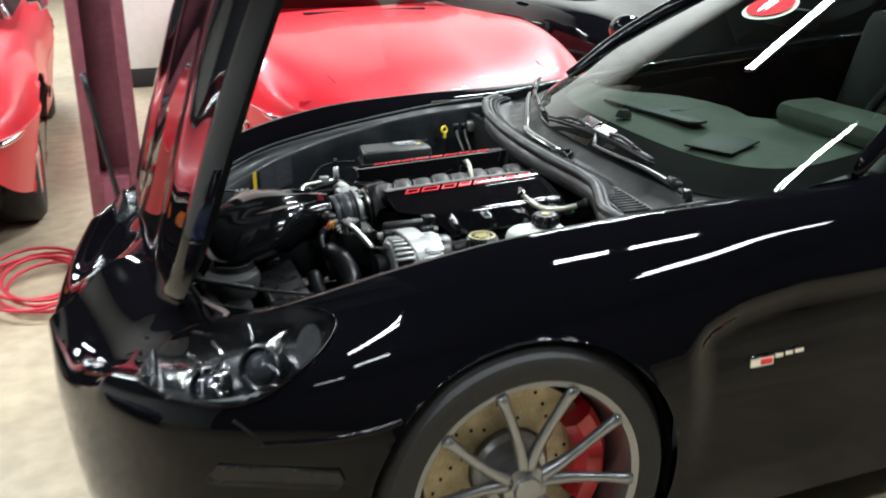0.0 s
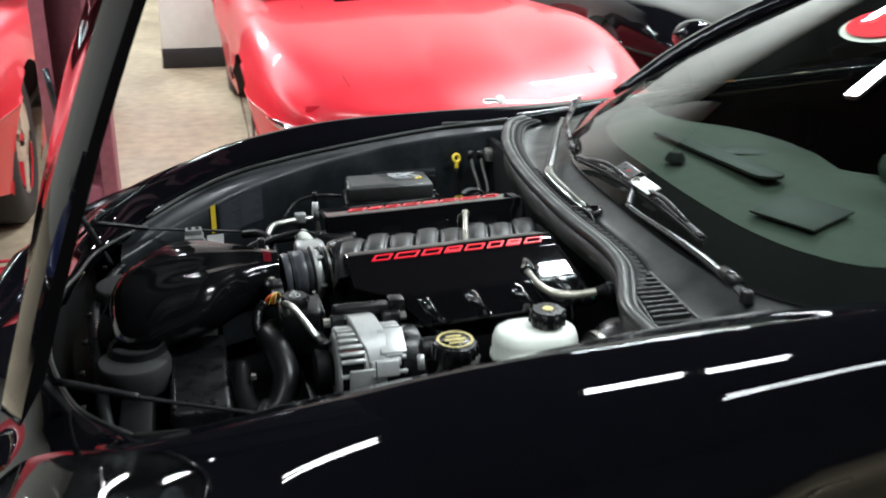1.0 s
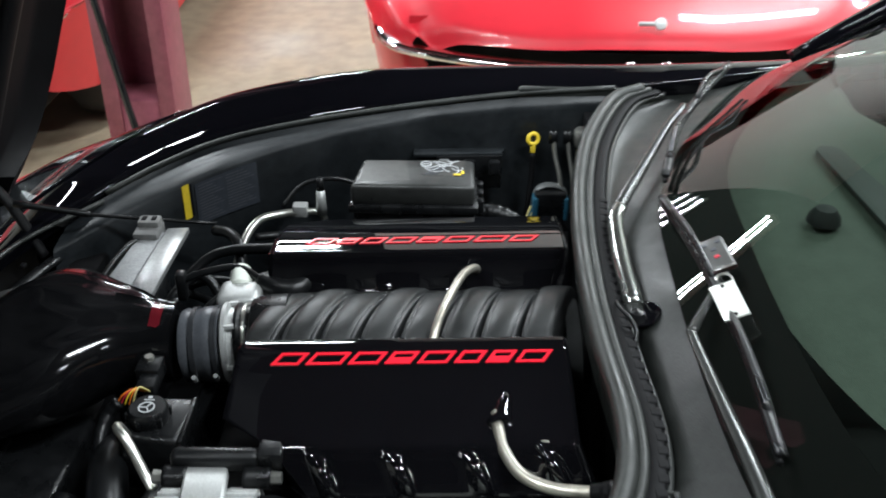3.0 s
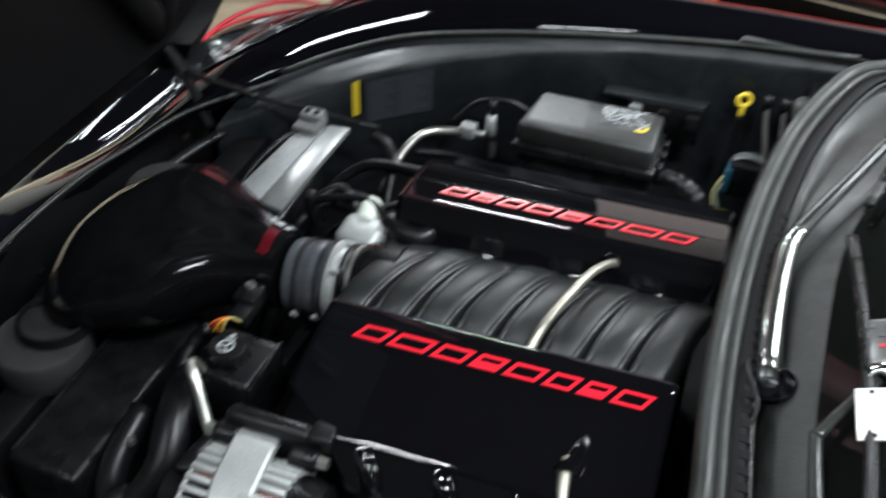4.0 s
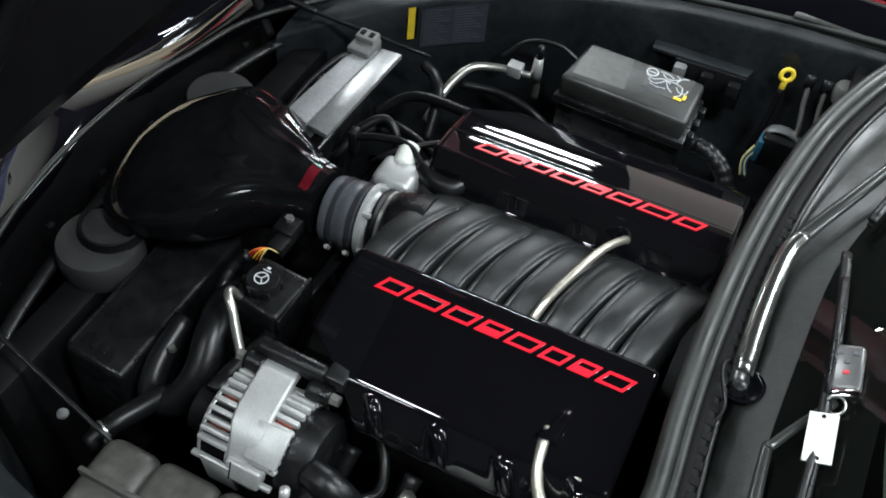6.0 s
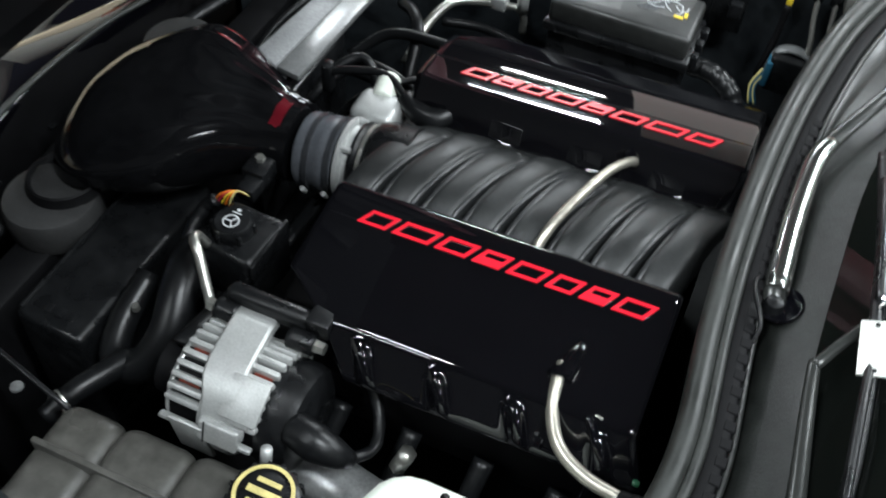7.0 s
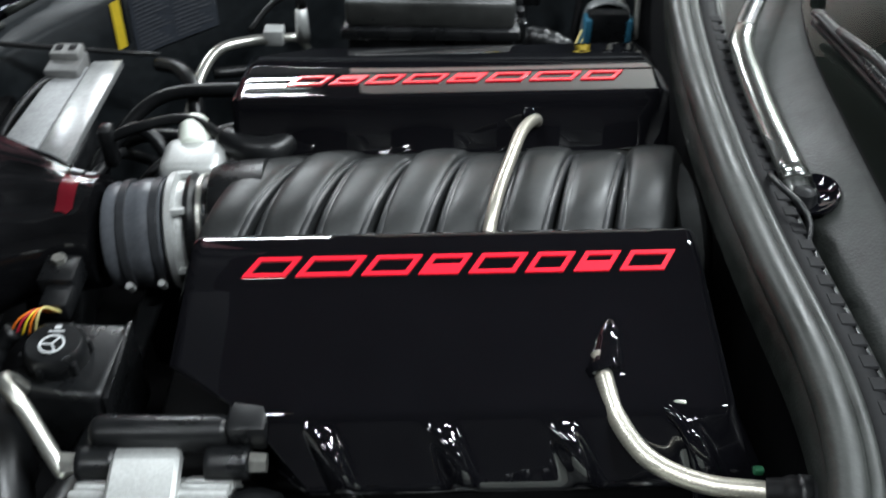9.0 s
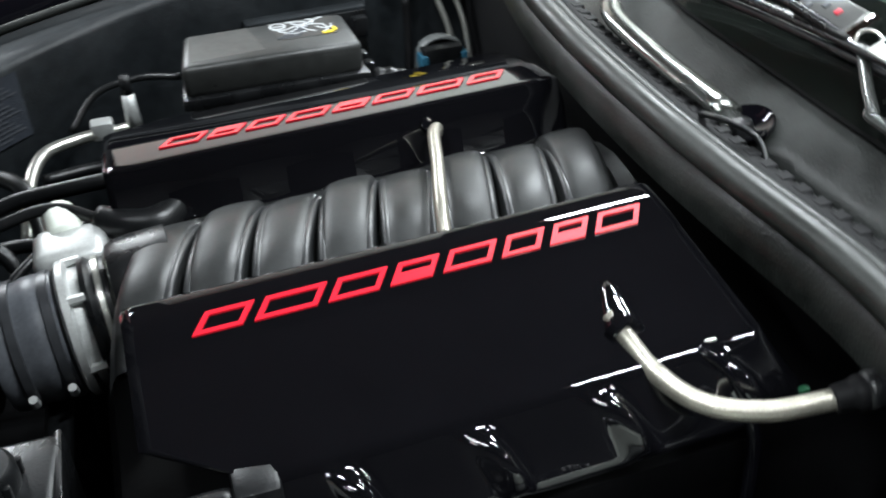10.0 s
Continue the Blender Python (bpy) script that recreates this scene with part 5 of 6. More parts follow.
# sensor, wires
sn = thing("flow_sensor", (-0.183, -0.08, 0.65), "black air flow sensor with a bundle of coloured wires", "sensor")
part("sensor_body", box(-0.182, -0.082, 0.655, 0.034, 0.036, 0.028, 0.004), PLASTIC, sn)
part("plug", box(-0.178, -0.112, 0.652, 0.026, 0.030, 0.022, 0.004), PLASTIC, sn)
b = bolt((-0.184, -0.074, 0.671), 0.0075, 0.006)
part("screw", b, STEEL, sn, "bright screw")
for k, (mt, o) in enumerate(((ORANGE, 0.0), (REDHOSE, 0.004), (YELLOW, 0.008), (ORANGE, 0.012), (BEIGE, 0.016))):
    part("wire", sweep([(-0.180 + o * 0.6, -0.126, 0.654), (-0.188 + o * 0.5, -0.136, 0.666 + o * 0.2), (-0.200 + o, -0.146, 0.664), (-0.21 + o * 1.4, -0.150, 0.650)], 0.0012, 6), mt, sn)
part("loom", sweep([(-0.205, -0.150, 0.655), (-0.22, -0.16, 0.64), (-0.225, -0.19, 0.62), (-0.21, -0.22, 0.60)], 0.009, 8, wave=0.08, waves=24), HOSE, sn)

# radiator hose
rh = thing("radiator_hose", (-0.21, -0.29, 0.5), "thick black rubber radiator hose with a branch", "hose")
part("main_hose", sweep([(-0.19, -0.16, 0.60), (-0.205, -0.21, 0.61), (-0.195, -0.26, 0.605), (-0.185, -0.31, 0.575), (-0.205, -0.345, 0.54), (-0.245, -0.35, 0.53), (-0.262, -0.31, 0.545), (-0.262, -0.24, 0.57)], [0.024, 0.025, 0.026, 0.026, 0.024, 0.021, 0.019, 0.018], 16), HOSE, rh)
part("branch_hose", sweep([(-0.225, -0.345, 0.54), (-0.24, -0.385, 0.545), (-0.255, -0.42, 0.545), (-0.27, -0.455, 0.53)], [0.017, 0.016, 0.015, 0.015], 12), HOSE, rh)
part("hose_clamp", lathe([(0.0175, -0.005), (0.0185, 0), (0.0175, 0.005)], 18, pose(-0.263, -0.438, 0.54, 60, 0, -25), cap=False), STEEL, rh, "steel hose clamp")
part("bright_fitting", box(-0.266, -0.285, 0.562, 0.008, 0.02, 0.012, 0.003), STEEL, rh)
b = bolt((-0.243, -0.297, 0.578), 0.006, 0.008)
part("nut", b, STEEL, rh)

# brake fluid reservoir
br = thing("brake_fluid_reservoir", (0.232, -0.458, 0.58), "white translucent brake fluid reservoir with a black cap", "reservoir")


def capsule(x0, x1, y0, y1, n=10, shrink=0.0):
    r = (y1 - y0) / 2 - shrink
    cy = (y0 + y1) / 2
    a = [(x1 - r - shrink + r * math.cos(t), cy + r * math.sin(t)) for t in np.linspace(-math.pi / 2, math.pi / 2, n)]
    return a + [(x0 + r + shrink + r * math.cos(t), cy + r * math.sin(t)) for t in np.linspace(math.pi / 2, 1.5 * math.pi, n)]


rws = []
for sh, z in ((0.012, 0.585), (0.006, 0.60), (0.006, 0.648)):
    rws.append([(x, y, z) for x, y in capsule(0.153, 0.312, -0.512, -0.404, shrink=sh)])
part("lower_tank", grid(rws, closed=True, cap=True), SMOKEP, br, "greyish lower tank")
rws = []
for sh, z in ((0.004, 0.645), (0.0, 0.648), (0.0, 0.655), (0.003, 0.659), (0.003, 0.680), (0.008, 0.694), (0.018, 0.701), (0.032, 0.704)):
    rws.append([(x, y, z) for x, y in capsule(0.153, 0.312, -0.512, -0.404, shrink=sh)])
part("upper_tank", grid(rws, closed=True, cap=True), WHITEP, br)
lid = part("cap", lathe([(0.024, 0.702), (0.028, 0.706), (0.0285, 0.712), (0.0285, 0.728), (0.026, 0.733), (0.0, 0.734)], 36, Matrix.Translation((0.252, -0.462, 0))), PLASTIC, br, "black knurled screw cap")
for k in range(9):
    a = k * math.tau / 9
    part("cap_lobe", sweep([(0.252 + 0.0285 * math.cos(a), -0.462 + 0.0285 * math.sin(a), 0.709), (0.252 + 0.0285 * math.cos(a), -0.462 + 0.0285 * math.sin(a), 0.730)], 0.005, 8, 2), PLASTIC, lid)
part("cap_symbol", lathe([(0.0, 0.7352), (0.0095, 0.7350), (0.0095, 0.734)], 16, Matrix.Translation((0.252, -0.462, 0))), BEIGE, lid, "worn yellow symbol")
mc = thing("master_cylinder", (0.30, -0.50, 0.5), "aluminium brake master cylinder in front of a black booster", "master cylinder")
part("cylinder", sweep([(0.20, -0.50, 0.575), (0.36, -0.485, 0.60)], 0.026, 16), ALU, mc)
part("booster", lathe([(0.0, -0.07), (0.04, -0.068), (0.055, -0.06), (0.062, -0.04), (0.075, -0.03), (0.082, -0.01), (0.082, 0.06), (0.0, 0.06)], 36, Matrix.Translation((0.39, -0.49, 0.625)) @ AX), PLASTIC, mc, "black brake booster")
part("booster_band", lathe([(0.0625, -0.058), (0.0635, -0.054), (0.0635, -0.046), (0.0625, -0.042)], 36, Matrix.Translation((0.39, -0.49, 0.625)) @ AX, cap=False), STEEL, mc)
cl = thing("clutch_fluid_reservoir", (0.27, -0.585, 0.58), "small black clutch fluid reservoir with a ribbed cap", "reservoir")
part("tank", lathe([(0.0, 0.57), (0.024, 0.572), (0.026, 0.64), (0.0, 0.64)], 24, Matrix.Translation((0.275, -0.575, 0))), SMOKEP, cl)
part("cap", lathe([(0.027, 0.638), (0.030, 0.642), (0.030, 0.656), (0.02, 0.66), (0.01, 0.67), (0.0, 0.67)], 24, Matrix.Translation((0.275, -0.575, 0))), PLASTIC, cl)

# fuse box
fb_ = thing("fuse_box", (0.155, 0.455, 0.58), "black fuse box with a scuffed lid and a pale printed diagram", "fuse box")
part("lid", prism([(0.043, 0.398), (0.268, 0.395), (0.268, 0.508), (0.058, 0.510)], 0.665, 0.706, 0.008, seg=3), mat("scuffed_lid", (0.024, 0.025, 0.024), 0.40, spec=0.65, var=0.35, scale=7, bump=0.1, bscale=300, rvar=0.14), fb_, "scuffed lid")
part("lid_rim", prism([(0.038, 0.390), (0.275, 0.387), (0.275, 0.514), (0.052, 0.516)], 0.652, 0.668, 0.004), PLASTIC, fb_)
part("base", prism([(0.046, 0.398), (0.268, 0.396), (0.268, 0.506), (0.058, 0.508)], 0.58, 0.654, 0.006), PLASTIC, fb_)
for k in range(3):
    part("latch", box(0.279, 0.415 + 0.035 * k, 0.658, 0.012, 0.018, 0.026, 0.003), PLASTIC, fb_)
for k in range(7):
    part("printed_bar", box(0.185 + 0.004 * k, 0.445 + 0.0052 * k, 0.7068, 0.03 - 0.002 * k, 0.0022, 0.0008, 0, m=None), INKDIM, fb_)
for pts in ([(0.176, 0.470), (0.186, 0.462), (0.196, 0.466), (0.206, 0.478), (0.222, 0.480), (0.236, 0.474)], [(0.222, 0.480), (0.226, 0.494), (0.218, 0.500)], [(0.236, 0.474), (0.238, 0.456), (0.230, 0.446)], [(0.206, 0.478), (0.212, 0.464), (0.222, 0.454)], [(0.19, 0.497), (0.205, 0.496), (0.216, 0.490)], [(0.170, 0.478), (0.184, 0.472), (0.200, 0.480), (0.214, 0.474)], [(0.196, 0.492), (0.206, 0.484), (0.220, 0.488), (0.232, 0.498), (0.240, 0.500)], [(0.226, 0.470), (0.234, 0.460), (0.244, 0.462), (0.246, 0.472)], [(0.182, 0.458), (0.196, 0.455), (0.210, 0.458)]):
    part("printed_line", sweep([(x, y, 0.7066) for x, y in pts], 0.0010, 6, 6), INK, fb_)
part("printed_ring", lathe([(0.0085, 0.7062), (0.0108, 0.7062), (0.0108, 0.7072), (0.0085, 0.7072)], 24, Matrix.Translation((0.178, 0.488, 0)), cap=False), INK, fb_)
part("printed_bar", box(0.178, 0.488, 0.7066, 0.014, 0.002, 0.0008, 0), INK, fb_)
part("label_patch", prism([(0.166, 0.503), (0.174, 0.440), (0.248, 0.438), (0.252, 0.503)], 0.7058, 0.7064, 0), mat("worn_label", (0.034, 0.034, 0.032), 0.35, spec=0.8, var=0.4, scale=30), fb_, "worn printed label")
part("yellow_mark", box(0.236, 0.443, 0.7072, 0.014, 0.006, 0.0012, 0), YELLOW, fb_)
part("yellow_mark", box(0.246, 0.452, 0.7072, 0.005, 0.012, 0.0012, 0), YELLOW, fb_)
part("pale_patch", prism([(0.062, 0.500), (0.058, 0.415), (0.150, 0.420), (0.140, 0.503)], 0.7056, 0.7061, 0), mat("worn_patch", (0.042, 0.042, 0.039), 0.42, spec=0.8, var=0.4, scale=10), fb_, "pale scuffed patch")
part("cable_conduit", sweep([(0.275, 0.44, 0.63), (0.31, 0.435, 0.632), (0.345, 0.42, 0.62), (0.37, 0.40, 0.59)], 0.016, 12, 10, wave=0.06, waves=22), HOSE, fb_)

# heat shield plate and module on the passenger's front corner
hs = thing("metal_module", (-0.32, 0.31, 0.45), "grey metal-cased module with a bright folded side", "module")
part("case", prism([(-0.368, 0.215), (-0.318, 0.195), (-0.305, 0.435), (-0.352, 0.405)], 0.520, 0.578, 0.006), mat("module_case", (0.30, 0.305, 0.31), 0.5, metal=0.1, var=0.25, scale=25), hs, "matte grey case")
part("folded_side", prism([(-0.314, 0.192), (-0.272, 0.186), (-0.262, 0.44), (-0.302, 0.436)], 0.570, 0.5815, 0.002), SHIELD, hs, "bright folded sheet side")
part("foot", box(-0.32, 0.31, 0.50, 0.03, 0.18, 0.09, 0.006), DULL, hs)
part("plug_base", box(-0.333, 0.424, 0.570, 0.046, 0.056, 0.040, 0.005), mat("grey_plug_base", (0.13, 0.13, 0.128), 0.5, var=0.2), hs, "grey plug housing")
part("plug", box(-0.333, 0.437, 0.590, 0.040, 0.030, 0.022, 0.004), mat("grey_plug", (0.16, 0.16, 0.155), 0.5, var=0.2), hs)
for q in range(2):
    part("plug_slot", box(-0.342 + 0.018 * q, 0.437, 0.6015, 0.009, 0.014, 0.003, 0.001), DULL, hs)
part("side_pipe", sweep([(-0.385, 0.23, 0.545), (-0.375, 0.30, 0.570), (-0.358, 0.375, 0.578), (-0.345, 0.40, 0.575)], 0.005, 8), HOSE, hs)

# pipes and valves between module and fuse box
pp = thing("air_conditioning_pipe", (-0.08, 0.45, 0.55), "bent bare aluminium pipe with a service valve", "pipe")
part("pipe", sweep([(-0.165, 0.33, 0.55), (-0.155, 0.40, 0.588), (-0.135, 0.452, 0.604), (-0.095, 0.475, 0.606), (-0.05, 0.485, 0.606)], 0.008, 10), STEEL, pp)
part("pipe", sweep([(-0.05, 0.485, 0.606), (-0.028, 0.490, 0.604), (-0.016, 0.490, 0.59), (-0.014, 0.488, 0.56)], 0.0065, 10), STEEL, pp)
part("valve", sweep([(-0.02, 0.49, 0.60), (-0.02, 0.492, 0.65)], [0.011, 0.008], 10, 2), ALU, pp)
part("valve_cap", sweep([(-0.02, 0.492, 0.65), (-0.02, 0.494, 0.675)], [0.008, 0.006], 10, 2), PLASTIC, pp)
part("joint_block", box(-0.06, 0.486, 0.61, 0.028, 0.024, 0.024, 0.003), ALU, pp)
small_hoses = []
for k, (pts, r) in enumerate((([(-0.25, 0.30, 0.56), (-0.19, 0.335, 0.60), (-0.10, 0.33, 0.615), (0.0, 0.32, 0.62), (0.10, 0.32, 0.61)], 0.012),
                              ([(-0.27, 0.25, 0.53), (-0.22, 0.27, 0.575), (-0.15, 0.245, 0.60), (-0.08, 0.22, 0.585), (-0.05, 0.20, 0.55)], 0.010),
                              ([(-0.26, 0.18, 0.50), (-0.245, 0.20, 0.58), (-0.205, 0.245, 0.61), (-0.17, 0.235, 0.59), (-0.15, 0.20, 0.53)], 0.011),
                              ([(-0.29, 0.15, 0.50), (-0.255, 0.165, 0.56), (-0.235, 0.20, 0.585), (-0.225, 0.25, 0.57), (-0.20, 0.30, 0.52)], 0.009),
                              ([(-0.21, 0.42, 0.60), (-0.175, 0.39, 0.61), (-0.15, 0.35, 0.60), (-0.14, 0.29, 0.55)], 0.013),
                              ([(-0.20, 0.13, 0.55), (-0.17, 0.16, 0.60), (-0.12, 0.205, 0.62), (-0.06, 0.26, 0.61), (0.0, 0.29, 0.58)], 0.007),
                              ([(-0.10, 0.515, 0.60), (-0.06, 0.545, 0.635), (0.0, 0.55, 0.645), (0.05, 0.52, 0.65)], 0.006),
                              ([(-0.14, 0.43, 0.58), (-0.07, 0.45, 0.575), (0.0, 0.44, 0.57), (0.05, 0.40, 0.58)], 0.010))):
    small_hoses.append(solo("rubber_hose", sweep(pts, r * 0.8, 10, 8), HOSE, "black rubber hose among the engine's pipework", "hose", "small engine hoses"))

plug = thing("wiring_plug", (0.42, 0.555, 0.55), "blue and black wiring plug with a loom", "plug")
part("plug_body", box(0.426, 0.556, 0.596, 0.062, 0.044, 0.066, 0.006), PLASTIC, plug, "black plug face")
part("arched_clamp", sweep([(0.392, 0.560, 0.588), (0.398, 0.562, 0.622), (0.414, 0.563, 0.634), (0.436, 0.563, 0.634), (0.456, 0.562, 0.622), (0.462, 0.560, 0.580)], 0.012, 10, rb=0.004), mat("clamp_grey", (0.10, 0.105, 0.105), 0.4, var=0.2), plug, "grey arched clamp")
for x_, sx in ((0.396, 0.011), (0.457, 0.009)):
    part("blue_shell", box(x_, 0.545, 0.596, sx, 0.030, 0.048, 0.003), BLUE, plug, "faded blue shell")
for k in range(5):
    part("wire", sweep([(0.388 + 0.003 * k, 0.54, 0.60), (0.378 + 0.002 * k, 0.53, 0.57), (0.385 + 0.003 * k, 0.52, 0.54)], 0.0022, 6), BEIGE if k in (0, 3) else BLUE, plug)

# dipstick and filler at the rear passenger's corner
dp = thing("dipstick", (0.39, 0.585, 0.60), "yellow ring-handled oil dipstick", "dipstick")
part("handle", lathe([(0.0105 + 0.0042 * math.cos(q), 0.0036 * math.sin(q)) for q in np.linspace(0, math.tau, 11)], 22, pose(0.389, 0.592, 0.706, 75, 0, 20), cap=False), YELLOW, dp)
part("tongue", box(0.389, 0.589, 0.686, 0.010, 0.007, 0.018, 0.002), YELLOW, dp)
part("tube", sweep([(0.389, 0.588, 0.678), (0.388, 0.58, 0.62), (0.38, 0.56, 0.55)], 0.006, 8), DULL, dp)
oc = thing("service_port", (0.488, 0.60, 0.66), "bright ribbed service port cap with black pipes", "cap")
part("port_cap", lathe([(0.0, 0.735), (0.016, 0.734), (0.019, 0.728), (0.02, 0.715), (0.016, 0.70), (0.0, 0.70)], 20, Matrix.Translation((0.488, 0.60, 0))), STEEL, oc)
for k in range(2):
    part("port_pipe", sweep([(0.43 + 0.028 * k, 0.598, 0.715), (0.435 + 0.028 * k, 0.585, 0.68), (0.445 + 0.025 * k, 0.565, 0.64), (0.45 + 0.02 * k, 0.54, 0.58)], 0.0045, 8), STEEL, oc)
    part("port_head", sweep([(0.43 + 0.028 * k, 0.60, 0.705), (0.43 + 0.028 * k, 0.602, 0.73)], 0.009, 10, 2), PLASTIC, oc)
bk = thing("bay_bracket", (0.25, 0.58, 0.68), "dark moulded bracket on the inner fender", "bracket")
part("plate", prism([(0.155, 0.575), (0.33, 0.585), (0.345, 0.64), (0.15, 0.63)], 0.668, 0.676, 0.002), LINER, bk)
part("front_face", prism([(0.20, 0.572), (0.33, 0.580), (0.33, 0.588), (0.20, 0.580)], 0.60, 0.672, 0.002), PLASTIC, bk)
for k in range(3):
    part("fitting", box(0.215 + 0.05 * k, 0.562, 0.655, 0.022, 0.018, 0.03, 0.004), PLASTIC if k else SHIELD, bk)

# engine block and accessories in the depths
blk = thing("engine_block", (0.1, 0, 0.2), "dark engine block below the covers", "engine")
part("block", box(0.17, 0, 0.42, 0.50, 0.46, 0.40, 0.03), DULL, blk)
for s in (-1, 1):
    part("valve_cover", box(0.17, s * 0.225, 0.56, 0.46, 0.13, 0.10, 0.02, m=None), DULL, blk)
    for k in range(4):
        part("plug_boot", sweep([(0.06 + 0.09 * k, s * 0.31, 0.585), (0.055 + 0.09 * k, s * 0.345, 0.55), (0.05 + 0.09 * k, s * 0.36, 0.50)], [0.013, 0.012, 0.014], 10), HOSE, blk)
    part("exhaust_manifold", sweep([(0.0, s * 0.37, 0.53), (0.10, s * 0.39, 0.535), (0.25, s * 0.40, 0.51), (0.38, s * 0.36, 0.42)], [0.026, 0.034, 0.032, 0.030], 12), SHIELD, blk, "dull metal exhaust manifold")
    if s < 0:
        part("manifold_bolt", sweep([(0.150, -0.352, 0.570), (0.160, -0.346, 0.600)], 0.011, 6, 2), STEEL, blk, "plated bolt")
        part("steering_shaft", sweep([(0.06, s * 0.45, 0.55), (0.2, s * 0.44, 0.52), (0.40, s * 0.42, 0.55)], 0.012, 8), SHIELD, blk)
part("front_pulley", lathe([(0.0, -0.02), (0.07, -0.02), (0.075, 0.0), (0.07, 0.02), (0.0, 0.02)], 28, pose(-0.12, 0.05, 0.50, 0, 90, 0)), DULL, blk)
part("belt", sweep([(-0.12, -0.36, 0.66), (-0.12, -0.15, 0.60), (-0.12, 0.12, 0.56), (-0.12, 0.2, 0.42), (-0.12, -0.3, 0.45)], 0.012, 6, rb=0.004), HOSE, blk)

# settle the passenger's side fittings
for ob_, d_ in ((fb_, (0.005, 0.011, -0.012)), (pp, (0.0, 0.01, -0.014)), (plug, (0, 0.01, -0.02)), (dp, (0.002, 0.026, -0.012)), (oc, (0, 0.012, -0.016)), (hs, (0.004, -0.016, 0.014)), (vp, (0, 0.008, -0.028)), (bk, (0, 0.03, -0.012))):
    ob_.location += Vector(d_)
for ob_ in small_hoses:
    ob_.location += Vector((0, 0.006, -0.012))

# ---- cowl, seals, wipers ----
SEAL = [(0.600, 0.655, 0.780), (0.537, 0.60, 0.779), (0.474, 0.44, 0.777), (0.440, 0.28, 0.775), (0.422, 0.12, 0.773), (0.416, -0.04, 0.770), (0.419, -0.17, 0.767), (0.427, -0.30, 0.763), (0.418, -0.39, 0.760), (0.390, -0.465, 0.755), (0.360, -0.545, 0.75), (0.358, -0.66, 0.75)]
sp = cr(SEAL, 8)
cowl = thing("cowl", (0.5, 0, 0.7), "grey plastic cowl panel below the windshield", "cowl")
gl = cr(WS_B, 8)
glass_x = lambda y: float(np.interp(y, gl[:, 1], gl[:, 0]))
glass_z = lambda y: float(np.interp(y, gl[:, 1], gl[:, 2]))
rows = []
order = np.argsort(sp[:, 1])
for y in np.linspace(-0.685, 0.685, 70):
    sx, sz = float(np.interp(y, sp[order, 1], sp[order, 0])), float(np.interp(y, sp[order, 1], sp[order, 2]))
    gx, gz = glass_x(y), glass_z(y)
    rows.append([(sx - 0.004, y, sz - 0.05), (sx - 0.002, y, sz - 0.008), (sx + 0.02, y, sz - 0.006), (sx + 0.032, y, sz + 0.001), (sx + 0.037, y, sz - 0.004), (sx + 0.05, y, sz - 0.016), (sx + (gx - sx) * 0.45, y, sz - 0.014), (sx + (gx - sx) * 0.72, y, sz + (gz - sz) * 0.3 - 0.008),
                 (sx + (gx - sx) * 0.9, y, sz + (gz - sz) * 0.65 - 0.004), (gx + 0.01, y, gz - 0.006)])
part("cowl_panel", grid(rows), COWLM, cowl, "", 55)
seal = part("bulb_seal", sweep([p + np.array((0.0, 0, 0.006)) for p in sp], 0.0125, 12, raw=True), RUBBER, cowl, "soft grey rubber bulb seal")
part("seal_lip", sweep([p + np.array((0.017, 0, 0.004)) for p in sp], 0.007, 8, raw=True), RUBBER, cowl, "grey seal lip")
part("seal_lip", sweep([p + np.array((0.046, 0, -0.006)) for p in sp], 0.005, 8, raw=True), COWLM, cowl)
part("clip_channel", sweep([p + np.array((0.0325, 0, 0.0012)) for p in sp], 0.011, 8, rb=0.0035, raw=True), DULL, cowl, "dark clip channel")
tooth = bmesh.new()
bmesh.ops.create_cube(tooth, size=1)
bmesh.ops.scale(tooth, vec=(0.013, 0.0135, 0.0055), verts=tooth.verts)
bmesh.ops.bevel(tooth, geom=tooth.edges[:], offset=0.0015, segments=1, affect="EDGES")
tooth_me = bpy.data.meshes.new("clip_tooth")
tooth.to_mesh(tooth_me)
tooth.free()
tooth_me.materials.append(DULL)
dist = np.concatenate([[0], np.cumsum(np.linalg.norm(np.diff(sp, axis=0), axis=1))])
for d in np.arange(0.50, dist[-1] - 0.20, 0.0205):
    p = [float(np.interp(d, dist, sp[:, i])) for i in range(3)]
    o = new("clip_tooth", tooth_me)
    o.parent = cowl
    o.location = Vector((p[0] + 0.0385, p[1], p[2] + 0.0025)) - cowl.location
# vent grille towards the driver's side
# flat black sheet below the slats paints the shade inside the vent
vent = part("vent_shade", prism([(0.420, -0.41), (0.464, -0.412), (0.452, -0.605), (0.383, -0.600)], 0.748, 0.7515, 0.001), DULL, cowl, "dull black sheet standing in for the shaded vent opening")
for k in range(10):
    y = -0.42 - 0.0185 * k
    x0, x1 = 0.415 - 0.0034 * k, 0.466 - 0.0012 * k
    part("vent_slat", box((x0 + x1) / 2, y, 0.757, x1 - x0, 0.0042, 0.010, 0.0012, seg=1), COWLM, cowl)
part("vent_rim", sweep([(0.414, -0.405, 0.757), (0.468, -0.407, 0.757), (0.456, -0.612, 0.758), (0.376, -0.606, 0.757), (0.414, -0.405, 0.757)], 0.004, 8, raw=True), COWLM, cowl)
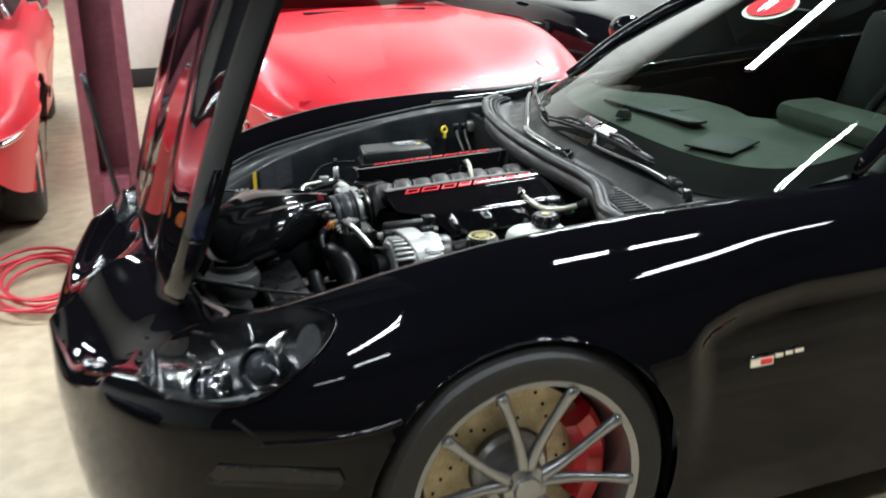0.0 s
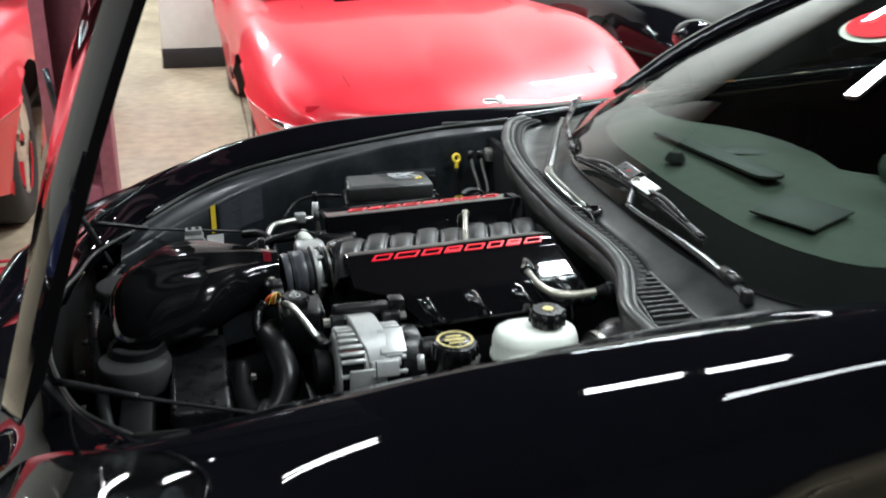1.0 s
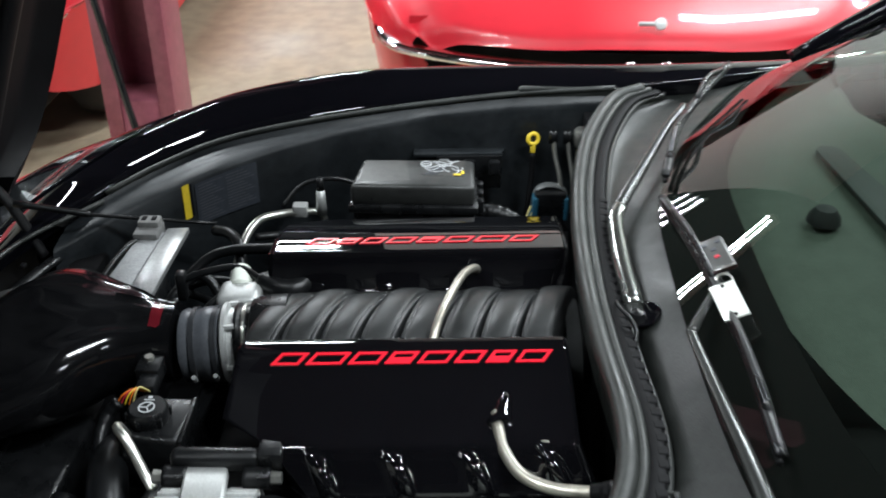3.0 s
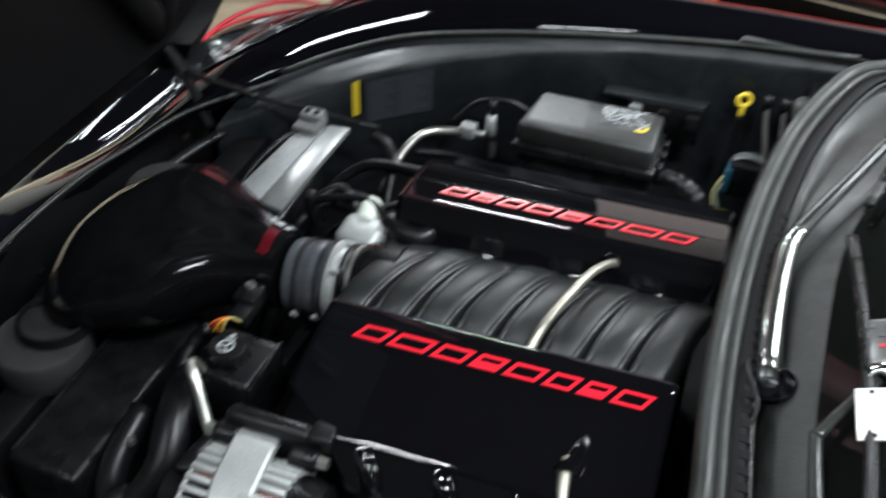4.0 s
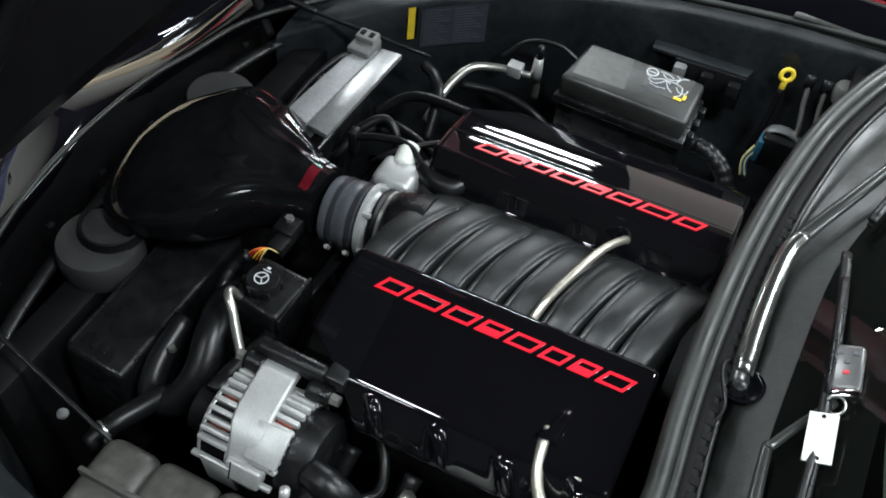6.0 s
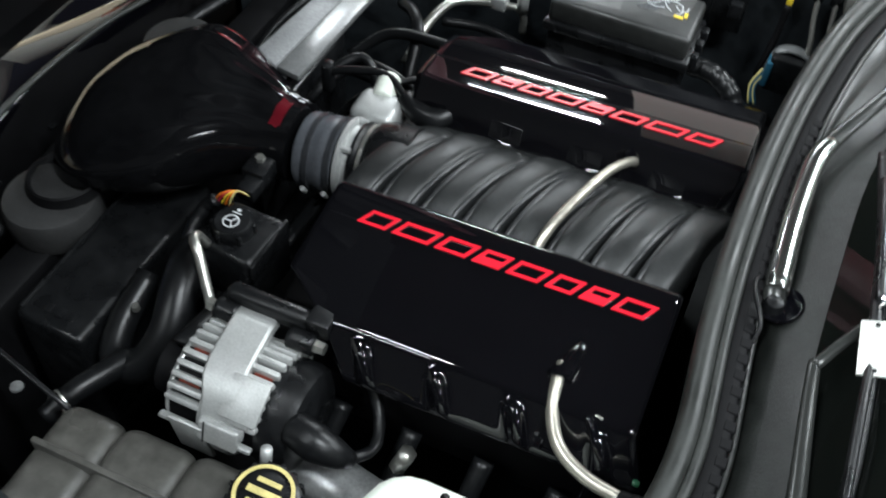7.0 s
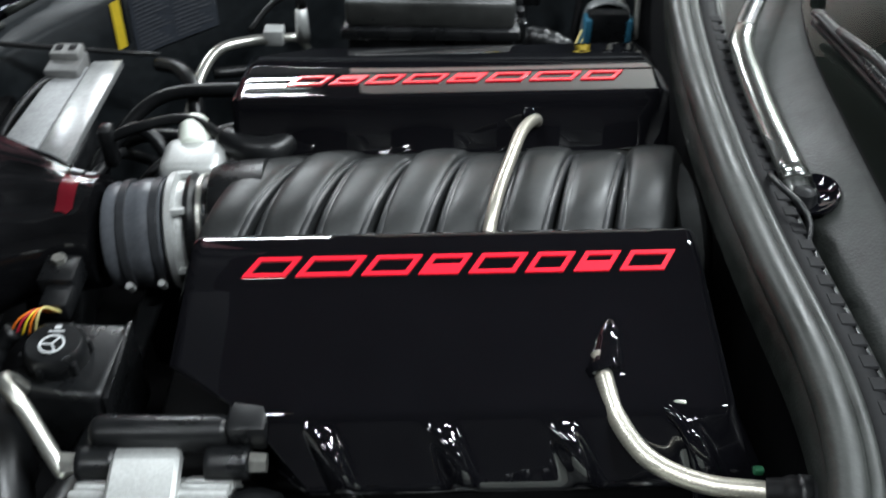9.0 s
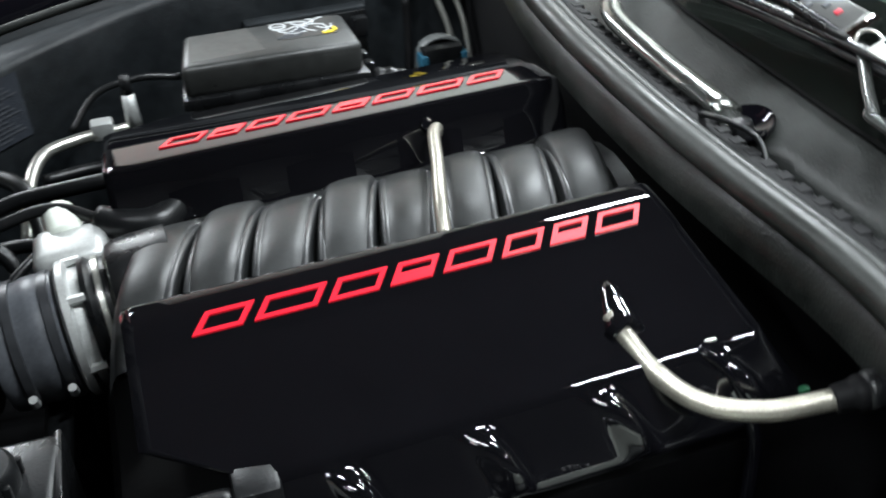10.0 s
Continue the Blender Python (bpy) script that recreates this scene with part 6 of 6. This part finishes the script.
part("pivot_hole", lathe([(0.0, -0.001), (0.022, 0.0), (0.027, 0.0035), (0.030, 0.004), (0.031, 0.002), (0.030, -0.002)], 24, Matrix.Translation((0.482, -0.100, 0.7685)) @ pose(0, 0, 0, 0, -20, 0) @ Matrix.Diagonal((0.80, 0.85, 1, 1))), BLACK, cowl, "glossy black round pivot opening")
part("edge_clip", box(0.42, -0.66, 0.770, 0.03, 0.025, 0.016, 0.003), DULL, cowl)
part("edge_clip", sweep([(0.44, -0.665, 0.768), (0.47, -0.67, 0.772), (0.50, -0.665, 0.772)], 0.006, 8), DULL, cowl)
for s in (-1, 1):
    part("end_panel", prism([(0.36, s * 0.655), (0.56, s * 0.66), (0.86, s * 0.715), (0.88, s * 0.735), (0.6, s * 0.70), (0.36, s * 0.675)], 0.745, 0.775 if s < 0 else 0.785, 0.006), COWLM, cowl)


def wiper(group_label, arm, arm_r, blade, side):
    w = thing("windshield_wiper", arm[0], group_label, "wiper", "windshield wipers")
    part("arm", sweep(arm, arm_r, 10, 8, rb=arm_r[0] * 0.55), mat("wiper_metal" + side, (0.03, 0.032, 0.03), 0.25, metal=0.3, var=0.15), w, "dark metal arm")
    part("pivot_cap", lathe([(0.0, 0.022), (0.009, 0.019), (0.012, 0.012), (0.013, 0.0), (0.0, 0.0)], 20, Matrix.Translation(Vector(arm[0]) - Vector((0, 0, 0.008)))), PLASTIC, w)
    bl = cr(blade, 10)
    part("blade_rubber", sweep([p + np.array((0, 0, -0.004)) for p in bl], 0.004, 6, raw=True), HOSE, w)
    part("blade_frame", sweep([p + np.array((0, 0, 0.006)) for p in bl], 0.007, 8, rb=0.004, raw=True), PLASTIC, w, "black blade frame")
    n = len(bl)
    for a, b in ((0.12, 0.45), (0.55, 0.9)):
        i, j = int(a * n), int(b * n)
        mid = (bl[i] + bl[j]) / 2 + np.array((-0.004, 0, 0.022))
        part("yoke", sweep([bl[i] + np.array((0, 0, 0.008)), mid, bl[j] + np.array((0, 0, 0.008))], 0.005, 6), PLASTIC, w)
    return w


wp = wiper("dark metal wiper arm reaching over the cowl, blade parked", [(0.474, -0.104, 0.766), (0.470, -0.070, 0.778), (0.470, 0.02, 0.781), (0.474, 0.12, 0.785), (0.489, 0.165, 0.790), (0.53, 0.25, 0.803), (0.60, 0.40, 0.818), (0.645, 0.48, 0.826)],
           [0.013, 0.013, 0.0125, 0.012, 0.011, 0.010, 0.008, 0.006], [(0.560, 0.20, 0.817), (0.615, 0.38, 0.822), (0.69, 0.53, 0.828), (0.765, 0.66, 0.832)], "_a")
# pale metal laid over the arm imitates the gleam on its black gloss
part("sheen_sleeve", sweep([(0.472, -0.088, 0.777), (0.470, 0.02, 0.7820), (0.475, 0.12, 0.7865), (0.488, 0.162, 0.790)], [0.0140, 0.0136, 0.0128, 0.0114], 10, rb=0.0085), mat("wiper_sheen", (0.30, 0.31, 0.29), 0.16, metal=0.95, var=0.2, scale=40), wp, "pale mirror-like skin standing in for reflections on the glossy black arm")
part("washer_tube", sweep([(0.455, -0.072, 0.772), (0.449, -0.088, 0.780), (0.452, -0.112, 0.785), (0.461, -0.132, 0.783), (0.466, -0.146, 0.775), (0.462, -0.162, 0.763)], 0.0028, 8), HOSE, wp, "thin washer tube loop")
CHROMED = mat("black_gloss_metal", (0.03, 0.03, 0.03), 0.15, metal=0.5, var=0.1)
wd = wiper("black windshield wiper parked across the windshield foot", [(0.545, -0.60, 0.785), (0.542, -0.55, 0.795), (0.535, -0.42, 0.806), (0.520, -0.22, 0.812), (0.525, -0.19, 0.818), (0.572, -0.115, 0.832)],
           [0.012, 0.011, 0.010, 0.007, 0.006, 0.006], [(0.540, 0.12, 0.822), (0.553, 0.0, 0.826), (0.562, -0.14, 0.828), (0.566, -0.27, 0.825), (0.560, -0.42, 0.818)], "_d")
part("bright_knuckle", sweep([(0.543, -0.575, 0.799), (0.541, -0.53, 0.802)], 0.0125, 10, 2), CHROMED, wd, "glossy black knuckle")
kf = thing("key_fob", (0.585, -0.07, 0.826), "grey plastic key fob on a ring, tucked behind the wiper", "key fob")
part("case", box(0.0, 0.0, 0.012, 0.036, 0.062, 0.016, 0.006, m=pose(0.577, -0.072, 0.832, 8, -24, 4), seg=3), mat("fob_grey", (0.10, 0.10, 0.098), 0.3, metal=0.3, var=0.1), kf)
part("chrome_end", box(0.0, -0.034, 0.012, 0.036, 0.012, 0.017, 0.004, m=pose(0.577, -0.072, 0.832, 8, -24, 4)), CHROME, kf, "chromed end")
for k, (x, y) in enumerate(((-0.009, 0.018), (0.009, 0.018), (0.0, 0.006), (0.0, -0.008))):
    part("button", box(x, y, 0.0205, 0.007, 0.005, 0.0015, 0.0005, m=pose(0.577, -0.072, 0.832, 8, -24, 4)), REDHOSE if k == 3 else INKDIM, kf)
part("ring", lathe([(0.0105 + 0.0014 * math.cos(q), 0.0014 * math.sin(q)) for q in np.linspace(0, math.tau, 9)], 24, pose(0.571, -0.124, 0.838, 30, -20, 0), cap=False), STEEL, kf)
tg = thing("key_tag", (0.58, -0.17, 0.82), "bright blank metal key tag on the ring", "key tag")
part("plate", box(0, 0, 0.004, 0.031, 0.062, 0.003, 0.001, m=pose(0.564, -0.180, 0.843, 6, -22, 3)), TAGM, tg)
for y in (-0.026, 0.026):
    part("rivet_hole", lathe([(0.0, 0.0012), (0.0025, 0.001), (0.0025, 0)], 10, pose(0.564, -0.180, 0.843, 6, -22, 3) @ Matrix.Translation((0, y, 0.0055))), DULL, tg)

# label on the passenger's inner fender
LINE = cr([(-0.50, 0.47, 0.59), (-0.34, 0.575, 0.645), (-0.2, 0.612, 0.688), (0.04, 0.641, 0.728), (0.33, 0.654, 0.763), (0.58, 0.664, 0.776)], 12)


def on_liner(x, drop, off=0.003):
    y, z = float(np.interp(x, LINE[:, 0], LINE[:, 1])), float(np.interp(x, LINE[:, 0], LINE[:, 2]))
    dy = float(np.interp(drop, [0.026, 0.07, 0.16, 0.3], [0.014, 0.015, 0.017, 0.02])) + float(np.interp(x, [-0.5, -0.28, -0.15, 0.0, 0.2], [0.085, 0.082, 0.045, 0.012, 0.0]))
    return (x, y - dy - off, z - drop)


lab = thing("warning_label", (-0.26, 0.57, 0.55), "dark printed label with a yellow strip on the inner fender", "label")
part("label_sheet", grid([[on_liner(x, d) for x in np.linspace(-0.262, -0.150, 9)] for d in (0.030, 0.06, 0.09, 0.118)]), LABEL, lab)
part("yellow_strip", grid([[on_liner(x, d, 0.0036) for x in (-0.284, -0.272)] for d in (0.022, 0.045, 0.07, 0.094)]), YELLOW, lab, "yellow strip")
part("strip_edge", grid([[on_liner(x, d, 0.0042) for x in (-0.271, -0.267)] for d in (0.024, 0.06, 0.092)]), DULL, lab)
for k in range(13):
    d = 0.035 + 0.0062 * k
    for q, (xa, xb) in enumerate(((-0.256, -0.212), (-0.206, -0.156))):
        cut = 0.006 * ((k * 7 + q * 3) % 4)
        part("print_line", grid([[on_liner(x, h_, 0.0044) for x in np.linspace(xa, xb - cut, 4)] for h_ in (d, d + 0.0024)]), INKDIM, lab)

# fender badge, side vent, shut line, marker lamp on the driver's side


def side_y(x, z):
    sub = fine[:, 40:, :]
    d = (sub[:, :, 0] - x) ** 2 + (sub[:, :, 2] - z) ** 2
    k = np.argsort(d.ravel())[:5]
    w = 1 / (d.ravel()[k] + 1e-5)
    return -float((np.abs(sub[:, :, 1].ravel()[k]) * w).sum() / w.sum())


for s in (-1, 1):
    bd = part("fender_badge", box(0.555, s * (abs(side_y(0.56, 0.50)) + 0.004), 0.500, 0.060, 0.006, 0.024, 0.003, m=None), CHROME, CAR, "chrome fender badge with a red field")
    part("badge_field", box(0.565, s * (abs(side_y(0.56, 0.50)) + 0.0075), 0.500, 0.030, 0.004, 0.014, 0.002), BADGERED, bd)
    for k, w in enumerate((0.022, 0.020, 0.024)):
        part("badge_bar", box(0.602 + 0.026 * k, s * (abs(side_y(0.62, 0.505)) + 0.004), 0.505 + 0.0015 * k, w, 0.005, 0.012, 0.002), CHROME, bd)
    cre = [(x, s * (abs(side_y(x, z)) - 0.002), z) for x, z in ((-0.50, 0.492), (-0.44, 0.498), (-0.38, 0.507), (-0.31, 0.521), (-0.255, 0.535))]
    part("bumper_crease", sweep(cre, 0.007, 8), BLACK, CAR, "glossy folded crease of the bumper")
    part("panel_gap", sweep([(x, s * (abs(side_y(x, z)) + 0.001), z) for x, z in ((-0.545, 0.535), (-0.52, 0.515), (-0.50, 0.492))], 0.003, 6), DULL, CAR)
    mk = [(-0.60 + 0.235 * a, 0.43 + b) for a, b in ((0, -0.018), (0.06, -0.026), (0.95, -0.020), (1, -0.006), (0.97, 0.016), (0.08, 0.014))]
    mb = bmesh.new()
    fc = []
    for x, z in mk:
        fc.append(mb.verts.new((x, s * (abs(side_y(x, z)) + 0.004), z)))
    mb.faces.new(fc)
    part("side_marker", mb, PLASTIC, CAR, "smoked side marker lamp")
    rim_ = [tuple(v) for v in [(x, s * (abs(side_y(x, z)) + 0.005), z) for x, z in mk + mk[:1]]]
    part("marker_rim", sweep(rim_, 0.0025, 6, raw=True), HOSE, CAR)

# ---- other cars of the showroom ----
def show_car(x0, y0, paint, label, ang=0.0, chrome_v=True, group="parked show cars"):
    """A classic two-seater seen nose-on; its nose points along -y from (x0, y0)."""
    M = Matrix.Translation((x0, y0, 0)) @ pose(0, 0, 0, 0, 0, ang)
    car = thing("show_car", (x0, y0 + 2, 0), label, "car", group)

    def put(nm, bm, mt, parent=car, lb="", angle=50):
        bm.transform(M)
        return part(nm, bm, mt, parent, lb, angle)
    #        d     hw    peak  mid   crease low
    st = cr([(0.0, 0.66, 0.575, 0.575, 0.545, 0.50), (0.06, 0.72, 0.63, 0.62, 0.55, 0.40), (0.25, 0.79, 0.70, 0.69, 0.555, 0.30), (0.6, 0.845, 0.785, 0.765, 0.56, 0.22), (1.0, 0.87, 0.825, 0.82, 0.56, 0.19), (1.5, 0.86, 0.82, 0.84, 0.55, 0.19),
             (2.3, 0.84, 0.81, 0.86, 0.55, 0.19), (3.1, 0.87, 0.86, 0.85, 0.57, 0.19), (3.8, 0.85, 0.86, 0.84, 0.58, 0.24), (4.4, 0.70, 0.74, 0.72, 0.56, 0.35)], 8)
    rows = []
    for d, hw, pk, mid, crs, lo in st:
        half = [(0, mid + 0.012), (0.2, mid + 0.010), (0.34, mid + 0.004), (0.5, mid + (pk - mid) * 0.25), (0.68, mid + (pk - mid) * 0.7), (0.80, pk - 0.006), (0.90, pk - 0.03), (0.97, (pk + crs) / 2 + 0.02), (1.0, crs + 0.012), (1.0, crs - 0.006), (0.965, (crs + lo) / 2), (0.93, lo)]
        half = cr(half, 3)
        vee = 0.13 * max(0, 1 - d / 0.9)
        row = [(-hw * q, d + vee * q ** 2, z) for q, z in half[::-1]] + [(hw * q, d + vee * q ** 2, z) for q, z in half[1:]]
        rows.append(row)
    rows = np.array(rows)
    body = rows.copy()
    keep = np.ones((rows.shape[0] - 1, rows.shape[1] - 1), bool)
    for cy in (0.95, 3.43):
        dd = np.hypot(rows[:, :, 1] - cy, rows[:, :, 2] - 0.33)
        ins = (dd < 0.36) & (np.abs(rows[:, :, 0]) > 0.6) & (rows[:, :, 2] < 0.70)
        for a in range(keep.shape[0]):
            for b in range(keep.shape[1]):
                if ins[a:a + 2, b:b + 2].all():
                    keep[a, b] = False
        k = np.where(ins & (dd > 0.28), 0.36 / np.maximum(dd, 1e-3), 1.0)
        body[:, :, 1] = np.where(k > 1, cy + (rows[:, :, 1] - cy) * k, body[:, :, 1])
        body[:, :, 2] = np.where(k > 1, 0.33 + (rows[:, :, 2] - 0.33) * k, body[:, :, 2])
    put("body", skin(body, keep), paint)
    put("underside", box(0, 2.2, 0.24, 1.3, 4.0, 0.06, 0.01), DULL)
    put("grille", grid([[(x, 0.06 + 0.13 * (x / 0.66) ** 2, z) for x in np.linspace(-0.62, 0.62, 13)] for z in (0.555, 0.48, 0.38, 0.30)]), DULL, car, "dark open grille")
    for s in (-1, 1):
        # front bumper bars with a V at the middle
        pts = [(s * 0.03, -0.02, 0.525), (s * 0.25, 0.005, 0.53), (s * 0.5, 0.06, 0.535), (s * 0.68, 0.14, 0.54), (s * 0.745, 0.24, 0.545), (s * 0.77, 0.38, 0.545)]
        bmp = put("front_bumper", sweep(pts, 0.030, 12, rb=0.016), CHROME, car, "chrome half bumper")
        put("bumper_guard", sweep([(s * 0.05, -0.03, 0.50), (s * 0.05, -0.045, 0.53), (s * 0.05, -0.03, 0.56)], 0.014, 8), CHROME, bmp)
        put("turn_lamp", lathe([(0.0, 0.02), (0.03, 0.016), (0.04, 0.0), (0.0, -0.01)], 20, pose(s * 0.52, 0.07, 0.44, 90, 0, 0)), ORANGE, car, "orange turn lamp")
        put("headlamp_door", box(s * 0.5, 0.17, 0.60, 0.34, 0.006, 0.06, 0.003, m=None), paint)
        for cy in (0.95, 3.43):
            c = pose(s * 0.70, cy, 0.33, 0, 90 * s, 0)
            wl = put("wheel", lathe([(0.19, -0.09), (0.30, -0.10), (0.33, -0.07), (0.33, 0.07), (0.30, 0.10), (0.24, 0.102), (0.20, 0.09)], 36, c, cap=False), TYRE, car, "black tyre with a chrome wheel")
            put("rim", lathe([(0.20, 0.09), (0.205, 0.095), (0.17, 0.07), (0.09, 0.08), (0.05, 0.10), (0.0, 0.105)], 36, c), CHROME, wl)
        put("door_mirror", lathe([(0.0, 0.02), (0.05, 0.015), (0.055, 0.0), (0.0, -0.02)], 20, pose(s * 0.86, 1.75, 0.95, 90, 0, 0)), CHROME)
        put("rear_bumper", sweep([(s * 0.3, 4.48, 0.55), (s * 0.6, 4.42, 0.55), (s * 0.72, 4.25, 0.55)], 0.03, 10), CHROME)
        put("side_vent", box(s * 0.868, 1.45, 0.52, 0.01, 0.20, 0.03, 0.004), DULL)
    # cabin
    b0 = [(x * 0.70, 1.62 + 0.16 * abs(x) ** 2, 0.86) for x in np.linspace(-1, 1, 13)]
    t0 = [(x * 0.56, 2.12 + 0.10 * abs(x) ** 2, 1.17) for x in np.linspace(-1, 1, 13)]
    r0 = [(x * 0.56, 2.85, 1.18 - 0.02 * abs(x)) for x in np.linspace(-1, 1, 13)]
    q0 = [(x * 0.62, 3.75, 0.86) for x in np.linspace(-1, 1, 13)]
    g = put("windshield", face_up(grid([b0, [((a[0] + b[0]) / 2, (a[1] + b[1]) / 2 - 0.01, (a[2] + b[2]) / 2 + 0.01) for a, b in zip(b0, t0)], t0])), SIDEGLASS)
    put("windshield_frame", sweep([b0[0], t0[0], t0[3], t0[6], t0[9], t0[12], b0[12]], 0.016, 8, raw=True), CHROME)
    put("roof", grid(cr(np.array([t0, r0, q0]).reshape(3, -1), 6).reshape(-1, 13, 3)), paint)
    put("cowl_vent", box(0, 1.5, 0.846, 0.7, 0.05, 0.01, 0.003), DULL)
    for s in (-1, 1):
        put("side_glass", face_up(grid([[(s * 0.72, y, 0.86) for y in (1.8, 2.4, 3.0)], [(s * 0.58, y, 1.15) for y in (2.12, 2.5, 2.85)]]), (s, 0, 0.3)), SIDEGLASS)
    # nose emblem
    em = put("nose_emblem", box(0.0, 0.035, 0.650, 0.05, 0.016, 0.010, 0.002, m=None), ALU, car, "small chrome crossed nose emblem")
    put("emblem_disc", lathe([(0.0, 0.006), (0.016, 0.004), (0.018, 0.0)], 18, pose(0.035, 0.030, 0.652, 60, 0, 0)), ALU, em)
    # hood seams
    put("hood_seam", sweep([(-0.50, 0.20, 0.688), (-0.52, 0.6, 0.744), (-0.53, 1.1, 0.81), (-0.52, 1.45, 0.835)], 0.0015, 6), DULL)
    put("hood_seam", sweep([(0.50, 0.20, 0.688), (0.52, 0.6, 0.744), (0.53, 1.1, 0.81), (0.52, 1.45, 0.835)], 0.0015, 6), DULL)
    return car


show_car(0.77, 1.46, RED, "bright red classic sports car parked nose-on beyond the black car", chrome_v=True)
show_car(-1.80, 1.50, RED, "bright red classic sports car parked beside the lift post")
# unseen; added only so that the nose reflects something blue
show_car(-2.75, -0.3, BLUEPAINT, "unseen dark blue car added to give the black car's nose a blue reflection", ang=78)
show_car(2.85, 2.35, BLACK, "glossy black classic sports car in the row")
show_car(4.95, 2.2, SILVERPAINT, "silver grey classic sports car in the row")

# red air hose on the floor
pts = []
for k in np.linspace(0, 5 * math.tau, 120):
    r = 0.24 + 0.05 * math.sin(k * 0.37 + 1) + 0.03 * math.sin(k * 1.3)
    pts.append((-1.00 + r * 0.75 * math.cos(k) + 0.02 * math.sin(k * 0.21), 1.42 + r * 1.2 * math.sin(k), 0.012 + 0.010 * (k / math.tau) + 0.02 * abs(math.sin(k * 0.5))))
solo("air_hose", sweep(pts, 0.007, 8, raw=True), REDHOSE, "coiled red air hose lying on the floor", "hose")
